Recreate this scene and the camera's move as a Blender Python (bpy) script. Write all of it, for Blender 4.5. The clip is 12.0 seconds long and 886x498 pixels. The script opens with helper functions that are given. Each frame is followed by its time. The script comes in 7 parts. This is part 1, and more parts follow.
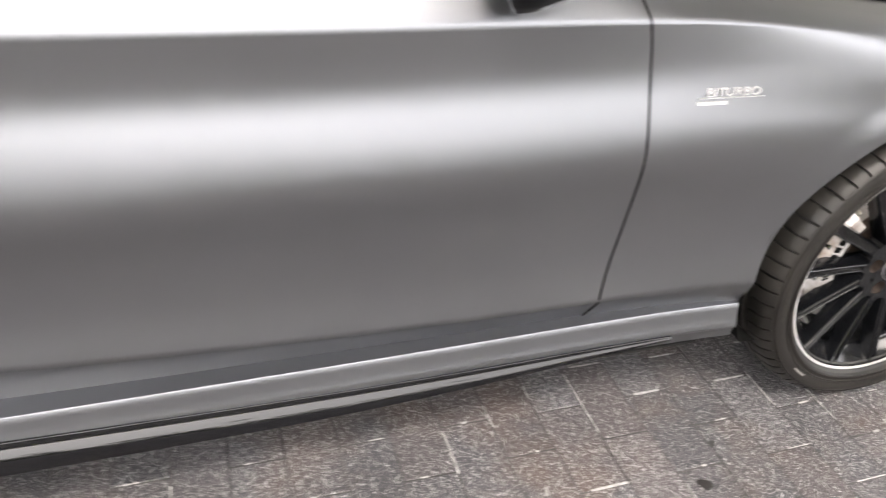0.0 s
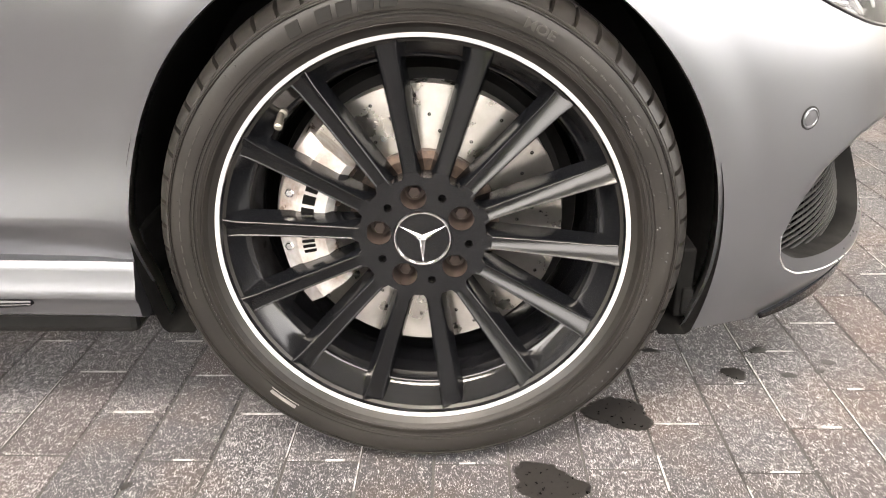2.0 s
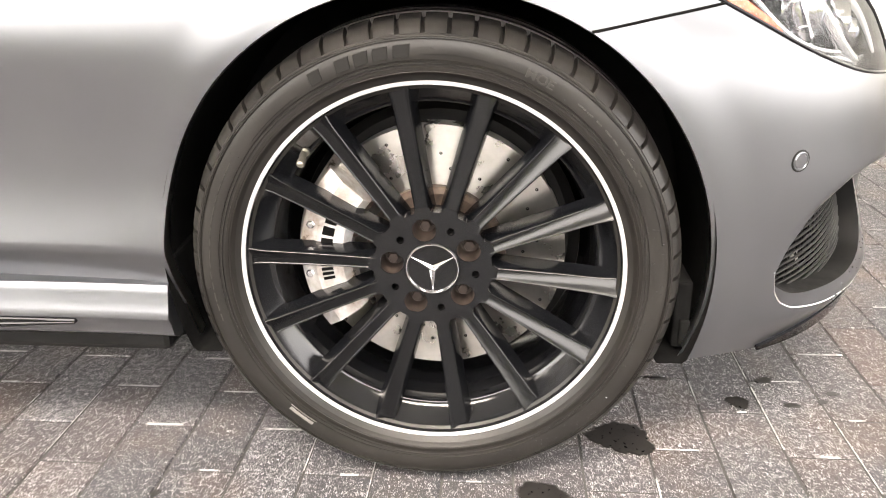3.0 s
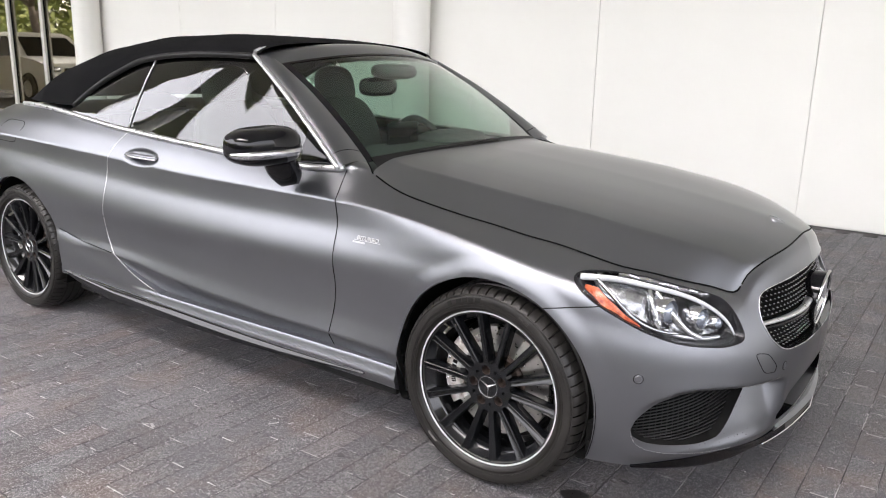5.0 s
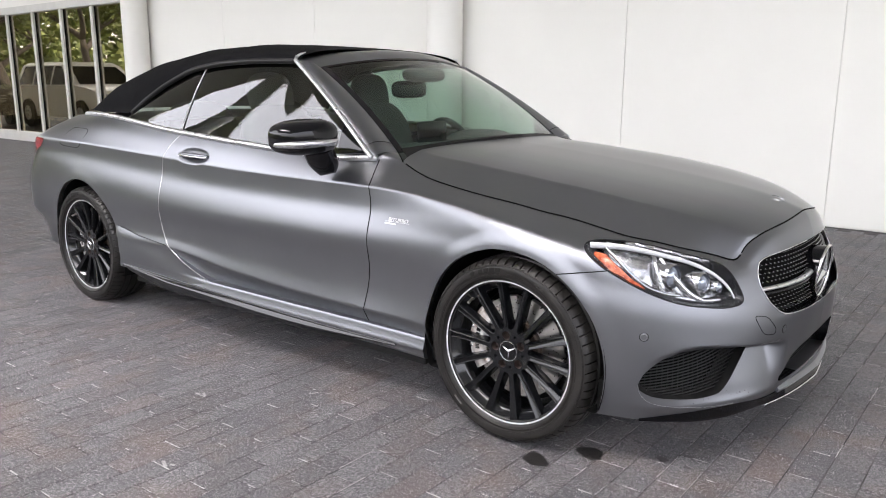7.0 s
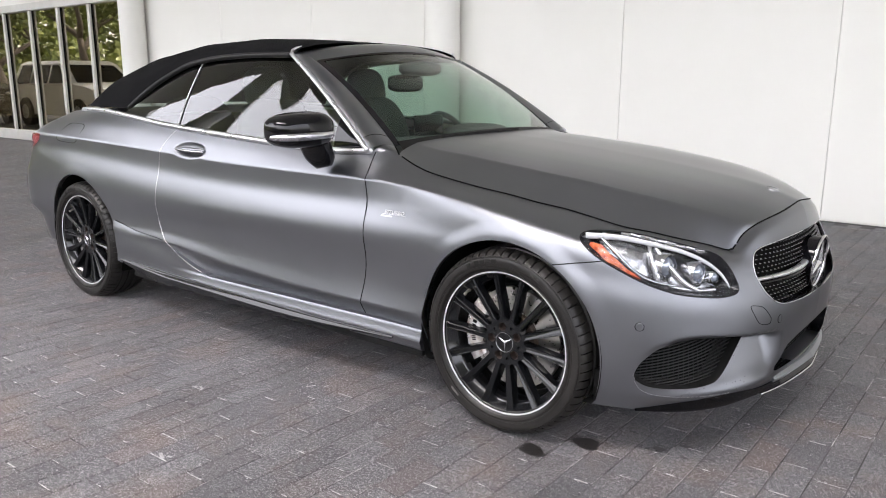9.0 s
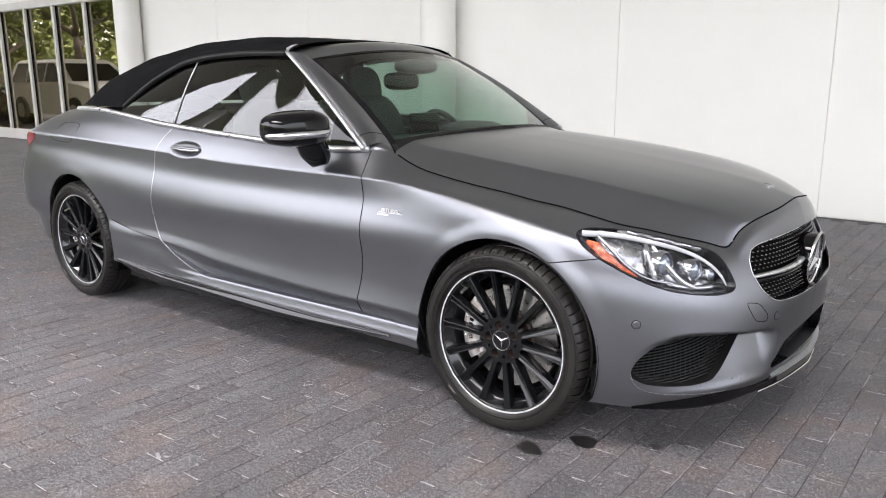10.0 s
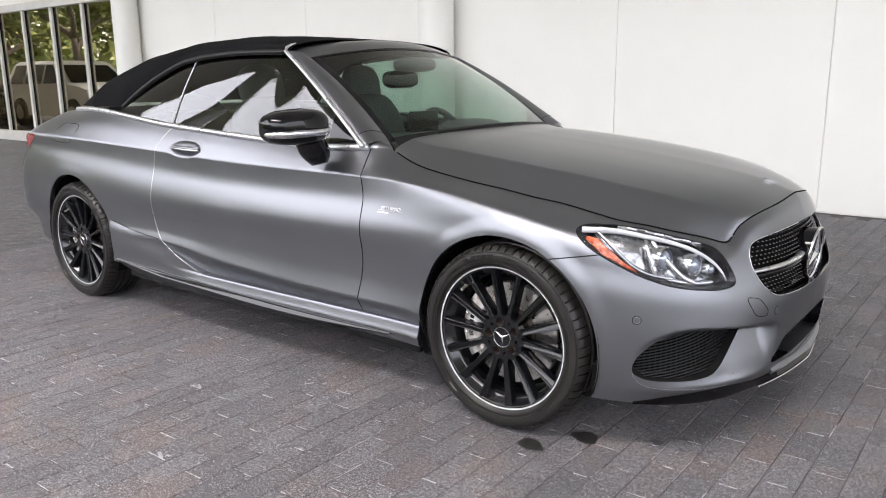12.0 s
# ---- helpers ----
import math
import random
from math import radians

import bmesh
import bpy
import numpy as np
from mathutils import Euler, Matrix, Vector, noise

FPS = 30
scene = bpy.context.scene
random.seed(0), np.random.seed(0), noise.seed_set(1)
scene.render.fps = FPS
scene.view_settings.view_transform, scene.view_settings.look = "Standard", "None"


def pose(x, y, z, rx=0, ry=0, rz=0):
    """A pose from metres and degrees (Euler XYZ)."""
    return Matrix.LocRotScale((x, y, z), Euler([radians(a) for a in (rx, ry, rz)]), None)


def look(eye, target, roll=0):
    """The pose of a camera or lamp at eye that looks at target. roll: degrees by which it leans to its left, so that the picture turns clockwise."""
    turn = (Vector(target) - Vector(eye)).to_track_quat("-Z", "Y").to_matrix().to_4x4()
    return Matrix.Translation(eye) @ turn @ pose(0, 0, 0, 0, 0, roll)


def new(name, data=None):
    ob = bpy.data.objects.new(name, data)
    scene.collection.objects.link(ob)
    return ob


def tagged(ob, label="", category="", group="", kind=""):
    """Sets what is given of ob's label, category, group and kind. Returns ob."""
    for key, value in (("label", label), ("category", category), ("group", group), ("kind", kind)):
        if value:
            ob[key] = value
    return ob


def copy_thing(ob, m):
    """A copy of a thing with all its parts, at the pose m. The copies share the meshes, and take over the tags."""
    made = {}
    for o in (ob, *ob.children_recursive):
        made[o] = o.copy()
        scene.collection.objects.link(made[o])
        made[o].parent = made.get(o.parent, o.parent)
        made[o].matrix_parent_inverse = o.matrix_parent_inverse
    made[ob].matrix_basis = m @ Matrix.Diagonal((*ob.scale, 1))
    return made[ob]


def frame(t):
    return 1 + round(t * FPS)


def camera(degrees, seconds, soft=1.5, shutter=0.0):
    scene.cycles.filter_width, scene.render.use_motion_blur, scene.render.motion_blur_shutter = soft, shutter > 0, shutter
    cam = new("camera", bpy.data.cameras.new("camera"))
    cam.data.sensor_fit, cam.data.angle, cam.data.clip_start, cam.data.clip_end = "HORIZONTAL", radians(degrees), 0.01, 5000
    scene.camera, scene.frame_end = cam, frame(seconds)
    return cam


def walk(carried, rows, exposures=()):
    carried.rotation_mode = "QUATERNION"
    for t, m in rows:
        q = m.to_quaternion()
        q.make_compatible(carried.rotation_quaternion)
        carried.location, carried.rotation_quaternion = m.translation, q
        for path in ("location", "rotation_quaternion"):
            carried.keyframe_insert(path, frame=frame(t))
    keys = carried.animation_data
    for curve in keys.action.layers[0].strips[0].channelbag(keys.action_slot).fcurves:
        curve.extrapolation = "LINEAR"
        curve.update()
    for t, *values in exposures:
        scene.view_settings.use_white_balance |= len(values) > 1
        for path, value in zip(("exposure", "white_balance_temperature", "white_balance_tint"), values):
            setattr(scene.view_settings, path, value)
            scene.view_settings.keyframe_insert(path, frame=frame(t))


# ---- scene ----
cam = camera(60.0, 12.0, soft=1.0, shutter=0.2)
PATH = [
    (0, (-1.311, -1.822, 1.143), (-0.759, -0.232, 0.063), 4.1),
    (0.5, (-0.716, -1.747, 1.153), (-0.201, -0.235, -0.051), 5.9),
    (1, (-0.229, -1.697, 1.064), (0.089, -0.122, -0.126), 6.7),
    (1.5, (0.01, -1.707, 0.804), (0.028, 0.034, -0.18), 1.5),
    (2, (0.053, -1.751, 0.698), (-0.004, 0.08, -0.104), -0.7),
    (2.5, (0.07, -1.757, 0.704), (-0.023, 0.101, -0.031), -0.8),
    (3, (0.093, -1.807, 0.737), (-0.061, 0.04, -0.016), -0.9),
    (3.5, (0.276, -2.138, 1.047), (-0.094, -0.369, 0.191), 0.5),
    (3.7, (0.429, -2.312, 1.154), (-0.109, -0.572, 0.328), 0.7),
    (5.3, (1.272, -2.833, 1.33), (0.097, -1.277, 0.887), 1.5),
    (5.5, (1.32, -2.863, 1.326), (0.118, -1.325, 0.891), 1.4),
    (6, (1.376, -2.947, 1.318), (0.153, -1.425, 0.882), 0.6),
    (6.5, (1.377, -2.979, 1.255), (0.164, -1.447, 0.831), 0.4),
    (8.5, (1.388, -2.984, 1.206), (0.181, -1.446, 0.785), 0.2),
    (9, (1.391, -2.983, 1.205), (0.184, -1.446, 0.779), 0.1),
    (9.5, (1.389, -2.982, 1.205), (0.185, -1.443, 0.778), -0.1),
    (10, (1.391, -2.977, 1.208), (0.19, -1.437, 0.775), -0.1),
    (10.5, (1.392, -2.979, 1.206), (0.196, -1.437, 0.769), -0.1),
    (11, (1.396, -2.979, 1.201), (0.197, -1.441, 0.76), -0.3),
    (11.5, (1.397, -2.977, 1.2), (0.196, -1.44, 0.759), -0.6),
    (12, (1.392, -2.981, 1.202), (0.192, -1.441, 0.767), -0.5),
]
walk(cam, [(t, look(eye, target, roll)) for t, eye, target, roll in PATH], [(0, 3.57, 7150, 13), (1, 3.94, 7450, 13), (3, 4.26, 7550, 13), (3.7, 3.78, 7250, 13), (5.3, 3.14, 6580, 15), (6, 3.09, 6530, 15), (12, 3.09, 6530, 15)])

# ---------------------------------------------------------------- daylight
world = bpy.data.worlds.new("overcast_sky")
scene.world = world
world.use_nodes = True
wn = world.node_tree
sky = wn.nodes.new("ShaderNodeTexSky")
sky.sky_type = "NISHITA"
sky.sun_disc = False
sky.sun_elevation = radians(64)
sky.sun_rotation = radians(200)
sky.air_density, sky.dust_density, sky.ozone_density = 1.0, 4.0, 1.0
hsv = wn.nodes.new("ShaderNodeHueSaturation")
hsv.inputs["Saturation"].default_value = 0.25
wn.links.new(sky.outputs[0], hsv.inputs["Color"])
wn.links.new(hsv.outputs[0], wn.nodes["Background"].inputs[0])
wn.nodes["Background"].inputs[1].default_value = 0.15

sun = new("sun", bpy.data.lights.new("sun", "SUN"))
sun.data.energy, sun.data.angle, sun.data.color = 0.2, radians(60), (1.0, 0.97, 0.92)
sun.matrix_world = look((0, 0, 20), (-3.0, 9.0, 2.0))


# ---------------------------------------------------------------- materials
def mat(name, colour, rough=0.5, metal=0.0, **more):
    """A Principled material; more: other inputs by name with _ for a space."""
    m = bpy.data.materials.new(name)
    m.use_nodes = True
    b = m.node_tree.nodes["Principled BSDF"]
    b.inputs["Base Color"].default_value = (*colour, 1)
    b.inputs["Roughness"].default_value = rough
    b.inputs["Metallic"].default_value = metal
    for key, value in more.items():
        b.inputs[key.replace("_", " ")].default_value = value
    return m


def node(m, kind, **values):
    n = m.node_tree.nodes.new(kind)
    for key, value in values.items():
        n.inputs[key.replace("_", " ")].default_value = value
    return n


def link(m, a, b):
    m.node_tree.links.new(a, b)


def bsdf(m):
    return m.node_tree.nodes["Principled BSDF"]


def varied(m, scale, low, high, rough=None, bump=0.0, fine=None, detail=6.0, space="Object"):
    """Noise that moves the colour from low to high, the roughness between two values, and gives relief at a finer scale."""
    co = m.node_tree.nodes.new("ShaderNodeTexCoord")
    n1 = node(m, "ShaderNodeTexNoise", Scale=scale, Detail=detail, Roughness=0.6)
    link(m, co.outputs[space], n1.inputs["Vector"])
    ramp = m.node_tree.nodes.new("ShaderNodeValToRGB")
    ramp.color_ramp.elements[0].position, ramp.color_ramp.elements[1].position = 0.3, 0.7
    ramp.color_ramp.elements[0].color, ramp.color_ramp.elements[1].color = (*low, 1), (*high, 1)
    link(m, n1.outputs["Fac"], ramp.inputs["Fac"])
    link(m, ramp.outputs[0], bsdf(m).inputs["Base Color"])
    if rough:
        mr = node(m, "ShaderNodeMapRange", To_Min=rough[0], To_Max=rough[1], From_Min=0.3, From_Max=0.7)
        link(m, n1.outputs["Fac"], mr.inputs["Value"])
        link(m, mr.outputs[0], bsdf(m).inputs["Roughness"])
    if bump:
        n2 = node(m, "ShaderNodeTexNoise", Scale=fine or scale * 12, Detail=4.0)
        link(m, co.outputs[space], n2.inputs["Vector"])
        bp = node(m, "ShaderNodeBump", Strength=bump, Distance=0.002)
        link(m, n2.outputs["Fac"], bp.inputs["Height"])
        link(m, bp.outputs[0], bsdf(m).inputs["Normal"])
    return m


def satin_paint(name, low, high, rough, flake=0.05):
    """Satin metallic car paint: a tight matt gloss over fine flakes, under a clear coat that grows towards grazing."""
    m = bpy.data.materials.new(name)
    m.use_nodes = True
    nt = m.node_tree
    nt.nodes.remove(nt.nodes["Principled BSDF"])
    co = nt.nodes.new("ShaderNodeTexCoord")
    cloud = node(m, "ShaderNodeTexNoise", Scale=2.2, Detail=6.0, Roughness=0.6)
    grain = node(m, "ShaderNodeTexNoise", Scale=1800.0, Detail=2.0)
    for n in (cloud, grain):
        nt.links.new(co.outputs["Object"], n.inputs["Vector"])
    ramp = nt.nodes.new("ShaderNodeValToRGB")
    ramp.color_ramp.elements[0].position, ramp.color_ramp.elements[1].position = 0.3, 0.7
    ramp.color_ramp.elements[0].color, ramp.color_ramp.elements[1].color = (*low, 1), (*high, 1)
    nt.links.new(cloud.outputs["Fac"], ramp.inputs["Fac"])
    spread = node(m, "ShaderNodeMapRange", From_Min=0.3, From_Max=0.7, To_Min=rough[0], To_Max=rough[1])
    nt.links.new(cloud.outputs["Fac"], spread.inputs["Value"])
    bump = node(m, "ShaderNodeBump", Strength=flake, Distance=0.002)
    nt.links.new(grain.outputs["Fac"], bump.inputs["Height"])
    base = nt.nodes.new("ShaderNodeBsdfGlossy")
    base.distribution = "BECKMANN"
    nt.links.new(ramp.outputs[0], base.inputs["Color"])
    nt.links.new(spread.outputs[0], base.inputs["Roughness"])
    nt.links.new(bump.outputs[0], base.inputs["Normal"])
    under = nt.nodes.new("ShaderNodeBsdfDiffuse")
    nt.links.new(ramp.outputs[0], under.inputs["Color"])
    body_mix = nt.nodes.new("ShaderNodeMixShader")
    body_mix.inputs[0].default_value = 0.10
    nt.links.new(base.outputs[0], body_mix.inputs[1])
    nt.links.new(under.outputs[0], body_mix.inputs[2])
    coat = nt.nodes.new("ShaderNodeBsdfGlossy")
    coat.distribution = "BECKMANN"
    coat.inputs["Color"].default_value = (0.9, 0.9, 0.9, 1)
    coat.inputs["Roughness"].default_value = rough[0]
    fr = nt.nodes.new("ShaderNodeFresnel")
    fr.inputs["IOR"].default_value = 1.30
    coat_mix = nt.nodes.new("ShaderNodeMixShader")
    nt.links.new(fr.outputs[0], coat_mix.inputs[0])
    nt.links.new(body_mix.outputs[0], coat_mix.inputs[1])
    nt.links.new(coat.outputs[0], coat_mix.inputs[2])
    nt.links.new(coat_mix.outputs[0], nt.nodes["Material Output"].inputs[0])
    return m


PAINT = satin_paint("satin_grey_paint", (0.170, 0.1755, 0.190), (0.184, 0.1895, 0.205), (0.385, 0.425))
GLOSS = mat("gloss_black_plastic", (0.004, 0.004, 0.005), 0.05, 0.0, Specular_IOR_Level=0.32)
SPLIT = mat("wet_look_black_plastic", (0.002, 0.002, 0.0025), 0.04, 0.0, Specular_IOR_Level=0.2)
PIANO = mat("polished_black_lacquer", (0.004, 0.004, 0.005), 0.06, 0.0, IOR=1.42)
BLACK = varied(mat("black_plastic", (0.009, 0.009, 0.009), 0.45, Specular_IOR_Level=0.2), 40, (0.005, 0.005, 0.005), (0.010, 0.010, 0.010), rough=(0.35, 0.55))
# near-black: stands in for shade in gaps, holes and openings; also plain black parts
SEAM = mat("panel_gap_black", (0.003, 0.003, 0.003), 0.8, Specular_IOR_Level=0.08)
CHROME = mat("chrome", (0.66, 0.66, 0.67), 0.12, 1.0)
SILVER = varied(mat("satin_silver", (0.62, 0.62, 0.63), 0.3, 0.9), 30, (0.57, 0.57, 0.58), (0.65, 0.65, 0.66), rough=(0.25, 0.35))
LIP = varied(mat("machined_aluminium", (0.70, 0.70, 0.71), 0.34, 0.65), 60, (0.64, 0.64, 0.65), (0.75, 0.75, 0.76), rough=(0.28, 0.4))
RUBBER = varied(mat("tyre_rubber", (0.015, 0.0142, 0.0135), 0.5, Specular_IOR_Level=0.30), 9, (0.008, 0.0075, 0.0071), (0.018, 0.0163, 0.0148), rough=(0.32, 0.5), bump=0.1, fine=400)
RIM = varied(mat("satin_black_alloy", (0.0035, 0.0038, 0.0046), 0.18, Specular_IOR_Level=0.36), 14, (0.003, 0.0033, 0.004), (0.0045, 0.0048, 0.0056), rough=(0.14, 0.22), bump=0.03, fine=900)
BARREL = varied(mat("gloss_black_barrel", (0.006, 0.0063, 0.0075), 0.16, IOR=1.5), 18, (0.005, 0.0053, 0.0062), (0.008, 0.0083, 0.0095), rough=(0.09, 0.16))
CLOTH = varied(mat("black_roof_canvas", (0.006, 0.006, 0.0065), 0.9, Specular_IOR_Level=0.03), 3, (0.005, 0.005, 0.0055), (0.008, 0.008, 0.0085), rough=(0.85, 0.95), bump=0.4, fine=700)


# ---------------------------------------------------------------- mesh helpers
def mesh_of(name, verts, faces):
    me = bpy.data.meshes.new(name)
    me.from_pydata([tuple(map(float, v)) for v in verts], [], [tuple(map(int, f)) for f in faces])
    me.update()
    return me


def put_mesh(name, me, material, parent=None, label="", smooth=True):
    ob = new(name, me)
    if material:
        me.materials.append(material)
    if smooth:
        me.polygons.foreach_set("use_smooth", [True] * len(me.polygons))
    if parent:
        ob.parent = parent
    if label:
        ob["label"] = label
    return ob


def part(name, bm, material, parent=None, label="", smooth=False, sharp=None):
    """Links a bmesh as one mesh object under a thing or under a part."""
    me = bpy.data.meshes.new(name)
    bm.normal_update()
    bm.to_mesh(me)
    bm.free()
    ob = put_mesh(name, me, material, parent, label, smooth)
    if smooth and sharp:
        me.set_sharp_from_angle(angle=radians(sharp))
    return ob


def empty(name, m, label="", category="", group="", parent=None):
    ob = new(name)
    ob.empty_display_size = 0.1
    ob.matrix_basis = m
    if parent:
        ob.parent = parent
    return tagged(ob, label, category, group)


def box(bm, lo, hi, bevel=0.0, m=None):
    """A box between two corners, with bevelled edges, added to bm."""
    c = [(a + b) / 2 for a, b in zip(lo, hi)]
    d = [b - a for a, b in zip(lo, hi)]
    r = bmesh.ops.create_cube(bm, size=1, matrix=Matrix.Translation(c) @ Matrix.Diagonal((*d, 1)))
    vs = r["verts"]
    if bevel:
        es = list({e for v in vs for e in v.link_edges})
        out = bmesh.ops.bevel(bm, geom=es, offset=bevel, segments=2, affect="EDGES", profile=0.5)
        vs = list({v for f in out["faces"] for v in f.verts} | {v for v in vs if v.is_valid})
    if m is not None:
        bmesh.ops.transform(bm, matrix=m, verts=vs)
    return bm


def tube(bm, pts, radius, sides=8, closed=False, flat=1.0):
    """A tube along points; flat squeezes it along the second frame axis."""
    P = [Vector(p) for p in pts]
    n = len(P)
    rings = []
    up = Vector((0, 0, 1))
    for i, p in enumerate(P):
        a = P[(i - 1) % n] if closed or i else P[0]
        b = P[(i + 1) % n] if closed or i < n - 1 else P[-1]
        t = (b - a).normalized()
        u = t.cross(up)
        if u.length < 1e-3:
            u = t.cross(Vector((0, 1, 0)))
        u.normalize()
        w = u.cross(t)
        r = float(radius[i] if isinstance(radius, (list, tuple)) else radius)
        rings.append([bm.verts.new(p + r * (math.cos(k * 2 * math.pi / sides) * u + flat * math.sin(k * 2 * math.pi / sides) * w)) for k in range(sides)])
    for i in range(n if closed else n - 1):
        A, B = rings[i], rings[(i + 1) % n]
        for k in range(sides):
            bm.faces.new((A[k], A[(k + 1) % sides], B[(k + 1) % sides], B[k]))
    if not closed:
        bm.faces.new(rings[0][::-1])
        bm.faces.new(rings[-1])
    return bm


def lathe(bm, profile, steps=96, start=0.0, sweep=2 * math.pi, closed=False):
    """Turns a profile of (radius, y) about the y axis."""
    full = abs(sweep - 2 * math.pi) < 1e-6
    count = steps if full else steps + 1
    rings = [[bm.verts.new((r * math.cos(start + sweep * k / steps), y, r * math.sin(start + sweep * k / steps))) for r, y in profile] for k in range(count)]
    m = len(profile)
    for k in range(steps):
        A, B = rings[k], rings[(k + 1) % count]
        for j in range(m if closed else m - 1):
            bm.faces.new((A[j], B[j], B[(j + 1) % m], A[(j + 1) % m]))
    if closed and not full:
        bm.faces.new(rings[0])
        bm.faces.new(rings[-1][::-1])
    return bm


def plate(bm, outline, holes, front, back):
    """A plate in the xz plane with holes, its face at y = front and its sides running back to y = back. front: number or function(x, z)."""
    from mathutils import geometry
    pts, edges = [], []
    for loop in [outline, *holes]:
        k = len(pts)
        pts += [Vector(p) for p in loop]
        edges += [(k + i, k + (i + 1) % len(loop)) for i in range(len(loop))]
    vs, es, fs, _, _, _ = geometry.delaunay_2d_cdt(pts, edges, [], 1, 1e-5)

    def inside(p, loop):
        c = False
        for i in range(len(loop)):
            (x1, y1), (x2, y2) = loop[i - 1], loop[i]
            if (y1 > p.y) != (y2 > p.y) and p.x < (x2 - x1) * (p.y - y1) / (y2 - y1) + x1:
                c = not c
        return c

    depth = front if callable(front) else (lambda x, z: front)
    bv = [bm.verts.new((p.x, depth(p.x, p.y), p.y)) for p in vs]
    for f in fs:
        c = sum((vs[i] for i in f), Vector((0, 0))) / len(f)
        if inside(c, outline) and not any(inside(c, h) for h in holes):
            bm.faces.new([bv[i] for i in f])
    for loop in [outline, *holes]:
        a = [bm.verts.new((x, depth(x, z), z)) for x, z in loop]
        b = [bm.verts.new((x, back, z)) for x, z in loop]
        for i in range(len(loop)):
            j = (i + 1) % len(loop)
            bm.faces.new((a[i], a[j], b[j], b[i]))
    for v in [v for v in bm.verts if not v.link_faces]:
        bm.verts.remove(v)
    bmesh.ops.remove_doubles(bm, verts=bm.verts, dist=1e-5)
    bmesh.ops.recalc_face_normals(bm, faces=bm.faces)
    return bm


def circle2(cx, cz, r, n=24, start=0.0):
    return [(cx + r * math.cos(start + 2 * math.pi * k / n), cz + r * math.sin(start + 2 * math.pi * k / n)) for k in range(n)]


def clear_glass(name, tint, gloss_tint=(1, 1, 1), ior=1.52):
    """A thin pane: tinted and see-through, with a mirror gloss that grows towards grazing."""
    m = bpy.data.materials.new(name)
    m.use_nodes = True
    nt = m.node_tree
    nt.nodes.remove(nt.nodes["Principled BSDF"])
    tr = nt.nodes.new("ShaderNodeBsdfTransparent")
    tr.inputs[0].default_value = (*tint, 1)
    gl = nt.nodes.new("ShaderNodeBsdfGlossy")
    gl.inputs["Color"].default_value = (*gloss_tint, 1)
    gl.inputs["Roughness"].default_value = 0.0
    lw = nt.nodes.new("ShaderNodeLayerWeight")
    lw.inputs["Blend"].default_value = 0.5
    power = nt.nodes.new("ShaderNodeMath")
    power.operation = "POWER"
    power.inputs[1].default_value = 4.0
    f0 = ((ior - 1) / (ior + 1)) ** 2
    spread = nt.nodes.new("ShaderNodeMapRange")
    spread.inputs["To Min"].default_value, spread.inputs["To Max"].default_value = f0, 1.0
    mx = nt.nodes.new("ShaderNodeMixShader")
    nt.links.new(lw.outputs["Facing"], power.inputs[0])
    nt.links.new(power.outputs[0], spread.inputs["Value"])
    nt.links.new(spread.outputs[0], mx.inputs[0])
    nt.links.new(tr.outputs[0], mx.inputs[1])
    nt.links.new(gl.outputs[0], mx.inputs[2])
    nt.links.new(mx.outputs[0], nt.nodes["Material Output"].inputs[0])
    return m


# ---------------------------------------------------------------- the forecourt: ground, wall, canopy
GROUND = varied(mat("dark_joint_sand", (0.02, 0.019, 0.018), 0.9, Specular_IOR_Level=0.1), 5, (0.045, 0.044, 0.043), (0.115, 0.112, 0.11))
PLASTER = varied(mat("white_painted_wall", (0.70, 0.69, 0.645), 0.7), 0.8, (0.675, 0.665, 0.622), (0.715, 0.706, 0.663), rough=(0.6, 0.8), bump=0.12, fine=180)
SOFFIT = varied(mat("canopy_soffit_paint", (0.865, 0.86, 0.845), 0.8), 0.6, (0.84, 0.835, 0.82), (0.89, 0.885, 0.87))
ALU = varied(mat("white_aluminium_frame", (0.52, 0.51, 0.48), 0.45), 6, (0.48, 0.47, 0.44), (0.55, 0.54, 0.51))
# lobby plaster made paler to stand in for lamps inside the lobby
LOBBY_PLASTER = varied(mat("dim_interior_plaster", (0.50, 0.47, 0.40), 0.8), 1.2, (0.45, 0.42, 0.36), (0.55, 0.52, 0.44))
WALL_Y = 4.4

bm = bmesh.new()
box(bm, (-400, -400, -0.3), (400, 400, -0.003))
tagged(part("ground", bm, GROUND), "dark joint sand and ground of the forecourt", "ground", kind="structure")
# wall: a core, and white panels before it with open joints
bm = bmesh.new()
box(bm, (-10.9, WALL_Y + 0.012, 0), (14, WALL_Y + 0.3, 8.0))
wall = tagged(part("wall_north", bm, PLASTER), "tall white painted wall of large flat panels", "wall", kind="structure")
JOINTS = [-10.9, -8.67, -6.67, -4.27, -2.12, -0.13, 1.86, 3.85, 5.9, 8.0, 10.1, 12.2, 14.0]
for a, b in zip(JOINTS, JOINTS[1:]):
    bm = bmesh.new()
    box(bm, (a + .002, WALL_Y, 0.012), (b - .002, WALL_Y + .012, 8.0), .004)
    part("panel", bm, PLASTER, wall)


def slab(bm, outline, z0, z1):
    """A flat slab with this outline seen from above, added to bm."""
    lo = [bm.verts.new((x, y, z0)) for x, y in outline]
    hi = [bm.verts.new((x, y, z1)) for x, y in outline]
    faces = [bm.faces.new(lo[::-1]), bm.faces.new(hi)]
    for k in range(len(lo)):
        faces.append(bm.faces.new((lo[k - 1], lo[k], hi[k], hi[k - 1])))
    bmesh.ops.recalc_face_normals(bm, faces=faces)
    return bm


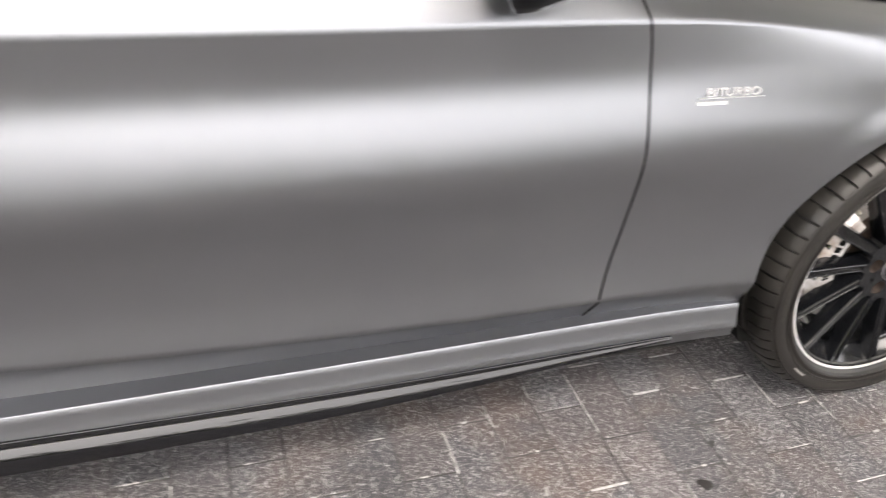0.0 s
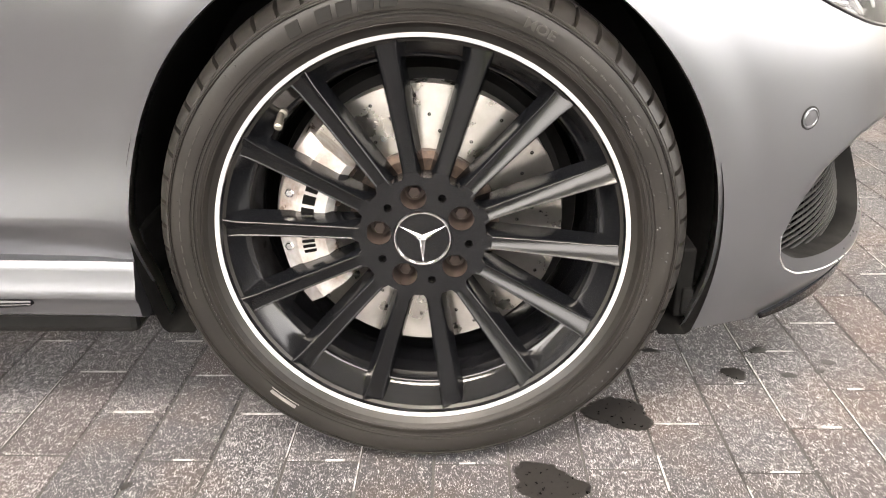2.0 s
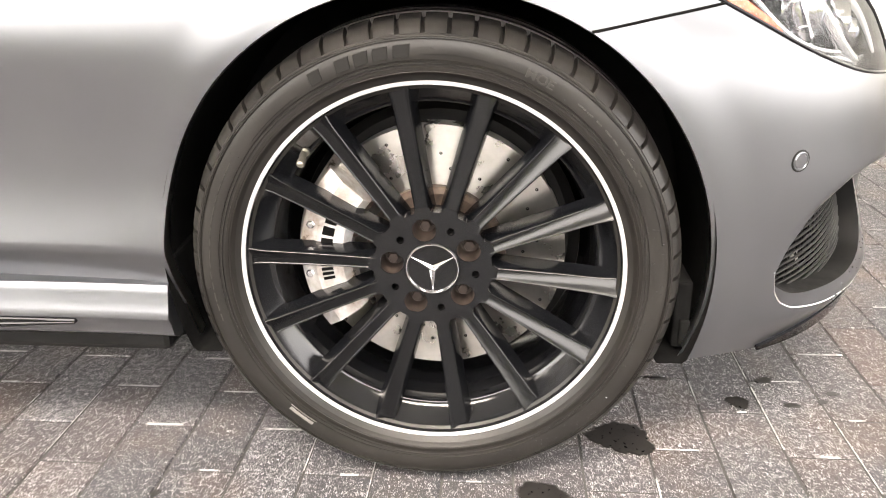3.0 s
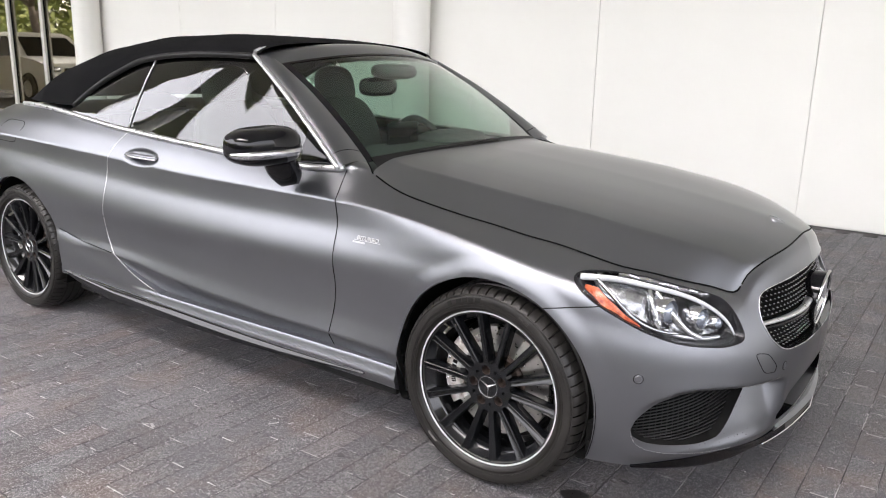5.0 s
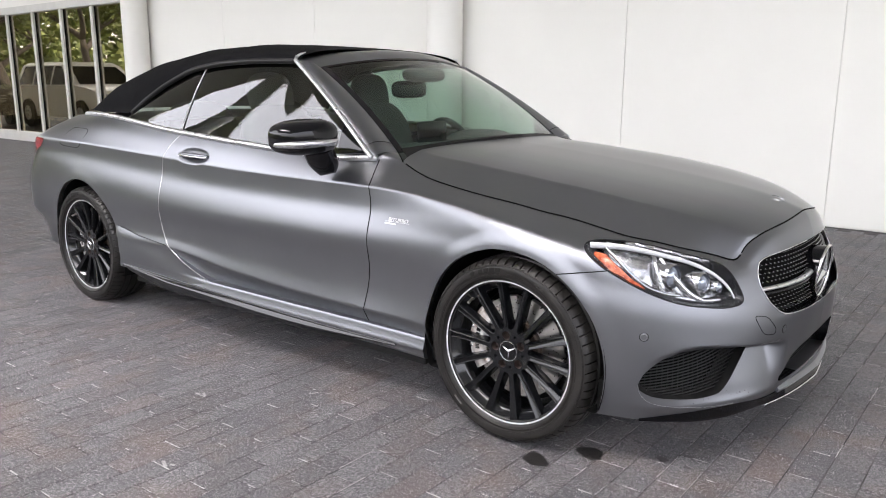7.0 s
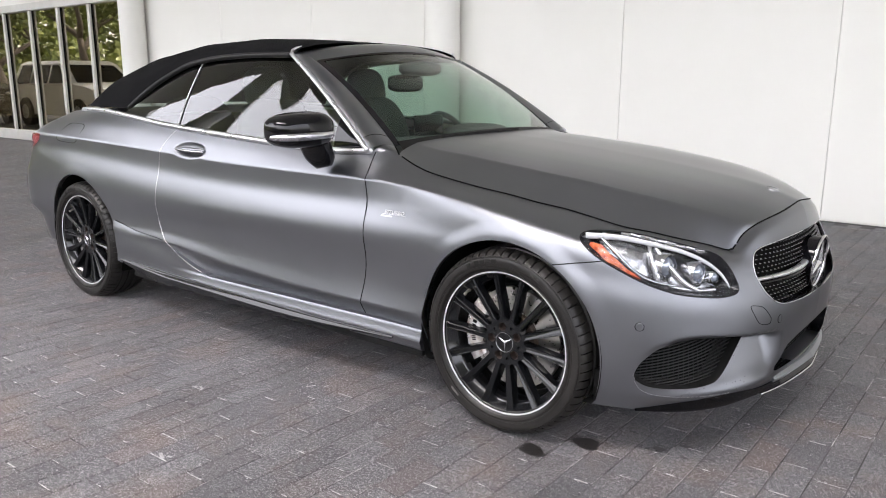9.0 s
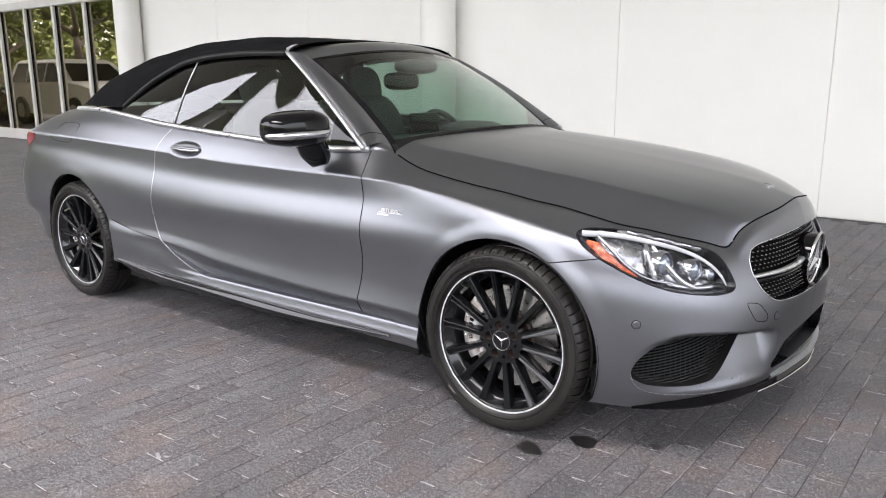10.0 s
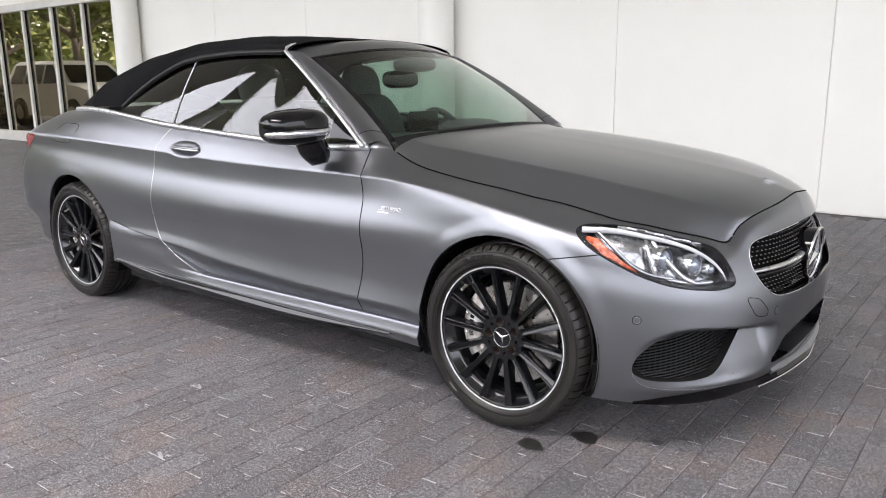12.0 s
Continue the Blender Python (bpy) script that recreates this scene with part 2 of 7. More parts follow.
# the canopy is out of view: it has an open skylight beside the drive, and its edge sweeps back towards the west, where
# a slanting beam runs out; skylight, sweep and beam are made up to shape the light
bm = bmesh.new()
slab(bm, [(13, WALL_Y + .3), (-5.5, WALL_Y + .3), (-5.5, -5.0), (13, -5.0)], 8.0, 8.5)
slab(bm, [(13, -5.0), (4.0, -5.0), (4.0, -7.7), (13, -7.7)], 8.0, 8.5)
slab(bm, [(13, -7.7), (-5.5, -7.7), (-5.5, -13), (13, -13)], 8.0, 8.5)
sweep = [(x, -4.7 - .043 * (x + 10.7) ** 2) for x in np.linspace(-20, -10.7, 16)]
slab(bm, [(-5.5, WALL_Y + .3), (-30, WALL_Y + .3), (-30, -8.4)] + sweep + [(-9.5, -4.7), (-5.5, -5.0)], 8.0, 8.5)
slab(bm, [(-5.5, -5.0), (-9.5, -4.7), (-9.5, -13), (-5.5, -13)], 8.0, 8.5)
tagged(part("ceiling", bm, SOFFIT), "pale grey canopy over the drive, unseen, cut to shape the light", "ceiling", kind="structure")
beam = [(x, -4.8 + .58 * (x + 10.7)) for x in (-9.6, -20)] + [(x, -5.6 + .70 * (x + 10.4)) for x in (-20, -9.6)]
tagged(part("trim", slab(bmesh.new(), beam, 7.95, 8.6), SOFFIT), "unseen grey slanting beam added to shape the window reflections", "beam", kind="structure")


def column(x, y, r, top):
    """A round white column on a low foot."""
    c = empty("column", pose(x, y, 0), "round white painted column beside the drive", "column", "canopy columns")
    bm = bmesh.new()
    lathe(bm, [(0, top), (r, top), (r, .08), (0, .08)], 48)
    bmesh.ops.transform(bm, matrix=Matrix.Rotation(radians(90), 4, "X"), verts=bm.verts)
    bmesh.ops.recalc_face_normals(bm, faces=bm.faces)
    part("shaft", bm, PLASTER, c, smooth=True, sharp=40)
    bm = bmesh.new()
    lathe(bm, [(0, .08), (r + .012, .08), (r + .015, .074), (r + .015, 0.0), (0, 0.0)], 48)
    bmesh.ops.transform(bm, matrix=Matrix.Rotation(radians(90), 4, "X"), verts=bm.verts)
    bmesh.ops.recalc_face_normals(bm, faces=bm.faces)
    part("foot", bm, PLASTER, c, smooth=True, sharp=40)
    return c


col = column(-4.27, 4.20, 0.205, 8.0)
copy_thing(col, pose(-10.78, 4.20, 0))
# two more, out of view, under the added beam and the canopy's far edge
for x, y in ((-14.0, -7.4), (-6.0, -12.5)):
    copy_thing(col, pose(x, y, 0))

# glazed front beyond the second column
PANE = clear_glass("entrance_glass", (0.62, 0.58, 0.47), (1.0, 0.95, 0.82), 4.6)
glazing = empty("window_1", pose(-11.0, WALL_Y, 0), "row of tall aluminium-framed glass panes", "window")
tagged(glazing, kind="structure")
MULLIONS = [-0.20 - 0.14] + [-1.48 - 1.15 * k for k in range(12)]
for x in MULLIONS:
    bm = bmesh.new()
    box(bm, (x - .055, -.035, .20), (x + .030, .10, 2.56), .004)
    part("mullion", bm, ALU, glazing)
    bm = bmesh.new()
    box(bm, (x + .0305, .005, .20), (x + .040, .030, 2.56), .002)
    part("gasket", bm, SEAM, glazing)
bm = bmesh.new()
box(bm, (-15, -.05, 0), (.1, .14, .20), .006)
part("window_sill", bm, ALU, glazing)
bm = bmesh.new()
box(bm, (-15, -.06, 2.56), (.1, .14, 2.70), .006)
part("window_head", bm, ALU, glazing)
for a, b in zip(MULLIONS[1:], MULLIONS):
    bm = bmesh.new()
    box(bm, (a + .03, .030, .20), (b - .045, .036, 2.56))
    p = part("pane", bm, PANE, glazing)
    p.visible_shadow = False
bm = bmesh.new()
box(bm, (-30, WALL_Y, 2.70), (-10.9, WALL_Y + .3, 8.0))
tagged(part("wall_north_upper", bm, PLASTER), "white painted wall over the glazing", "wall", kind="structure")
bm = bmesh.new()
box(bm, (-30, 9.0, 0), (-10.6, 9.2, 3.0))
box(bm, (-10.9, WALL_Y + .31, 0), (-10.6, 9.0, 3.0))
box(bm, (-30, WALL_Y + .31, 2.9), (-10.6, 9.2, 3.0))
tagged(part("wall_lobby", bm, LOBBY_PLASTER), "pale walls of the lobby behind the glass", "wall", kind="structure")


# ---------------------------------------------------------------- the car: body lines
def through_points(x, y, q):
    """A smooth curve through (x, y), natural cubic."""
    x, y = np.asarray(x, float), np.asarray(y, float)
    n = len(x)
    h = np.diff(x)
    A = np.eye(n)
    r = np.zeros(n)
    for i in range(1, n - 1):
        A[i, i - 1:i + 2] = h[i - 1], 2 * (h[i - 1] + h[i]), h[i]
        r[i] = 6 * ((y[i + 1] - y[i]) / h[i] - (y[i] - y[i - 1]) / h[i - 1])
    m = np.linalg.solve(A, r)
    q = np.asarray(q, float)
    i = np.clip(np.searchsorted(x, q) - 1, 0, n - 2)
    a, b = x[i + 1] - q, q - x[i]
    return (m[i] * a ** 3 + m[i + 1] * b ** 3) / (6 * h[i]) + (y[i] / h[i] - m[i] * h[i] / 6) * a + (y[i + 1] / h[i] - m[i + 1] * h[i] / 6) * b


def eased(x, y, q):
    """A curve through (x, y) that never overshoots."""
    x, y = np.asarray(x, float), np.asarray(y, float)
    h, d = np.diff(x), np.diff(y) / np.diff(x)
    m = np.concatenate(([d[0]], [0 if a * b <= 0 else 2 * a * b / (a + b) for a, b in zip(d[:-1], d[1:])], [d[-1]]))
    q = np.asarray(q, float)
    i = np.clip(np.searchsorted(x, q) - 1, 0, len(x) - 2)
    t = np.clip((q - x[i]) / h[i], 0, 1)
    return y[i] * (1 + 2 * t) * (1 - t) ** 2 + h[i] * m[i] * t * (1 - t) ** 2 + y[i + 1] * t * t * (3 - 2 * t) + h[i] * m[i + 1] * t * t * (t - 1)


# plan of the body at its widest, from the nose round the right side to the tail
PLAN_X = [0.80, 0.792, 0.755, 0.672, 0.555, 0.40, 0.20, 0.0, -0.40, -0.80, -1.5, -2.2, -2.84, -3.3, -3.62, -3.80, -3.88, -3.89]
PLAN_Y = [0.0, -0.20, -0.42, -0.632, -0.775, -0.858, -0.890, -0.898, -0.876, -0.876, -0.885, -0.893, -0.905, -0.865, -0.77, -0.58, -0.30, 0.0]
RUN = np.concatenate(([0], np.cumsum(np.hypot(np.diff(PLAN_X), np.diff(PLAN_Y)))))
FRONT_AXLE = float(RUN[7])

# stations along the run, and lines from the sill to the shoulder: how far in from the plan, and how high
STATION = [0.0, 0.30, 0.54, 0.75, 1.0, *(FRONT_AXLE + d for d in (0, 0.35, 0.66, 0.86, 1.5, 2.02, 2.84, 3.35, 3.75)), float(RUN[-1])]
LINE_Z = [
    [.19, .185, .18, .18, .182, .212, .255, .26, .26, .26, .26, .25, .26, .30, .30],
    [.27, .265, .26, .26, .265, .32, .346, .348, .350, .376, .418, .42, .40, .38, .38],
    [.35, .345, .335, .33, .34, .40, .43, .44, .44, .455, .475, .48, .46, .44, .44],
    [.43, .42, .40, .40, .42, .48, .525, .54, .54, .545, .55, .55, .53, .50, .50],
    [.50, .49, .46, .465, .50, .57, .60, .61, .61, .61, .61, .63, .62, .58, .58],
    [.56, .55, .51, .52, .555, .63, .655, .66, .66, .66, .67, .70, .70, .66, .66],
    [.62, .605, .555, .57, .605, .685, .70, .705, .705, .71, .725, .77, .79, .745, .74],
    [.67, .65, .595, .615, .65, .735, .755, .757, .758, .765, .785, .835, .86, .82, .80],
    [.72, .69, .63, .655, .69, .772, .815, .837, .838, .845, .866, .90, .91, .865, .845],
]
LINE_IN = [
    [.04, .035, .030, .035, .03, .022, .034, .056, .062, .066, .070, .040, .03, .05, .05],
    [.012, .010, .006, .008, .010, .006, .0, .0, .0, .0, .0, .003, .01, .02, .02],
    [.006, .004, .002, .002, .004, .004, .010, .013, .0130, .0130, .012, .008, -.004, -.042, -.05],
    [.0, .0, .0, .0, .002, .002, .006, .0085, .009, .009, .008, .003, -.010, -.056, -.062],
    [.0, .001, .004, .005, .003, .0, -.002, -.003, -.004, -.004, -.003, -.001, -.012, -.056, -.062],
    [.01, .011, .013, .011, .007, .001, .000, .000, .000, .000, .000, .0, -.008, -.045, -.05],
    [.025, .026, .028, .024, .016, .005, .009, .0125, .0130, .0130, .0120, .010, .004, -.012, -.012],
    [.045, .045, .046, .041, .023, .010, .019, .0260, .0270, .0270, .0260, .023, .014, .01, .01],
    [.065, .068, .065, .068, .046, .037, .035, .0305, .0288, .0286, .0280, .025, .017, .013, .01],
]
# the upper edge: nose, bonnet gap, then the belt
TOP_S = [0.0, 0.15, 0.36, 0.467, 0.534, 0.601, 0.744, 0.887, 1.03, 1.154, 1.259, 1.364, 1.488, 1.612, 1.745, 1.85, 1.946, 2.051, *(FRONT_AXLE + d for d in (.67, .73, .86, 1.5, 2.02, 2.84, 3.35, 3.75)), float(RUN[-1])]
TOP_Z = [.785, .772, .745, .712, .668, .686, .711, .731, .746, .768, .788, .803, .820, .833, .851, .869, .893, .930, .938, .932, .928, .955, .985, 1.045, 1.030, .930, .905]
TOP_IN = [.10, .10, .112, .117, .104, .135, .164, .176, .171, .167, .163, .148, .145, .140, .135, .133, .148, .168, .148, .118, .094, .088, .10, .17, .24, .13, .12]
NS, NV = 620, 110
s_row = np.linspace(0, RUN[-1], NS)
plan = np.stack([through_points(RUN, PLAN_X, s_row), through_points(RUN, PLAN_Y, s_row)], 1)
plan_t = np.gradient(plan, s_row, axis=0)
plan_t /= np.linalg.norm(plan_t, axis=1)[:, None]
plan_n = np.stack([plan_t[:, 1], -plan_t[:, 0]], 1)  # points out of the body
plan_n *= np.sign((plan_n * (plan - np.array([-1.5, 0.0]))).sum(1))[:, None]


def softened(a, width):
    """Gaussian softening along the run, mirrored at both ends."""
    k = np.exp(-0.5 * (np.arange(-3 * width, 3 * width + 1) / width) ** 2)
    k /= k.sum()
    return np.convolve(np.pad(a, 3 * width, mode="reflect"), k, "valid")


line_z = [softened(eased(STATION, row, s_row), 6) for row in LINE_Z]
line_in = [softened(eased(STATION, row, s_row), 6) for row in LINE_IN]
top_z, top_in = softened(eased(TOP_S, TOP_Z, s_row), 2), softened(eased(TOP_S, TOP_IN, s_row), 2)
line_z = np.array(line_z + [line_z[8] + 0.60 * (top_z - line_z[8]), top_z])
bulge = eased([0, 1.2, 1.6, 2.02, 2.35, 4.3, RUN[-1]], [.42, .50, .56, .56, .54, .53, .42], s_row)  # how far the shoulder leans in: a rounder wing, an even slope over the door
line_in = np.array(line_in + [line_in[8] + bulge * (top_in - line_in[8]), top_in])
v_row = np.linspace(0, 10, NV)
body_z = np.stack([eased(range(11), line_z[:, i], v_row) for i in range(NS)])
creased = eased([0, FRONT_AXLE + 0.05, FRONT_AXLE + 0.5, FRONT_AXLE + 2.5, FRONT_AXLE + 3.3, RUN[-1]], [0, 0, 1, 1, 0.4, 0.2], s_row)  # how sharp the two flank creases are


def section(row, sharp):
    """How far in the skin lies along a section: one smooth curve, or three that meet at the creases."""
    one = through_points(range(11), row, v_row)
    low, mid, high = v_row <= 1, (v_row > 1) & (v_row <= 8), v_row > 8
    three = np.concatenate([np.interp(v_row[low], [0, 1], row[:2]), through_points(range(1, 9), row[1:9], v_row[mid]), through_points(range(8, 11), row[8:], v_row[high])])
    return one * (1 - sharp) + three * sharp


body_in = np.stack([section(line_in[:, i], creased[i]) for i in range(NS)])
ARCHES = [(0.0, 0.325, 0.363), (-2.84, 0.330, 0.368)]


body = np.concatenate([plan[:, None, :] - body_in[:, :, None] * plan_n[:, None, :], body_z[:, :, None]], 2)
# the flares of the wheel arches stand a little proud
for ax, az, ar in ARCHES:
    r = np.hypot(body[:, :, 0] - ax, body[:, :, 2] - az)
    side = body[:, :, 1] < -0.7
    h = np.clip((.066 - (r - ar)) / .056, 0, 1)
    fuller = .35 + .65 * np.clip((body[:, :, 0] - ax + .32) / .30, 0, 1) - .55 * np.clip((body[:, :, 0] - ax - .20) / .12, 0, 1)  # fullest over the top of each arch
    body[:, :, 1] -= np.where(side, (0.0085 if ax == 0 else 0.002) * fuller * h * h * (3 - 2 * h), 0)

# the lower bumper: a brow over the side intake, and under it a face that runs out again towards the lip
BROW_S = [.34, .40, .565, .744, .811, .877, .946]
BROW_Z = [.380, .392, .405, .423, .419, .397, .352]
for i in range(NS):
    s = s_row[i]
    if .30 < s < 1.0:
        amount = .060 * float(eased([.30, .345, .42, .56, .72, .86, .96, 1.0], [0, 0, .85, 1, .62, .22, 0, 0], s))
        brow = float(np.interp(s, BROW_S, BROW_Z))
        z = body[i, :, 2]
        deep = amount * np.clip((z - .235) / (brow - .235), 0, 1) * np.clip((brow + .010 - z) / .020, 0, 1)
        lip = .007 * float(eased([.30, .40, .55, .80, .95, 1.0], [0, .5, 1, 1, .35, 0], s)) * np.exp(-((z - .232) / .021) ** 2)
        body[i, :, :2] += (lip - deep)[:, None] * plan_n[i][None]

# the hollow behind the door handle
q = ((body[:, :, 0] + 1.82) / 0.118) ** 2 + ((body[:, :, 2] - 0.884) / 0.036) ** 2
body[:, :, 1] += np.where(q < 1, 0.016 * (1 - np.clip(q, 0, 1)) ** 0.7, 0)


def on_body(s, z, out=0.0):
    """The place on the right side of the body at the run s and the height z, moved out by some metres."""
    f = float(np.clip(s / RUN[-1] * (NS - 1), 0, NS - 1.001))
    i = int(f)
    a = f - i
    col = body[i] * (1 - a) + body[i + 1] * a
    p = np.array([np.interp(z, col[:, 2], col[:, k]) for k in range(3)])
    n = plan_n[i]
    return Vector((p[0] + out * n[0], p[1] + out * n[1], z))


def run_at(x):
    """The run of the place on the flank at this x."""
    return float(np.interp(-x, -plan[:, 0], s_row))


def in_loop(px, pz, loop):
    """Which of the points lie inside a loop."""
    inside = np.zeros(px.shape, bool)
    for (x1, y1), (x2, y2) in zip(loop, loop[1:] + loop[:1]):
        if y1 != y2:
            inside ^= ((y1 > pz) != (y2 > pz)) & (px < (x2 - x1) * (pz - y1) / (y2 - y1) + x1)
    return inside


def nearest_on(loop, p):
    best, where = 1e9, p
    for a, b in zip(loop, loop[1:] + loop[:1]):
        ab = (b[0] - a[0], b[1] - a[1])
        t = max(0, min(1, ((p[0] - a[0]) * ab[0] + (p[1] - a[1]) * ab[1]) / (ab[0] ** 2 + ab[1] ** 2 + 1e-12)))
        q = (a[0] + t * ab[0], a[1] + t * ab[1])
        d = math.hypot(q[0] - p[0], q[1] - p[1])
        if d < best:
            best, where = d, q
    return where


def rounded(loop, n=6, amount=0.28):
    """A loop with its corners rounded off."""
    out = []
    m = len(loop)
    for i in range(m):
        a, b, c = Vector(loop[i - 1]), Vector(loop[i]), Vector(loop[(i + 1) % m])
        p, q = b.lerp(a, amount), b.lerp(c, amount)
        for k in range(n + 1):
            t = k / n
            v = p * (1 - t) ** 2 + b * 2 * t * (1 - t) + q * t * t
            out.append((v.x, v.y))
    return out


# openings in the skin, as loops of (run, height)
HEADLIGHT = rounded([(1.156, .728), (1.144, .738), (1.116, .741), (1.04, .737), (.92, .726), (.80, .709), (.66, .681), (.612, .664), (.590, .622), (.574, .568), (.590, .552), (.629, .548), (.677, .548), (.82, .566), (.925, .599), (1.021, .643), (1.078, .670), (1.125, .699)], 3, 0.4)
SIDE_INTAKE = rounded([(.946, .305), (.930, .345), (.877, .394), (.811, .416), (.744, .420), (.65, .415), (.512, .402), (.506, .392), (.572, .340), (.640, .286), (.668, .268), (.744, .259), (.858, .263), (.906, .270), (.942, .290)], 3, 0.35)
MID_INTAKE = rounded([(-.40, .36), (.12, .352), (.22, .345), (.30, .328), (.375, .258), (.355, .245), (-.40, .245)], 4, 0.2)
GRILLE = rounded([(-.55, .700), (.20, .690), (.40, .676), (.452, .662), (.480, .625), (.484, .590), (.458, .540), (.41, .503), (.36, .486), (.162, .477), (-.55, .470)], 3, 0.35)
OPENINGS = [HEADLIGHT, SIDE_INTAKE, MID_INTAKE, GRILLE]

S2, Z2 = np.broadcast_to(s_row[:, None], (NS, NV)), body[:, :, 2]
drop = np.zeros((NS, NV), bool)
hole_of = np.full((NS, NV), -1)
for k, loop in enumerate(OPENINGS):
    m_in = in_loop(S2, Z2, loop)
    drop |= m_in
    hole_of[m_in] = k
for k, (ax, az, ar) in enumerate(ARCHES):
    m_in = (np.hypot(body[:, :, 0] - ax, body[:, :, 2] - az) < ar) & (body[:, :, 1] < -0.7)
    drop |= m_in
    hole_of[m_in] = 10 + k

grid_n = np.cross(np.gradient(body, axis=0), np.gradient(body, axis=1))
grid_n /= np.linalg.norm(grid_n, axis=2)[:, :, None] + 1e-12
if grid_n[NS // 2, NV // 2, 1] > 0:
    grid_n = -grid_n

skin = body.copy()
for i in range(NS):
    for j in range(NV):
        if not drop[i, j]:
            continue
        near = ~drop[max(0, i - 1):i + 2, max(0, j - 1):j + 2]
        if not near.any():
            continue
        k = hole_of[i, j]
        if k >= 10:
            ax, az, ar = ARCHES[k - 10]
            d = Vector((body[i, j, 0] - ax, body[i, j, 2] - az)).normalized() * ar
            skin[i, j, 0], skin[i, j, 2] = ax + d.x, az + d.y
            p = on_body(run_at(ax + d.x), max(az + d.y, body[i, 0, 2]))
            skin[i, j, 1] = p.y
        else:
            s, z = nearest_on(OPENINGS[k], (s_row[i], body[i, j, 2]))
            skin[i, j] = on_body(s, z)

# seams between the panels: run as a function of height
SEAM_FRONT_DOOR = [(-0.690, .27), (-0.682, .365), (-0.668, .44), (-0.657, .53), (-0.658, .675), (-0.660, .757), (-0.674, .836), (-0.702, .93)]
SEAM_REAR_DOOR = [(-1.72, .298), (-1.771, .308), (-1.923, .363), (-2.028, .434), (-2.076, .582), (-2.066, .697), (-2.057, .837), (-2.02, .931), (-1.97, .99)]


def seam_x(seam, z):
    return np.interp(z, [b for _, b in seam], [a for a, _ in seam])


alive = ~(drop[:-1, :-1] & drop[1:, :-1] & drop[1:, 1:] & drop[:-1, 1:])
cx = (body[:-1, :-1, 0] + body[1:, 1:, 0]) / 2
cz = (body[:-1, :-1, 2] + body[1:, 1:, 2]) / 2
cs = (s_row[:-1] + s_row[1:])[:, None] / 2 + 0 * cz
BUMPER_SEAM = run_at(0.20)
panel = np.full(cx.shape, 1)  # front wing
panel[(cs < BUMPER_SEAM) & (cz < 0.70) | (cs < 0.66)] = 0  # front bumper
panel[(cx < seam_x(SEAM_FRONT_DOOR, cz)) & (cs > 1)] = 2  # door
panel[(cx < seam_x(SEAM_REAR_DOOR, cz)) & (cs > 1) & (cz > .30) | (cx < -2.05)] = 3  # rear quarter
panel[(cx < -3.12) & (cz < 0.62) | (cs > 5.0) & (cz < .62)] = 4  # rear bumper


def skin_mesh(name, which, both):
    """The mesh of one panel of the right side; both: with its mirror image."""
    pick = alive & (panel == which)
    fi, fj = np.nonzero(pick)
    corners = np.stack([fi * NV + fj, (fi + 1) * NV + fj, (fi + 1) * NV + fj + 1, fi * NV + fj + 1], 1)
    used, inverse = np.unique(corners, return_inverse=True)
    faces = inverse.reshape(corners.shape)
    verts = skin.reshape(-1, 3)[used]
    normals = grid_n.reshape(-1, 3)[used]
    faces = faces[:, ::-1]
    if both:
        flip = np.array([1, -1, 1])
        faces = np.concatenate([faces, faces[:, ::-1] + len(verts)])
        verts = np.concatenate([verts, verts * flip])
        normals = np.concatenate([normals, normals * flip])
    me = mesh_of(name, verts, faces)
    me.polygons.foreach_set("use_smooth", [True] * len(me.polygons))
    me.normals_split_custom_set_from_vertices([tuple(n) for n in normals])
    return me


def mirrored_mesh(me):
    """A copy of a mesh, mirrored to the other side of the car."""
    n = np.zeros(len(me.vertices) * 3)
    me.vertices.foreach_get("co", n)
    v = n.reshape(-1, 3) * np.array([1, -1, 1])
    out = mesh_of(me.name, v, [tuple(p.vertices)[::-1] for p in me.polygons])
    for m in me.materials:
        out.materials.append(m)
    out.polygons.foreach_set("use_smooth", [p.use_smooth for p in me.polygons])
    return out


car = empty("car", pose(0, 0, 0), "satin dark grey two-door convertible with closed black canvas roof", "car")


def both_sides(ob):
    """Adds the mirror image of a part of the right side."""
    twin = new(ob.name.split(".")[0], mirrored_mesh(ob.data))
    twin.parent = ob.parent
    if "label" in ob:
        twin["label"] = ob["label"]
    return twin


def grid_mesh(name, P, flip=False):
    """A mesh over a grid of places."""
    P = np.asarray(P, float)
    nu, nv = P.shape[:2]
    faces = [(i * nv + j, (i + 1) * nv + j, (i + 1) * nv + j + 1, i * nv + j + 1) for i in range(nu - 1) for j in range(nv - 1)]
    if flip:
        faces = [f[::-1] for f in faces]
    me = mesh_of(name, P.reshape(-1, 3), faces)
    # turn the faces away from the middle of the car
    away = sum((p.center - Vector((-1.4, 0, 0.45))).dot(p.normal) * p.area for p in me.polygons)
    if away < 0:
        me.flip_normals()
    return me


bumper = put_mesh("front_bumper", skin_mesh("front_bumper", 0, True), PAINT, car)
wing = put_mesh("front_wing", skin_mesh("front_wing", 1, False), PAINT, car)
door = put_mesh("door", skin_mesh("door", 2, False), PAINT, car)
quarter = put_mesh("rear_quarter_panel", skin_mesh("rear_quarter_panel", 3, False), PAINT, car)
put_mesh("rear_bumper", skin_mesh("rear_bumper", 4, True), PAINT, car)
for ob in (wing, door, quarter):
    both_sides(ob)

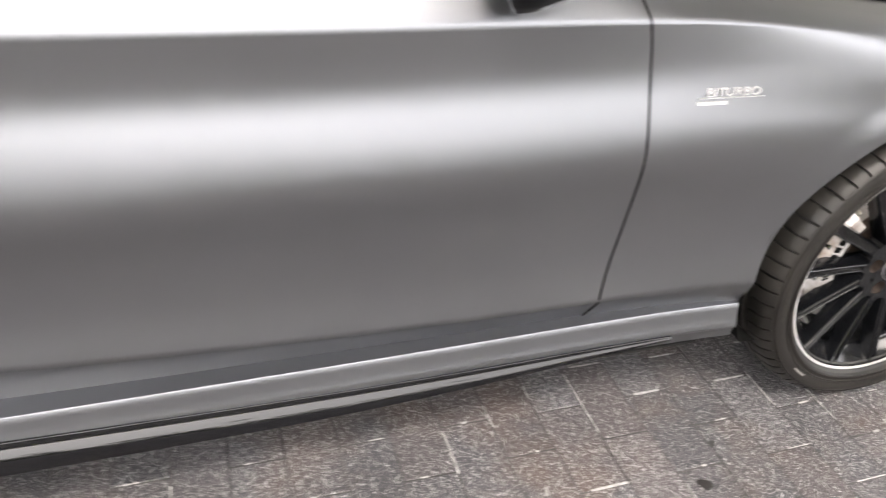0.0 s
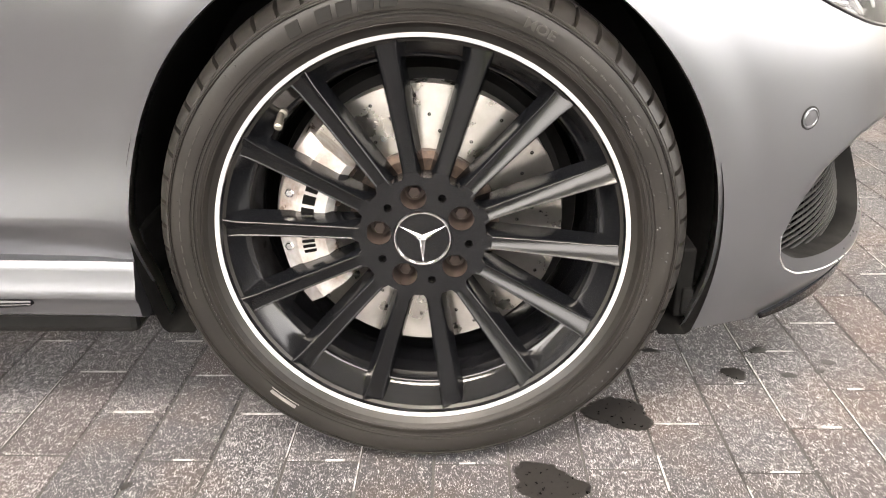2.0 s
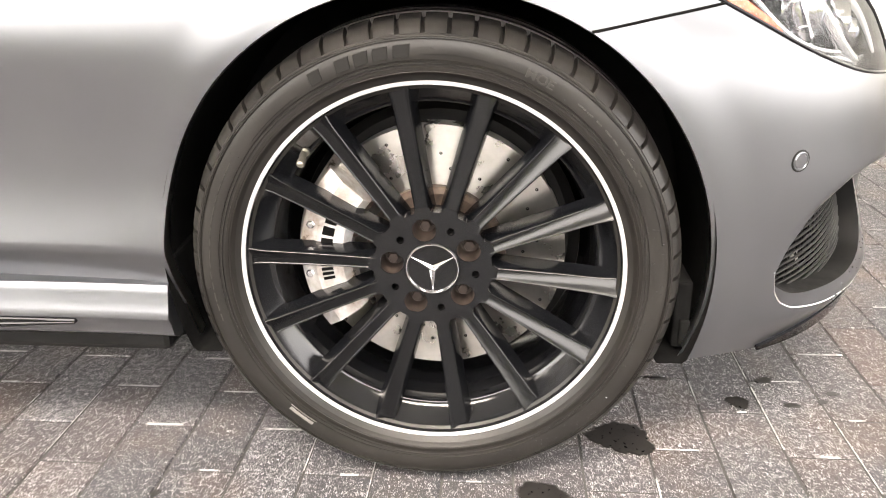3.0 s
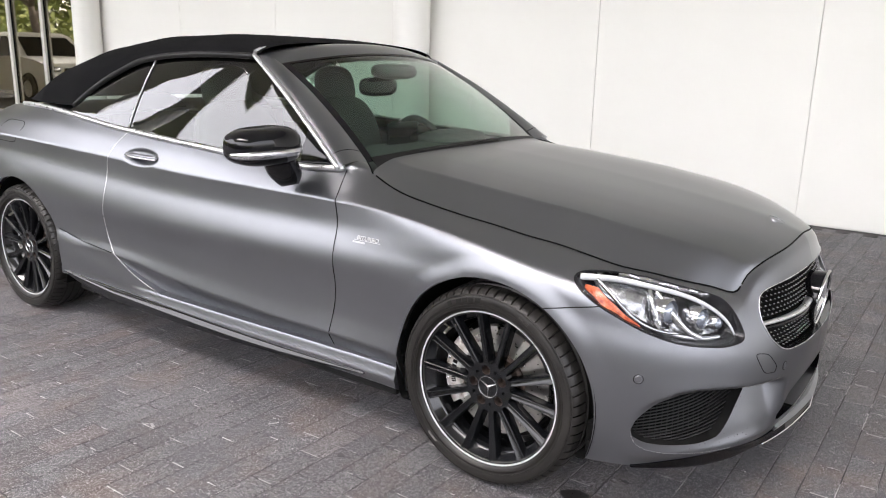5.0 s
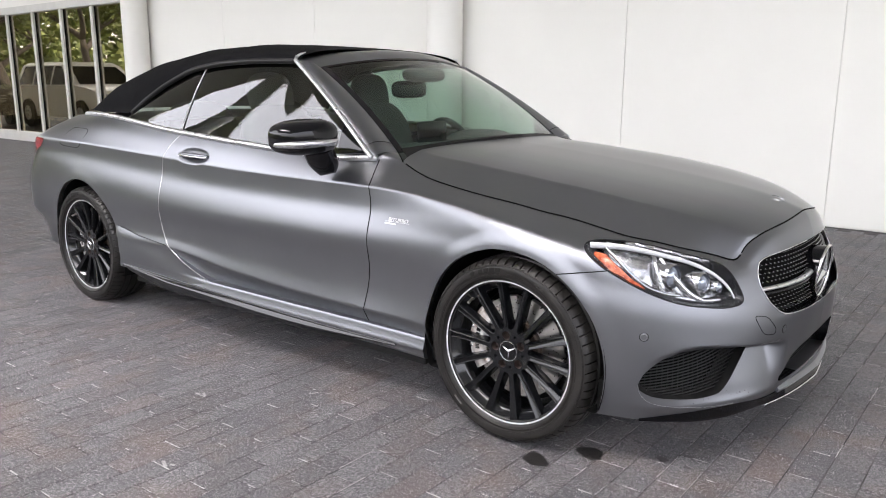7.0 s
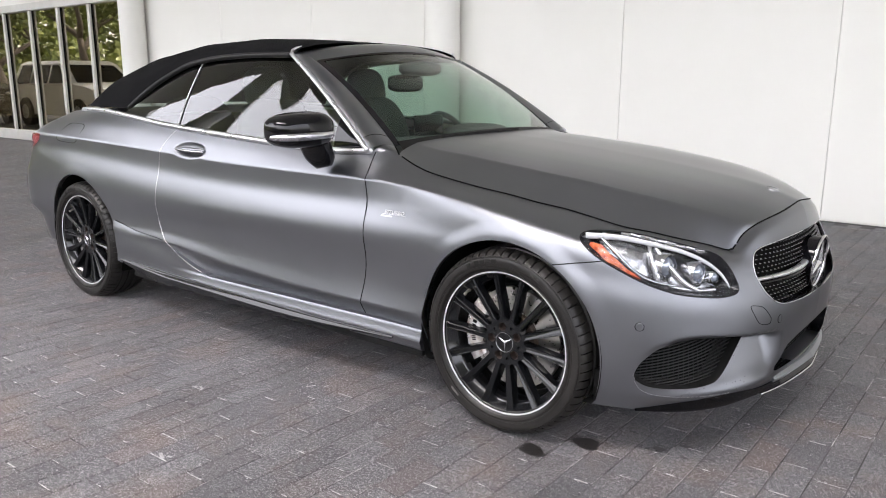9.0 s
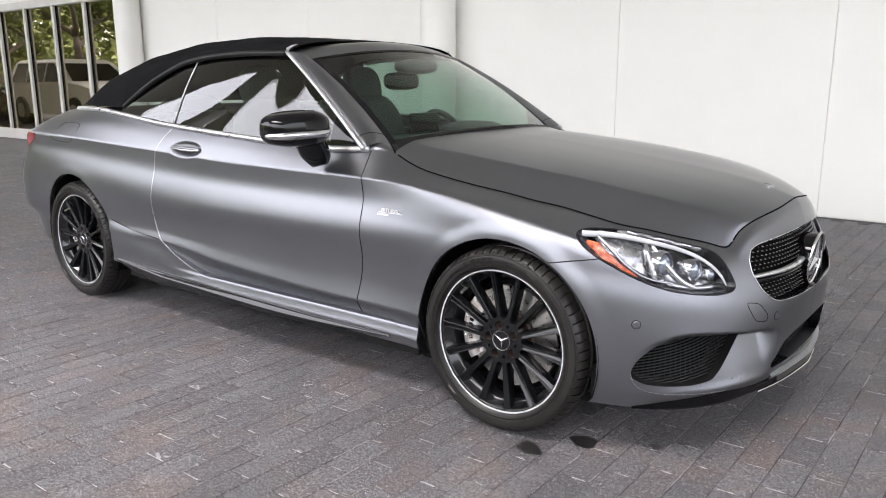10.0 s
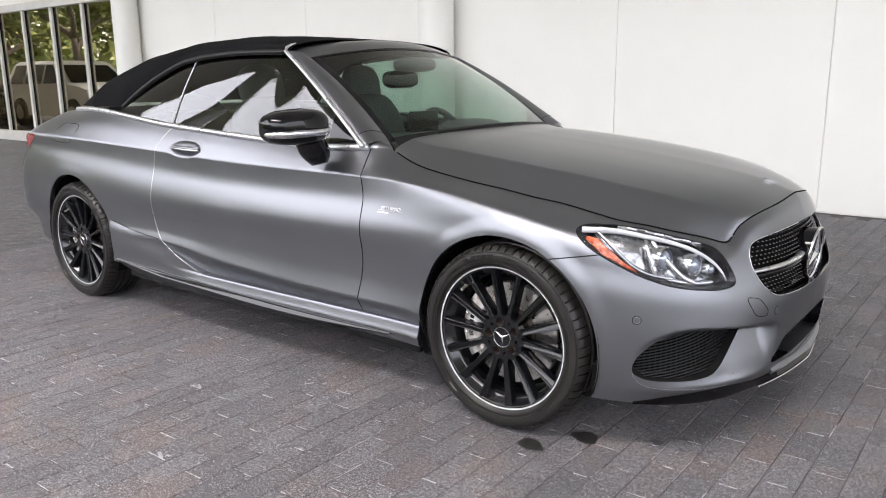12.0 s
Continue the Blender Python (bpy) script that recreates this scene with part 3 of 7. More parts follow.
# bonnet: rows from the windscreen to the nose, bounded by the upper line of the wings
top = body[:, -1, :]
NB, NA = 70, 61
s_edge = np.interp(np.linspace(0, 1, NB), [0, 1], [run_at(-0.615), 0.500])
edge = np.stack([np.interp(s_edge, s_row, top[:, k]) for k in range(3)], 1)
u_row = np.linspace(-1, 1, NA)
t_b = np.linspace(0, 1, NB)
centre_x = np.interp(t_b, [0, 1], [-0.62, top[0, 0]])
centre_z = eased([0, .25, .5, .75, .9, 1], [.980, .950, .914, .868, .830, top[0, 2]], t_b)
hood = np.zeros((NB, NA, 3))
for b in range(NB):
    # the crest lies on one column, further out towards the nose
    crest = 0.775 + 0.07 * t_b[b]
    a = np.abs(u_row)
    u = np.sign(u_row) * np.interp(a, [0, .7667, .8, .8334, 1], [0, crest - .012, crest, crest + .012, 1])
    g = np.interp(np.abs(u), [0, *np.linspace(.1, .8, 15) / .8 * crest, 1], [1, *eased([0, .3, .5, .65, .75, .8], [1, .975, .92, .83, .74, .68], np.linspace(.1, .8, 15)), 0])
    hood[b, :, 0] = edge[b, 0] + (centre_x[b] - edge[b, 0]) * (1 - u ** 2)
    hood[b, :, 1] = u * -edge[b, 1]
    hood[b, :, 2] = edge[b, 2] + (centre_z[b] - edge[b, 2]) * g
# the rear edge follows the foot of the windscreen, with rounded corners
for b in range(NB):
    w = max(0.0, 1 - t_b[b] / .16) ** 1.5
    hood[b, :, 0] += w * (1 - np.abs(u_row) ** 10) * (-.683 + .080 * (1 - u_row ** 2) - hood[b, :, 0])
nose_s = np.interp(np.abs(u_row) * -edge[-1, 1], -top[:200, 1], s_row[:200])
nose = np.stack([np.interp(nose_s, s_row, top[:, 0]), u_row * -edge[-1, 1], np.interp(nose_s, s_row, top[:, 2])], 1)
hood += (t_b ** 5)[:, None, None] * (nose - hood[-1])[None]
put_mesh("bonnet", grid_mesh("bonnet", hood), PAINT, car)

# ---------------------------------------------------------------- the car: windscreen, canvas roof, side windows
GLASS = clear_glass("green_tinted_glass", (0.60, 0.80, 0.70))
DARKGLASS = clear_glass("dark_tinted_glass", (0.38, 0.46, 0.41), ior=1.64)

NW = 33
w_u = np.linspace(-1, 1, NW)
WS_T = np.linspace(0, 1, 25)


def screen_point(u, t, out=0.0):
    """A place on the windscreen: u across from -1 to 1, t from the scuttle up to the header."""
    y = u * (0.640 + (0.555 - 0.640) * t)
    x0 = -0.700 + 0.085 * (1 - u * u)
    x1 = -1.255 + 0.085 * (1 - u * u)
    z0 = 0.948 + 0.030 * (1 - u * u)
    z1 = 1.305 + 0.050 * (1 - u * u)
    bow = 0.022 * 4 * t * (1 - t)
    return Vector((x0 + (x1 - x0) * t + bow * 0.55 + out * 0.55, y, z0 + (z1 - z0) * t + bow * 0.83 + out * 0.83))


ws = [[screen_point(u, t) for u in w_u] for t in WS_T]
screen = put_mesh("windscreen", grid_mesh("windscreen", ws), GLASS, car, "green tinted windscreen glass")
screen.visible_shadow = False

# side line of the roof (upper edge of the side windows) and the belt below it
ROOF_X = [-1.30, -1.36, -1.60, -1.85, -2.09, -2.30, -2.45, -2.56]
ROOF_Z = [1.318, 1.326, 1.330, 1.322, 1.296, 1.225, 1.145, 1.062]
ROOF_Y = [-0.595, -0.600, -0.605, -0.607, -0.612, -0.640, -0.675, -0.715]


def belt(x):
    """The upper edge of the flank at this x."""
    return on_body(run_at(x), float(np.interp(run_at(x), s_row, body[:, -1, 2])))


def roof_edge(x):
    return Vector((x, float(eased([-a for a in ROOF_X], ROOF_Y, -x)), float(eased([-a for a in ROOF_X], ROOF_Z, -x))))


def pillar_point(k):
    """The outer edge of the windscreen pillar, from its foot (0) to its head (1)."""
    a, b = Vector((-0.715, -0.782, 0.938)), Vector((-1.345, -0.600, 1.322))
    p = a.lerp(b, k)
    return p + Vector((0.25, -0.35, 0.9)) * 0.018 * 4 * k * (1 - k)


# windscreen pillars: skin between the glass and the door window
for side in (1, -1):
    rows = []
    for k in np.linspace(0, 1, 24):
        a = screen_point(-1, k)
        b = pillar_point(k)
        row = []
        for t in np.linspace(0, 1, 9):
            p = a.lerp(b, t)
            p += Vector((0.35, -0.55, 0.55)) * 0.030 * 4 * t * (1 - t) * (1 - 0.35 * k)
            row.append((p.x, p.y * side, p.z))
        rows.append(row)
    put_mesh("windscreen_pillar", grid_mesh("windscreen_pillar", rows, flip=side > 0), PAINT, car)
    # painted cowl corner between the wing, the bonnet and the pillar
    corner, foot = belt(-0.615), screen_point(-1, 0)
    rows = []
    for k in np.linspace(0, 1, 14):
        a, b = belt(-0.615 - .100 * float(k)), corner.lerp(foot, float(k)) + Vector((0, 0, .004 * math.sin(math.pi * k)))
        rows.append([(p.x, p.y * side, p.z) for p in (a.lerp(b, t) + Vector((.35, -.55, .55)) * .030 * 4 * t * (1 - t) * float(k) ** 2 for t in np.linspace(0, 1, 12))])
    put_mesh("cowl_corner", grid_mesh("cowl_corner", rows), PAINT, car)
# header over the windscreen
rows = []
for t in np.linspace(0, 1, 7):
    row = []
    for u in np.linspace(-1.075, 1.075, 41):
        p = screen_point(max(-1, min(1, u)), 0.962 + 0.038 * min(1, 3 * t), 0.004)
        e = max(0, abs(u) - 1) * 0.6
        row.append((p.x - 0.170 * t, p.y + math.copysign(e, u), p.z + 0.030 * math.sin(min(1.0, 1.6 * t) * 1.3) - 0.3 * e))
    rows.append(row)
put_mesh("windscreen_header", grid_mesh("windscreen_header", rows), PAINT, car)

# canvas roof: cross sections from the header to the deck
roof_x = np.linspace(-1.33, -3.22, 160)
side_z = np.array([roof_edge(max(x, -2.56)).z for x in roof_x])
roof_mid = eased([1.30, 1.45, 1.7, 2.0, 2.3, 2.6, 2.85, 3.05, 3.22], [1.383, 1.402, 1.418, 1.420, 1.406, 1.366, 1.298, 1.205, 1.065], -roof_x)
# the cloth is drawn over cross bows: a slight ridge at each
for bow_x in (-1.86, -2.24, -2.62):
    roof_mid = roof_mid + .0055 * np.exp(-((roof_x - bow_x) / .045) ** 2)
roof_w = np.array([-roof_edge(x).y + 0.006 if x > -2.56 else np.interp(-x, [2.56, 2.9, 3.22], [0.721, 0.70, 0.60]) for x in roof_x])
rows = []
for x, zs, zm, w in zip(roof_x, side_z, roof_mid, roof_w):
    zs = min(zs, zm - 0.004)
    row = []
    for u in np.linspace(-1, 1, 61):
        f = (1 - abs(u) ** 3.6) ** 0.58
        row.append((x, w * u * (1 - 0.0 * f), zs + (zm - zs) * f))
    rows.append(row)
put_mesh("canvas_roof", grid_mesh("canvas_roof", rows, flip=True), CLOTH, car, "black canvas folding roof, closed")

# side windows: front drop glass and rear quarter glass, each between the belt and the roof
def window_rows(x0, x1, n):
    rows = []
    for x in np.linspace(x0, x1, n):
        if x > -1.345:
            k = np.interp(-x, [0.715, 1.345], [0, 1])
            hi = pillar_point(float(k))
        else:
            hi = roof_edge(x)
        lo = belt(x) + Vector((0, 0.022, 0))
        hi = hi + Vector((0, 0.016, -0.004))
        lo.z = min(lo.z, hi.z)
        rows.append([lo.lerp(hi, t) + Vector((0, -0.012 * 4 * t * (1 - t), 0)) for t in np.linspace(0, 1, 12)])
    return rows


for side in (1, -1):
    for name, x0, x1 in (("front_side_window", -0.74, -2.005), ("rear_side_window", -2.03, -2.55)):
        rows = [[(p.x, p.y * side, p.z) for p in row] for row in window_rows(x0, x1, 40)]
        put_mesh(name, grid_mesh(name, rows, flip=side < 0), DARKGLASS, car, "dark tinted side window glass")

# deck behind the roof, and the boot lid
rows = []
for i in range(int(np.searchsorted(s_row, run_at(-2.4))), NS, 3):
    p = body[i, -1]
    rows.append([(p[0], p[1] * u, p[2] + 0.012 * (1 - u * u)) for u in np.linspace(1, -1, 25)])
put_mesh("boot_lid", grid_mesh("boot_lid", rows), PAINT, car)

# ---------------------------------------------------------------- the car: inside
TRIM_IN = varied(mat("dark_interior_trim", (0.03, 0.03, 0.031), 0.6), 30, (0.022, 0.022, 0.023), (0.04, 0.04, 0.041))
SEATCOVER = varied(mat("grey_seat_leather", (0.04, 0.039, 0.037), 0.55), 40, (0.032, 0.031, 0.030), (0.05, 0.048, 0.046), bump=0.1)


def blob(bm, c, r, power=2.6, nu=40, nv=24, shape=None):
    """A rounded solid: a superellipsoid, bent by shape(unit place)."""
    def sp(v, e):
        return math.copysign(abs(v) ** e, v)
    e = 2 / power
    rows = []
    for i in range(nv + 1):
        b = -math.pi / 2 + math.pi * i / nv
        row = []
        for k in range(nu):
            a = 2 * math.pi * k / nu
            q = Vector((sp(math.cos(b), e) * sp(math.cos(a), e), sp(math.cos(b), e) * sp(math.sin(a), e), sp(math.sin(b), e)))
            if shape:
                q = shape(q)
            row.append(bm.verts.new((c[0] + q.x * r[0], c[1] + q.y * r[1], c[2] + q.z * r[2])))
        rows.append(row)
    for A, B in zip(rows, rows[1:]):
        for k in range(nu):
            bm.faces.new((A[k], A[(k + 1) % nu], B[(k + 1) % nu], B[k]))
    bmesh.ops.remove_doubles(bm, verts=bm.verts, dist=1e-5)
    return bm


# dashboard: a long rounded roll under the screen, with a binnacle before the wheel
bm = bmesh.new()
blob(bm, (-.95, 0, .86), (.30, .70, .085), 3.2)
part("dashboard", bm, TRIM_IN, car, "dark soft dashboard", smooth=True)
bm = bmesh.new()
blob(bm, (-1.02, .37, .945), (.13, .20, .045), 2.6)
part("instrument_binnacle", bm, TRIM_IN, car, smooth=True)
bm = bmesh.new()
box(bm, (-1.06, -.10, .93), (-1.045, .12, 1.045), .008, None)
part("centre_screen", bm, GLOSS, car)
# cabin floor, bulkhead, door linings
bm = bmesh.new()
box(bm, (-2.6, -.72, .24), (-.75, .72, .30), .01)
box(bm, (-.80, -.72, .30), (-.74, .72, .80), .01)
box(bm, (-2.66, -.70, .30), (-2.58, .70, 1.00), .01)
part("cabin_tub", bm, TRIM_IN, car)
for side in (1, -1):
    bm = bmesh.new()
    box(bm, (-2.55, -.775 * side - .02, .30), (-.86, -.775 * side + .02, .905), .012)
    part("door_lining", bm, TRIM_IN, car)
# steering wheel
st = Matrix.Translation((-1.20, .37, .865)) @ Matrix.Rotation(radians(-24), 4, "Y") @ Matrix.Rotation(radians(90), 4, "Z")
bm = bmesh.new()
tube(bm, [Vector((.182 * math.cos(a), 0, .182 * math.sin(a))) for a in np.linspace(0, 2 * math.pi, 48, endpoint=False)], .0165, 10, True)
for a in (0, math.pi, -math.pi / 2):
    tube(bm, [Vector((.05 * math.cos(a), .01, .05 * math.sin(a))), Vector((.178 * math.cos(a), 0, .178 * math.sin(a)))], .017, 8, flat=.6)
blob(bm, (0, .012, 0), (.075, .03, .065), 2.6, 24, 14)
bmesh.ops.transform(bm, matrix=st, verts=bm.verts)
part("steering_wheel", bm, TRIM_IN, car, "dark leather steering wheel", smooth=True)
# front and rear seats
def seat(x, y, wide, head):
    s = empty("seat", pose(x, y, 0), parent=car)
    bm = bmesh.new()
    blob(bm, (.10, 0, .50), (.27, wide, .09), 3.0, 28, 16)
    part("seat_cushion", bm, SEATCOVER, s, smooth=True)
    bm = bmesh.new()
    blob(bm, (0, 0, 0), (.085, wide * .96, .33), 3.2, 28, 18)
    bmesh.ops.transform(bm, matrix=Matrix.Translation((-.20, 0, .50 + .30)) @ Matrix.Rotation(radians(-17), 4, "Y"), verts=bm.verts)
    part("backrest", bm, SEATCOVER, s, smooth=True)
    if head:
        bm = bmesh.new()
        blob(bm, (0, 0, 0), (.055, .135, .115), 2.8, 28, 16)
        bmesh.ops.transform(bm, matrix=Matrix.Translation((-.315, 0, 1.165)) @ Matrix.Rotation(radians(-12), 4, "Y"), verts=bm.verts)
        part("headrest", bm, SEATCOVER, s, smooth=True)
    return s


seat(-1.50, -.37, .25, True)
seat(-1.50, .37, .25, True)
seat(-2.28, -.30, .26, False)
seat(-2.28, .30, .26, False)
# inner mirror on its camera pod
bm = bmesh.new()
blob(bm, (-1.195, .005, 1.197), (.020, .128, .043), 3.4)
part("inner_mirror", bm, GLOSS, car, "black inner mirror", smooth=True)
bm = bmesh.new()
blob(bm, (-1.135, .045, 1.268), (.090, .105, .036), 2.8)
part("mirror_pod", bm, SEATCOVER, car, "grey sensor pod behind the screen", smooth=True)
# wiper and scuttle
bm = bmesh.new()
tube(bm, [screen_point(u, .006 + .012 * u, .012) for u in np.linspace(-.62, .25, 24)], .005, 6)
part("wiper", bm, BLACK, car, smooth=True)
rows = [[screen_point(u, t, .004) for u in np.linspace(-.965, .965, 41)] for t in np.linspace(-.16, .030, 6)]
put_mesh("scuttle_panel", grid_mesh("scuttle_panel", rows), BLACK, car)
# black ceramic border of the screen
for u0, u1, t0, t1 in ((-1, 1, .945, .97), (-1, -.955, 0, 1), (.955, 1, 0, 1)):
    rows = [[screen_point(u, t, .002) for u in np.linspace(u0, u1, 41)] for t in np.linspace(t0, t1, 20)]
    put_mesh("screen_border", grid_mesh("screen_border", rows), GLOSS, car)
# tail lamps and boot lip
bm = bmesh.new()
rows = []
for z in np.linspace(.815, .900, 8):
    a = np.interp(z, [.815, .87, .900], [4.90, 4.76, 4.735])
    rows.append([on_body(s, float(z), .003) for s in np.linspace(a, 5.35, 24)])
ob = put_mesh("tail_lamp", grid_mesh("tail_lamp", rows), mat("red_tail_lens", (0.22, 0.015, 0.015), 0.15), car, "red tail lamp")
both_sides(ob)
lip = [Vector(body[i, -1]) + Vector((-.012, 0, .014)) for i in range(int(np.searchsorted(s_row, 5.12)), NS, 3)]
bm = bmesh.new()
tube(bm, lip + [Vector((p.x, -p.y, p.z)) for p in lip][::-1][1:], .012, 8, flat=.6)
part("boot_lip", bm, GLOSS, car, "gloss black boot lip spoiler", smooth=True)


# ---------------------------------------------------------------- the wheels
# built round the origin, with the outer face towards -y; the lip lies at y = LIP_Y
LIP_Y = -0.888
SPOKES, SPOKE_0, BOLT_0 = 14, radians(98.5), radians(100.5)
DISC = varied(mat("brake_disc_steel", (0.36, 0.35, 0.335), 0.3, 0.95), 20, (0.38, 0.365, 0.34), (0.55, 0.535, 0.51), rough=(0.24, 0.36))
CALIPER = varied(mat("silver_caliper_paint", (0.42, 0.41, 0.40), 0.3, 0.5), 26, (0.26, 0.19, 0.145), (0.74, 0.74, 0.74), rough=(0.25, 0.4))
bsdf(DISC).inputs["Anisotropic"].default_value = 0.85
bsdf(DISC).inputs["Anisotropic Rotation"].default_value = 0.25
disc_tangent = DISC.node_tree.nodes.new("ShaderNodeTangent")
disc_tangent.direction_type, disc_tangent.axis = "RADIAL", "Y"
link(DISC, disc_tangent.outputs[0], bsdf(DISC).inputs["Tangent"])
RUST = varied(mat("rusty_brake_metal", (0.14, 0.08, 0.05), 0.6, 0.4), 60, (0.025, 0.02, 0.018), (0.095, 0.062, 0.044))
SOCKET = varied(mat("worn_bolt_bore", (0.07, 0.05, 0.042), 0.5, 0.3), 40, (0.02, 0.016, 0.014), (0.05, 0.034, 0.028))
PRINT = mat("tyre_lettering", (0.006, 0.0055, 0.005), 0.6, Specular_IOR_Level=0.2)
RAISED = mat("raised_tyre_lettering", (0.03, 0.028, 0.026), 0.4, Specular_IOR_Level=0.4)
BEAD = varied(mat("dark_tyre_bead", (0.006, 0.005, 0.0045), 0.5, Specular_IOR_Level=0.25), 50, (0.004, 0.0034, 0.003), (0.009, 0.0072, 0.006))
DROP = mat("water_speck", (0.05, 0.05, 0.052), 0.05, 0.0, Specular_IOR_Level=0.9)
PALEPRINT = mat("pale_tyre_print", (0.13, 0.125, 0.12), 0.7)


def text_mesh(words, size, depth, italic=0.0, wide=1.0, bold=0.004):
    """Raised letters as a mesh, lying in the xz plane and facing -y."""
    cu = bpy.data.curves.new("letters", "FONT")
    cu.body, cu.size, cu.extrude, cu.shear, cu.align_x = words, size, depth, italic, "CENTER"
    cu.offset = size * bold
    tmp = bpy.data.objects.new("letters", cu)
    scene.collection.objects.link(tmp)
    bpy.context.view_layer.update()
    me = bpy.data.meshes.new_from_object(tmp.evaluated_get(bpy.context.evaluated_depsgraph_get()))
    bpy.data.objects.remove(tmp)
    me.transform(Matrix.Rotation(radians(90), 4, "X") @ Matrix.Diagonal((wide, 1, 1, 1)))
    return me


def build_tyre(parent, width):
    """A low-profile road tyre with shoulder grooves."""
    y0 = LIP_Y - 0.006
    prof = [(.243, y0 + .016), (.252, y0 + .008), (.2575, y0 + .0035), (.262, y0 - .001), (.266, y0 - .0045), (.270, y0 - .0055), (.2735, y0 - .0045), (.2755, y0 - .0052), (.2760, y0 - .0068), (.2768, y0 - .0068), (.2773, y0 - .0060), (.283, y0 - .0075), (.292, y0 - .008), (.300, y0 - .007), (.3045, y0 - .0052), (.3050, y0 - .0064), (.3058, y0 - .0062), (.3063, y0 - .0046), (.3075, y0 - .004),
            (.3085, y0 - .0025), (.3100, y0 - .0025), (.311, y0 - .0015), (.3155, y0 + .003), (.3195, y0 + .0085), (.3230, y0 + .016), (.3260, y0 + .027), (.3280, y0 + .040),
            (.3288, y0 + .050), (.3220, y0 + .053), (.3220, y0 + .061), (.3295, y0 + .064), (.3305, y0 + .085), (.3240, y0 + .088), (.3240, y0 + .096), (.3310, y0 + .099)]
    mid = y0 + width / 2
    back = [(r, 2 * mid - y) for r, y in reversed(prof)]
    prof = prof + back
    # each block has a narrow slot with steep walls, slanting a little across the shoulder
    blocks = 64
    cuts = (0.0, 0.012, 0.165, 0.177, 0.38, 0.58, 0.79)
    steps = blocks * len(cuts)
    bm = bmesh.new()
    rings = []
    for k in range(steps):
        ring = []
        c = k % len(cuts)
        for j, (r, y) in enumerate(prof):
            jj = min(j, len(prof) - 1 - j)
            slant = 0.018 * max(0, jj - 22) * (1 if j < len(prof) / 2 else -1)
            if 21 <= jj <= 27 and c in (1, 2):
                r -= (0.0005, 0.0035, 0.0065, 0.0075, 0.0075, 0.0075, 0.007)[jj - 21]
                y += (0.0045 if jj < 25 else 0) * (1 if j < len(prof) / 2 else -1)
            a = 2 * math.pi * (k // len(cuts) + cuts[c] + slant) / blocks
            if r * math.sin(a) < -0.3235:
                r = 0.3235 / -math.sin(a)
            ring.append(bm.verts.new((r * math.cos(a), y, r * math.sin(a))))
        rings.append(ring)
    for k in range(steps):
        A, B = rings[k], rings[(k + 1) % steps]
        for j in range(len(prof) - 1):
            bm.faces.new((A[j], B[j], B[j + 1], A[j + 1]))
    return part("tyre", bm, RUBBER, parent, "worn black low-profile tyre", smooth=True, sharp=40)


def spoke(bm, a):
    """One tapered spoke with a ridge along one edge, at the angle a."""
    ca, sa = math.cos(a), math.sin(a)
    rows = []
    for t in (0, 0.04, 0.1, 0.25, 0.4, 0.55, 0.7, 0.82, 0.91, 1.0):
        r = 0.070 + (0.2455 - 0.070) * t
        w = 0.0088 + 0.0034 * t ** 1.2 + 0.018 * max(0.0, t - 0.9)
        y = -0.8661 - 0.0165 * t ** 1.4
        deep = 0.040 - 0.012 * t
        # across: foot, flank, raised edge, face, lower edge, flank, foot
        e = 0.0020
        g = 0.0002 + 0.0068 * t
        edge = [(1.9, 0.0062), (1.35, 0.0040), (0.85, 0.0021), (0.35, 0.0008), (-0.35, 0.0), (-0.9, 0.0003), (-1.15, 0.0008), (-1.3, 0.0011)]
        sec = [(-w * 1.12 - 0.004, deep), *((-w + 0.0012 - c * e * 0.7, d) for c, d in edge), *((w - 0.0012 + c * e * 0.7, g + d) for c, d in reversed(edge)), (w * 1.12 + 0.004, deep)]
        rows.append([bm.verts.new((r * ca - c * sa, y + d, r * sa + c * ca)) for c, d in sec])
    for A, B in zip(rows, rows[1:]):
        for i in range(len(A) - 1):
            bm.faces.new((A[i], A[i + 1], B[i + 1], B[i]))


def star(bm, r_out, r_in, y, lift, turn=0.0):
    """A raised three-pointed star."""
    mid = bm.verts.new((0, y - lift, 0))
    tips = []
    for k in range(6):
        a = math.radians(90) + turn + k * math.pi / 3
        r = r_out if k % 2 == 0 else r_in
        tips.append(bm.verts.new((r * math.cos(a), y, r * math.sin(a))))
    for k in range(6):
        bm.faces.new((mid, tips[k], tips[(k + 1) % 6]))


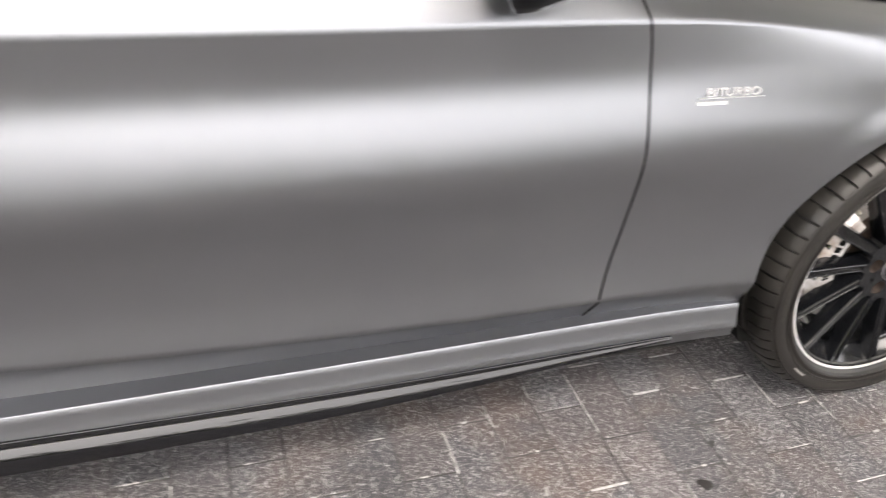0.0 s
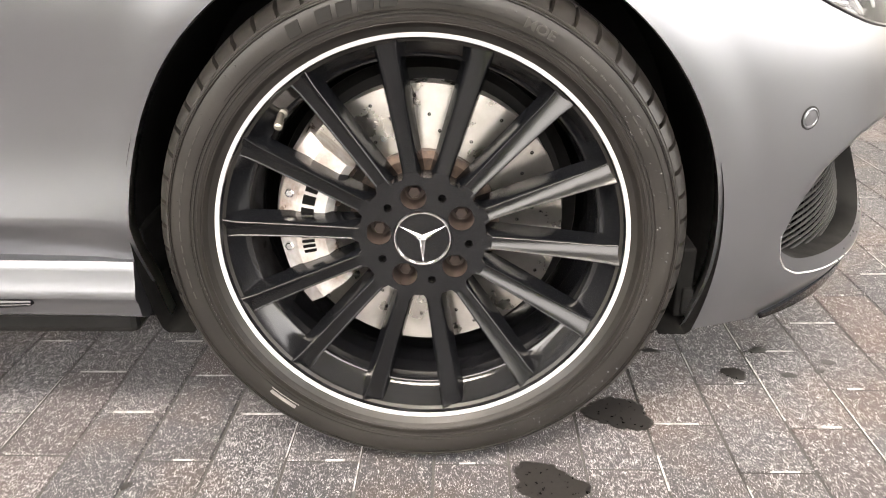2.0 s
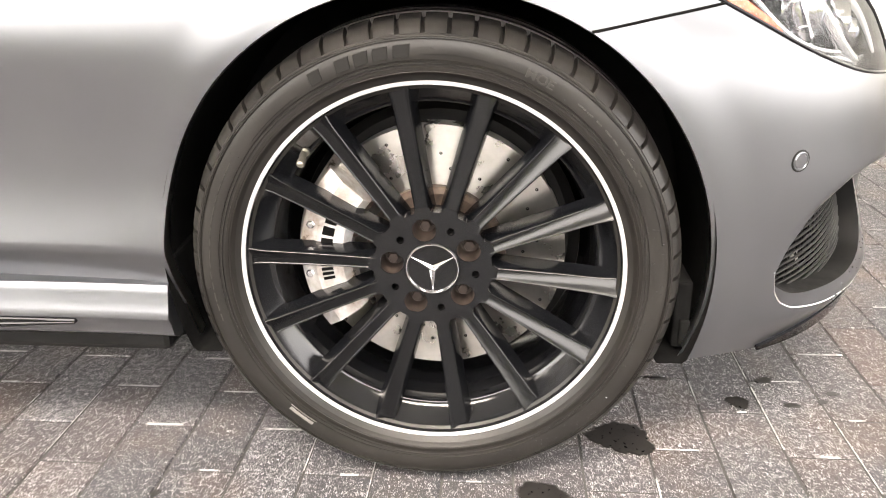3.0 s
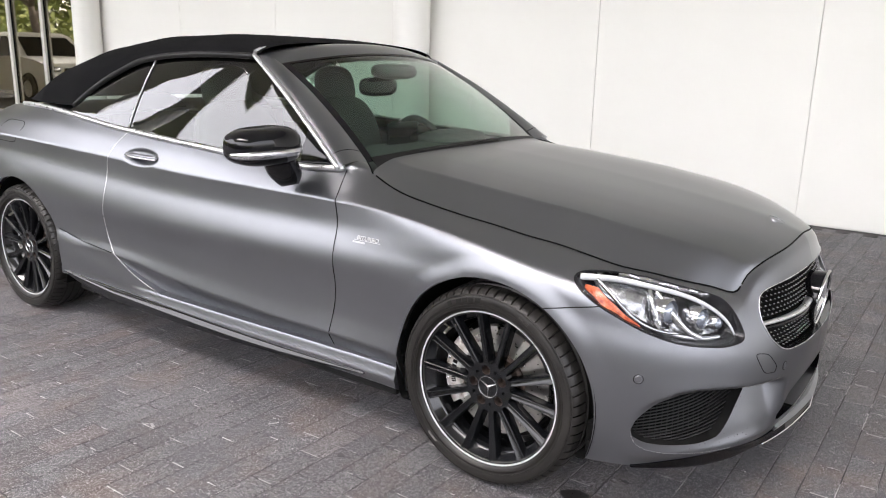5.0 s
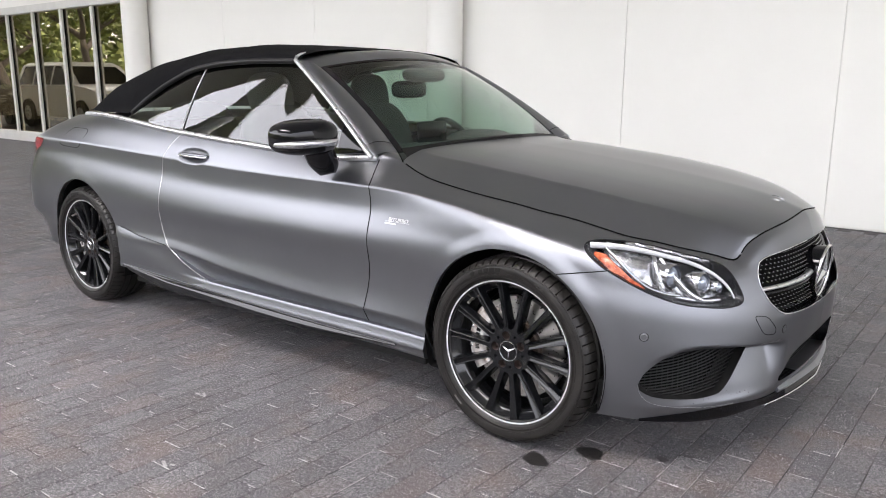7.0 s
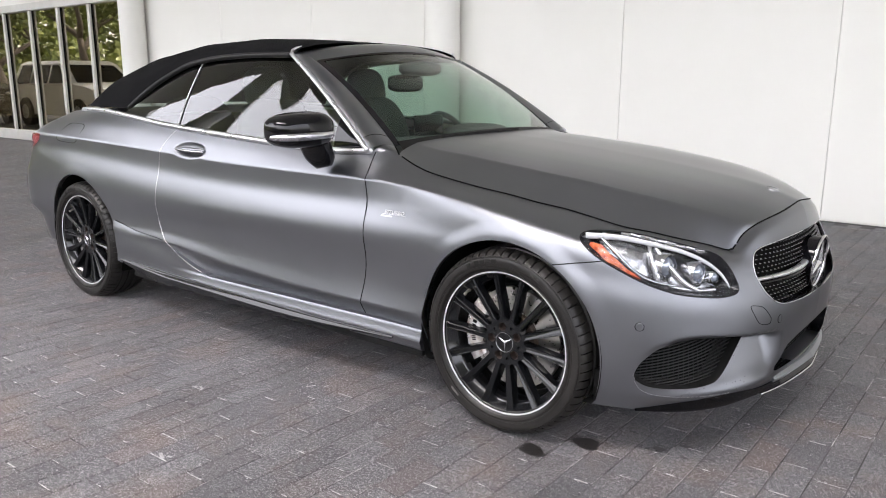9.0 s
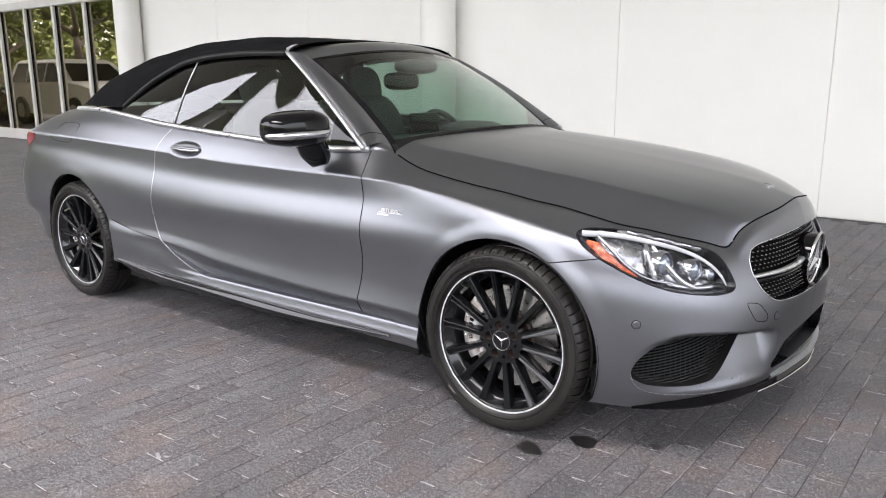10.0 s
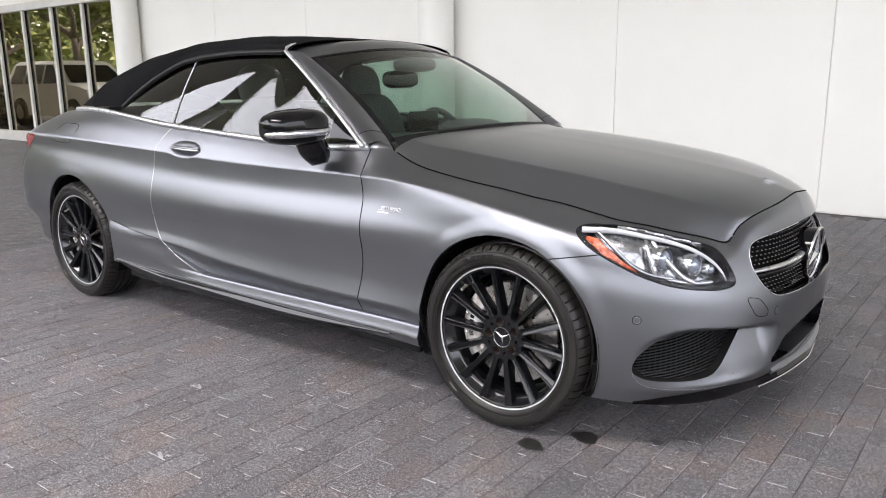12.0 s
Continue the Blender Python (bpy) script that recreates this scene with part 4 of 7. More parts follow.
def build_wheel(m, parent, width, deep):
    w = empty("wheel", m, parent=parent)
    tyre = build_tyre(w, width)
    bm = bmesh.new()
    lathe(bm, [(.2588, LIP_Y - .0022), (.2620, LIP_Y - .0078), (.2660, LIP_Y - .0112), (.2676, LIP_Y - .0100), (.2682, LIP_Y - .0118), (.2722, LIP_Y - .0120), (.2730, LIP_Y - .0098)], 160)
    part("tyre_bead", bm, BEAD, tyre, "dark brown ribbed bead of the tyre", smooth=True, sharp=30)
    for r, y in ((.3042, -.0122), (.3066, -.0112), (.2800, -.0133)):
        bm = bmesh.new()
        lathe(bm, [(r - .0005, LIP_Y + y), (r, LIP_Y + y - .0010), (r + .0005, LIP_Y + y)], 160)
        part("sidewall_rib", bm, BEAD, tyre)
    rr = random.Random(5)
    bm = bmesh.new()
    for _ in range(150):
        a, r = radians(rr.uniform(-75, 40) if rr.random() < .75 else rr.uniform(40, 260)), rr.uniform(.279, .303)
        blob(bm, (r * math.cos(a), LIP_Y - .0136, r * math.sin(a)), [rr.uniform(.0005, .0013)] * 3, 2.0, 6, 5)
    tagged(part("water_specks", bm, DROP, tyre, "fine water specks on the rubber", smooth=True), kind="stuff")
    # machined lip
    bm = bmesh.new()
    lathe(bm, [(.2585, LIP_Y + .010), (.2585, LIP_Y + .0015), (.2570, LIP_Y), (.2494, LIP_Y + .0008), (.2484, LIP_Y + .003), (.2482, LIP_Y + .010)], 160)
    part("rim_lip", bm, LIP, w, "bright machined rim lip", smooth=True, sharp=30)
    # barrel
    bm = bmesh.new()
    lathe(bm, [(.2486, LIP_Y + .0022), (.2470, LIP_Y + .006), (.2445, LIP_Y + .011), (.2400, LIP_Y + .0185), (.2340, LIP_Y + .0275), (.2280, LIP_Y + .0355), (.2238, LIP_Y + .0400), (.2222, LIP_Y + .0408), (.2206, LIP_Y + .044), (.2190, LIP_Y + .060), (.2155, LIP_Y + .078), (.2150, LIP_Y + .14), (.2260, LIP_Y + .19), (.2300, LIP_Y + .215)], 128)
    part("rim_barrel", bm, BARREL, w, smooth=True, sharp=35)
    # spokes
    for k in range(SPOKES):
        bm = bmesh.new()
        spoke(bm, SPOKE_0 + k * 2 * math.pi / SPOKES)
        bmesh.ops.recalc_face_normals(bm, faces=bm.faces)
        part("spoke", bm, RIM, w, smooth=True, sharp=58)
    # hub plate with bolt bores, scalloped between the spokes
    outline = []
    for k in range(SPOKES):
        a0 = SPOKE_0 + k * 2 * math.pi / SPOKES
        for k2 in range(28):
            f = (k2 - 13.5) / 28
            a = a0 + f * 2 * math.pi / SPOKES
            across = abs(f) * 2 * math.pi / SPOKES * .082
            h = max(0.0, min(1.0, (.0120 - across) / .0042))
            r = .0800 + .0070 * h * h * (3 - 2 * h)
            outline.append((r * math.cos(a), r * math.sin(a)))
    bores = [(0.0555 * math.cos(BOLT_0 + k * 2 * math.pi / 5), 0.0555 * math.sin(BOLT_0 + k * 2 * math.pi / 5)) for k in range(5)]
    pins = [(0.0585 * math.cos(BOLT_0 + (k + .5) * 2 * math.pi / 5), 0.0585 * math.sin(BOLT_0 + (k + .5) * 2 * math.pi / 5)) for k in range(5)]
    holes = [circle2(x, z, .0162, 24) for x, z in bores] + [circle2(x, z, .0054, 12) for x, z in pins] + [circle2(0, 0, .0375, 48)]
    bm = bmesh.new()
    plate(bm, outline, holes, -0.8663, -0.835)
    part("hub", bm, RIM, w, smooth=True, sharp=25)
    for x, z in bores:
        bm = bmesh.new()
        lathe(bm, [(.0163, -.8655), (.0158, -.863), (.0150, -.842), (.0130, -.838), (.0, -.838)], 24)
        lathe(bm, [(.0085, -.840), (.0085, -.847), (.0070, -.849), (.0, -.849)], 6)
        bmesh.ops.translate(bm, vec=(x, 0, z), verts=bm.verts)
        bmesh.ops.recalc_face_normals(bm, faces=bm.faces)
        part("wheel_bolt", bm, SOCKET, w, "brown-stained wheel bolt in its bore", smooth=True, sharp=30)
    for x, z in pins:
        bm = bmesh.new()
        lathe(bm, [(.0049, -.865), (.0046, -.852), (.0, -.852)], 12)
        bmesh.ops.translate(bm, vec=(x, 0, z), verts=bm.verts)
        part("pin_hole", bm, SEAM, w, smooth=True, sharp=30)
    # centre cap with a ring and star
    bm = bmesh.new()
    lathe(bm, [(.0374, -.850), (.0374, -.866), (.0362, -.8675), (.0335, -.8672), (.0325, -.8662), (.0, -.8655)], 48)
    part("centre_cap", bm, RIM, w, "black centre cap with a silver ring and three-pointed star", smooth=True, sharp=30)
    bm = bmesh.new()
    lathe(bm, [(.0368, -.8665), (.0355, -.8692), (.0342, -.8692), (.0330, -.8670)], 48)
    star(bm, .0335, .0046, -.8665, .0034, math.radians(60))
    bmesh.ops.recalc_face_normals(bm, faces=bm.faces)
    part("cap_emblem", bm, CHROME, w, "chrome ring and star", smooth=True, sharp=15)
    # raised marks on the sidewall: blocks where the maker's name stands, and the lettered service mark
    y_side = LIP_Y - .0143

    def side_block(a0, a1, r0, r1, material, name, label="", skew=0.0):
        bm = bmesh.new()
        n = 6
        rows = []
        for k in range(n + 1):
            a = a0 + (a1 - a0) * k / n
            rows.append([bm.verts.new((r * math.cos(a + skew * j), y_side + dy, r * math.sin(a + skew * j))) for j, (r, dy) in enumerate(((r0, .002), (r0 + .0006, -.0006), (r1 - .0006, -.0004), (r1, .003)))])
        for A, B in zip(rows, rows[1:]):
            for j in range(3):
                bm.faces.new((A[j], B[j], B[j + 1], A[j + 1]))
        bm.faces.new(rows[0])
        bm.faces.new(rows[-1][::-1])
        bmesh.ops.recalc_face_normals(bm, faces=bm.faces)
        part(name, bm, material, w, label)

    for a, b in ((119, 116), (112.0, 108.6), (107.3, 104.0), (102.7, 99.3), (97.9, 94.2)):
        side_block(radians(a), radians(b), .2835, .2995, PRINT, "sidewall_mark", skew=-.006)
    side_block(radians(91), radians(66), .2865, .2875, PRINT, "sidewall_rib")
    side_block(radians(140), radians(123), .2830, .2840, PRINT, "sidewall_rib")
    side_block(radians(233), radians(225), .2850, .2905, PALEPRINT, "sidewall_mark", "pale printed sidewall mark")
    side_block(radians(233.5), radians(224.5), .2820, .2830, PALEPRINT, "sidewall_mark")
    for k in range(15):
        a = radians(148 + 3.1 * k)
        side_block(a, a + radians(1.9 if k % 4 else 2.6), .2908, .2932, RAISED, "sidewall_print")
    for k in range(9):
        a = radians(52 - 3.0 * k)
        side_block(a, a - radians(1.8 if k % 3 else 2.4), .2890, .2914, RAISED, "sidewall_print")
    side_block(radians(30), radians(10), .2960, .2968, PRINT, "sidewall_rib")
    me = text_mesh("MOE", .0150, .0007, 0.0, 1.2, 0.02)
    for v in me.vertices:
        a = radians(62.5) - v.co.x / .291
        r = .2855 + v.co.z
        v.co = Vector((r * math.cos(a), y_side - .0006 + v.co.y, r * math.sin(a)))
    me.materials.clear()
    put_mesh("sidewall_letters", me, RAISED, w, "raised letters on the tyre", smooth=False)
    # valve
    bm = bmesh.new()
    lathe(bm, [(.0075, 0), (.0075, -.006), (.0045, -.008), (.0045, -.022), (.0052, -.0225), (.0052, -.030), (.0035, -.032), (.0, -.032)], 14)
    bmesh.ops.rotate(bm, cent=(0, 0, 0), matrix=Matrix.Rotation(radians(25), 3, "X"), verts=bm.verts)
    bmesh.ops.translate(bm, vec=(-.166, -.848, .158), verts=bm.verts)
    part("valve", bm, mat("dull_valve_metal", (0.32, 0.30, 0.26), 0.4, 0.9), w, "bright metal tyre valve", smooth=True, sharp=30)
    # brake disc
    bm = bmesh.new()
    lathe(bm, [(.097, deep), (.181, deep), (.181, deep + .030), (.097, deep + .030)], 96, closed=True)
    part("brake_disc", bm, DISC, w, "drilled steel brake disc with rust at its bell", smooth=True, sharp=30)
    bm = bmesh.new()
    lathe(bm, [(.0024, -.0008), (.0022, .0), (0, .0006)], 8)
    drill = None
    for k in range(18):
        for i, r in enumerate((.122, .142, .166)):
            a = 2 * math.pi * (k + i / 3) / 18
            if drill is None:
                drill = part("disc_drilling", bm, SEAM, w)
            else:
                twin = new("disc_drilling", drill.data)
                twin.parent = w
            (drill if (k, i) == (0, 0) else twin).location = (r * math.cos(a), deep - .0004, r * math.sin(a))
    bm = bmesh.new()
    lathe(bm, [(.098, deep - .001), (.098, deep - .012), (.090, deep - .018), (.060, deep - .018), (.060, deep)], 64)
    part("disc_bell", bm, RUST, w, "rusty disc bell", smooth=True, sharp=30)
    # backing shield, dark
    bm = bmesh.new()
    lathe(bm, [(.0, deep + .06), (.19, deep + .06), (.205, deep + .05), (.205, deep + .045)], 64)
    part("brake_shield", bm, BLACK, w, smooth=True, sharp=30)
    # caliper: two blocks either side of a bridge, over the trailing edge of the disc
    bm = bmesh.new()
    lathe(bm, [(.118, deep - .008), (.118, deep - .030), (.128, deep - .040), (.165, deep - .042), (.188, deep - .030), (.194, deep - .012), (.196, deep + .05), (.118, deep + .05)], 20, radians(137), radians(78), closed=True)
    bmesh.ops.recalc_face_normals(bm, faces=bm.faces)
    part("brake_caliper", bm, CALIPER, w, "silver brake caliper stained with brake dust", smooth=True, sharp=30)
    for k in range(3):
        bm = bmesh.new()
        lathe(bm, [(.142, deep - .0405), (.142, deep - .0425), (.158, deep - .0433), (.158, deep - .041)], 6, radians(168 - 6.5 * k), radians(4.6), closed=True)
        bmesh.ops.recalc_face_normals(bm, faces=bm.faces)
        part("caliper_mark", bm, SEAM, w)
    for k in range(4):
        bm = bmesh.new()
        lathe(bm, [(.142, deep - .0405), (.142, deep - .0425), (.158, deep - .0433), (.158, deep - .041)], 3, radians(182 + 2.6 * k), radians(1.5), closed=True)
        bmesh.ops.recalc_face_normals(bm, faces=bm.faces)
        part("caliper_mark", bm, SEAM, w)
    for a in (163, 187):
        bm = bmesh.new()
        lathe(bm, [(.006, 0), (.006, -.006), (.0045, -.007), (0, -.007)], 6)
        bmesh.ops.translate(bm, vec=(.176 * math.cos(radians(a)), deep - .036, .176 * math.sin(radians(a))), verts=bm.verts)
        bmesh.ops.recalc_face_normals(bm, faces=bm.faces)
        part("caliper_bolt", bm, CHROME, w, smooth=True, sharp=30)
    bm = bmesh.new()
    lathe(bm, [(.112, deep - .007), (.112, deep - .022), (.120, deep - .028), (.135, deep - .026), (.135, deep - .007)], 12, radians(140), radians(26), closed=True)
    bmesh.ops.recalc_face_normals(bm, faces=bm.faces)
    part("pad_carrier", bm, RUST, w, smooth=True, sharp=30)
    return w


wheel = build_wheel(pose(0, 0, 0.325), car, 0.225, -0.800)
for x, z, rz in ((-2.84, .325, 0), (0, .325, 180), (-2.84, .325, 180)):
    copy_thing(wheel, pose(x, 0, z, 0, 0, rz))


# ---------------------------------------------------------------- the car: seams, sills, arches
AMBER = varied(mat("amber_reflector", (0.62, 0.11, 0.03), 0.25, 0.0, IOR=1.5), 75, (0.22, 0.02, 0.008), (0.62, 0.17, 0.07))
LAMPGREY = varied(mat("headlamp_reflector", (0.45, 0.45, 0.47), 0.18, 0.95), 30, (0.42, 0.42, 0.44), (0.60, 0.60, 0.62))
FACETED = varied(mat("faceted_lamp_reflector", (0.4, 0.4, 0.42), 0.22, 0.9), 26, (0.10, 0.10, 0.11), (0.62, 0.62, 0.64), rough=(0.12, 0.3), bump=1.0, fine=60)
POSTGREY = varied(mat("dull_silver_plating", (0.46, 0.46, 0.47), 0.3, 0.6), 60, (0.42, 0.42, 0.43), (0.5, 0.5, 0.51))
LAMPDARK = mat("headlamp_dark_bezel", (0.02, 0.02, 0.023), 0.25, 0.5)
LIGHTGUIDE = mat("white_light_guide", (0.52, 0.52, 0.54), 0.18, 0.0)
CLEAR = clear_glass("clear_lamp_lens", (0.94, 0.95, 0.95), (0.36, 0.36, 0.36), 1.3)


def flank_line(points, out=0.0):
    """Places on the flank along (x, height) points, closely spaced."""
    res = []
    for (x0, z0), (x1, z1) in zip(points, points[1:]):
        n = max(2, int(math.hypot(x1 - x0, z1 - z0) / 0.012))
        for k in range(n):
            t = k / n
            res.append(on_body(run_at(x0 + (x1 - x0) * t), z0 + (z1 - z0) * t, out))
    res.append(on_body(run_at(points[-1][0]), points[-1][1], out))
    return res


def smooth_line(points, n=40):
    """The same line with more points, smoothed by height."""
    zs = np.linspace(points[0][1], points[-1][1], n)
    return [(float(through_points([b for _, b in points], [a for a, _ in points], z)), float(z)) for z in zs]


def mirror_y(pts):
    return [Vector((p.x, -p.y, p.z)) for p in pts]


def seam(name, pts, radius=0.0024, closed=False, material=SEAM, twin=True):
    for P in ([pts, mirror_y(pts)] if twin else [pts]):
        bm = bmesh.new()
        tube(bm, P, radius, 6, closed)
        part(name, bm, material, car, smooth=True)


seam("door_gap", flank_line(smooth_line(SEAM_FRONT_DOOR)), 0.0022)
# silver tube puts the light caught along the rear gap's edge into colour
seam("door_gap", flank_line([p for p in smooth_line(SEAM_REAR_DOOR, 70) if p[1] > .415]), 0.0015, material=SILVER)
seam("sill_gap", flank_line([(-2.470, .481), (-2.276, .447), (-2.038, .428)], .0016), 0.0018)
# gap between wing and bumper, from the arch to the headlamp
seam("bumper_gap", [on_body(s, z) for s, z in zip(np.linspace(run_at(0.192), 1.060, 24), np.linspace(.634, .662, 24))], 0.0020)
# bonnet gap
top_edge = [Vector(body[i, -1]) for i in range(int(np.searchsorted(s_row, 0.50)), int(np.searchsorted(s_row, run_at(-0.615))), 2)]
seam("bonnet_gap", [p + Vector((0, 0, .0012)) for p in top_edge], 0.0030)
nose_edge = [Vector(body[i, -1]) for i in range(0, int(np.searchsorted(s_row, 0.50)), 2)]
seam("bonnet_gap", mirror_y(nose_edge)[::-1] + nose_edge[1:], 0.0028, twin=False)
cowl_line = [belt(-0.615).lerp(screen_point(-1, 0), float(k)) + Vector((0, 0, .001 + .004 * math.sin(math.pi * k))) for k in np.linspace(0, 1, 12)]
seam("bonnet_gap", cowl_line, 0.0028)
# joint across the foot of the windscreen pillar
pillar_joint = [screen_point(-1, .09).lerp(pillar_point(.09), t) + Vector((0.35, -0.55, 0.55)) * 0.030 * 4 * t * (1 - t) * .97 for t in np.linspace(0, 1, 12)]
seam("pillar_joint", pillar_joint, 0.0014)
# fuel flap
FLAP = rounded([(-2.825, .970), (-3.06, .972), (-3.08, .874), (-2.835, .867)], 5, 0.25)
pts = [on_body(run_at(x), z) for x, z in FLAP]
seam("fuel_flap_gap", pts, 0.0015, True, twin=False)


def run_strip(s0, s1, profile, n=120, ends=True, both=True):
    """A moulding along the plan between two runs; profile: (out, height) or a function of the run that gives it."""
    bm = bmesh.new()
    for side in ((1, -1) if both else (1,)):
        rings = []
        for s in np.linspace(s0, s1, n):
            f = float(np.clip(s / RUN[-1] * (NS - 1), 0, NS - 1.001))
            i = int(f)
            p = plan[i] * (1 - f + i) + plan[i + 1] * (f - i)
            nn = plan_n[i]
            sec = profile(s) if callable(profile) else profile
            rings.append([bm.verts.new((p[0] + o * nn[0], (p[1] + o * nn[1]) * side, z)) for o, z in sec])
        m = len(rings[0])
        for A, B in zip(rings, rings[1:]):
            for j in range(m):
                bm.faces.new((A[j], A[(j + 1) % m], B[(j + 1) % m], B[j]))
        if ends:
            bm.faces.new(rings[0])
            bm.faces.new(rings[-1])
    bmesh.ops.remove_doubles(bm, verts=bm.verts, dist=1e-5)
    bmesh.ops.recalc_face_normals(bm, faces=bm.faces)
    return bm


def strip_sides(name, s0, s1, profile, material, label="", n=120):
    """The moulding on the right side, and its twin on the left."""
    bm = run_strip(s0, s1, profile, n=n, both=False)
    ob = part(name, bm, material, car, label, smooth=True, sharp=28)
    twin = both_sides(ob)
    twin.data.set_sharp_from_angle(angle=radians(28))
    return ob


# behind the door's lower corner the sill swells out and takes up the foot of the quarter panel
rows = []
for z0 in np.linspace(.2600, .4180, 28):
    front = float(np.interp(z0, [.26, .294, .300, .308, .330, .363, .395, .434], [-1.70, -1.70, -1.735, -1.771, -1.840, -1.923, -1.980, -2.028]))
    rear = -2.84 + math.sqrt(.3715 ** 2 - (z0 - .33) ** 2)
    up = min(1.0, max(0.0, (z0 - .29) / .128))
    sill_in = -float(np.interp(z0, [.244, .249, .256, .268, .280, .291, .2932], [.003, .003, .0005, -.003, -.0055, -.008, -.0125]))
    row = []
    for k in (0, *np.linspace(0, 1, 48), 1):
        x = front + (rear - front) * float(k)
        f = min(1.0, (front - x) / .34)
        f = f * f * (3 - 2 * f)
        z = .26 + (z0 - .26) * (1 + float(np.interp(x, [-2.47, -2.276, -2.038, -2.0], [.063, .029, .010, 0])) / .158)
        inward = ((sill_in + .0015) * (1 - f) + .0035 * f) * (1 - up) - .0055 * math.sin(math.pi * up) * f
        y = float(np.interp(-x, -plan[:, 0], plan[:, 1])) + inward
        y += (on_body(run_at(x), z).y - .0012 - y) * up ** 4
        row.append(Vector((x, y, z)))
    rows.append([row[0] + Vector((0, .055, 0)), *row[1:-1], row[-1] + Vector((0, .055, 0))])
sill_end = put_mesh("sill_end", grid_mesh("sill_end", rows), PAINT, car)
sill_end.data.set_sharp_from_angle(angle=radians(40))
both_sides(sill_end).data.set_sharp_from_angle(angle=radians(40))
# the same painted glint carried on along the front of the sill end
seam("door_gap", [row[1] + Vector((0, -.0002, 0)) for row in rows[7:]], 0.0015, material=SILVER)

SILL = [(-.070, .2940), (-.0125, .2932), (-.0092, .2926), (-.0080, .2910), (-.0055, .280), (-.0030, .268), (.0005, .256), (.0030, .249), (.0030, .244), (-.002, .236), (-.006, .216), (-.020, .207), (-.10, .207)]


def sill(s):
    """The painted sill; its upper edge sinks into the quarter panel and its foot rises to the rear arch."""
    k = max(0.0, min(1.0, (s - run_at(-1.70)) / .34))
    k = k * k * (3 - 2 * k)
    e = max(0.0, min(1.0, (s - run_at(-2.05)) / .40)) ** 1.5
    foot = .249 + .022 * e
    return [(o - (.012 * k if z > .262 else 0) - .007 * e, max(z, foot - (.249 - z) * (1 - .75 * e)) if z < .249 else z + .010 * e * (z < .27)) for o, z in SILL]


strip_sides("side_sill", run_at(-0.372), run_at(-2.47), sill, PAINT)


def blade(s):
    """The black blade under the sill, pointed at its front end."""
    k = min(1.0, (s - run_at(-0.512)) / 0.85)
    k = 0.12 + 0.88 * math.sin(k * math.pi / 2)
    tail = max(0.0, min(1.0, (run_at(-2.455) - s) / .42)) ** .7
    k *= .06 + .94 * tail
    rise = .036 * max(0.0, min(1.0, (s - run_at(-0.9)) / 1.5)) ** 1.4
    back = -.010 * (1 - tail)
    top = .240 + rise
    drop_z = .0415 * k + rise * tail
    shape = [(-.03, 0, 0), (.0030, 0, -.0025), (.0045, 0, -.002), (.0055, 0, -.0005), (.0058, .0010, .006 * k), (.0058, .0020, .0070 * k), (.0058, .0072, .0151 * k), (.0058, .0118, .0220 * k), (.0058, .0126, .0243 * k), (.0060, .0130, .8 * drop_z), (.0058, .0118, .93 * drop_z), (.002, .0065, drop_z), (-.05, 0, drop_z + .001)]
    return [(o + m * k + back, top - d) for o, m, d in shape]


strip_sides("sill_blade", run_at(-0.512), run_at(-2.452), blade, PIANO, "gloss black blade under the sill")

# inside the arches: lip flange and liner
LINER = varied(mat("arch_liner_felt", (0.006, 0.006, 0.006), 0.95, Specular_IOR_Level=0.05), 50, (0.003, 0.003, 0.003), (0.008, 0.008, 0.008))
for ax, az, ar in ARCHES:
    rows = []
    for a in np.linspace(radians(-19), radians(199), 110):
        x, z = ax + ar * math.cos(a), az + ar * math.sin(a)
        p = on_body(run_at(x), z)
        rows.append([(x, p.y, z), (x - .001 * math.cos(a), p.y + .006, z - .001 * math.sin(a)), (x + .004 * math.cos(a), p.y + .030, z + .004 * math.sin(a))])
    ob = put_mesh("arch_flange", grid_mesh("arch_flange", rows), PAINT, car)
    both_sides(ob)
    bm = bmesh.new()
    lathe(bm, [(ar + .006, -.872), (ar + .004, -.855), (ar + .010, -.80), (ar + .012, -.58), (.02, -.575)], 90, radians(-34), radians(248))
    bmesh.ops.translate(bm, vec=(ax, 0, az), verts=bm.verts)
    for v in bm.verts:
        v.co.z = max(v.co.z, .192)
    ob = part("arch_liner", bm, LINER, car, "black felt wheel arch liner", smooth=True, sharp=40)
    both_sides(ob)
# foot of the front liner where it meets the bumper
for side in (1, -1):
    bm = bmesh.new()
    box(bm, (.330, -.842, .200), (.352, -.70, .30), .004)
    box(bm, (.338, -.848, .206), (.352, -.830, .245), .003)
    bmesh.ops.transform(bm, matrix=Matrix.Diagonal((1, side, 1, 1)), verts=bm.verts)
    bmesh.ops.recalc_face_normals(bm, faces=bm.faces)
    part("liner_foot", bm, LINER, car)
    bm = bmesh.new()
    box(bm, (-.40, -.845, .20), (-.365, -.62, .33), .006)
    bmesh.ops.transform(bm, matrix=Matrix.Diagonal((1, side, 1, 1)), verts=bm.verts)
    bmesh.ops.recalc_face_normals(bm, faces=bm.faces)
    part("mud_flap", bm, LINER, car)
# underside
bm = bmesh.new()
box(bm, (-2.44, -.83, .165), (-.40, .83, .235), .01)
box(bm, (-.40, -.56, .165), (.42, .56, .235), .01)
box(bm, (.40, -.62, .17), (.60, .62, .21), .005)
box(bm, (-3.7, -.56, .24), (-2.44, .56, .30), .01)
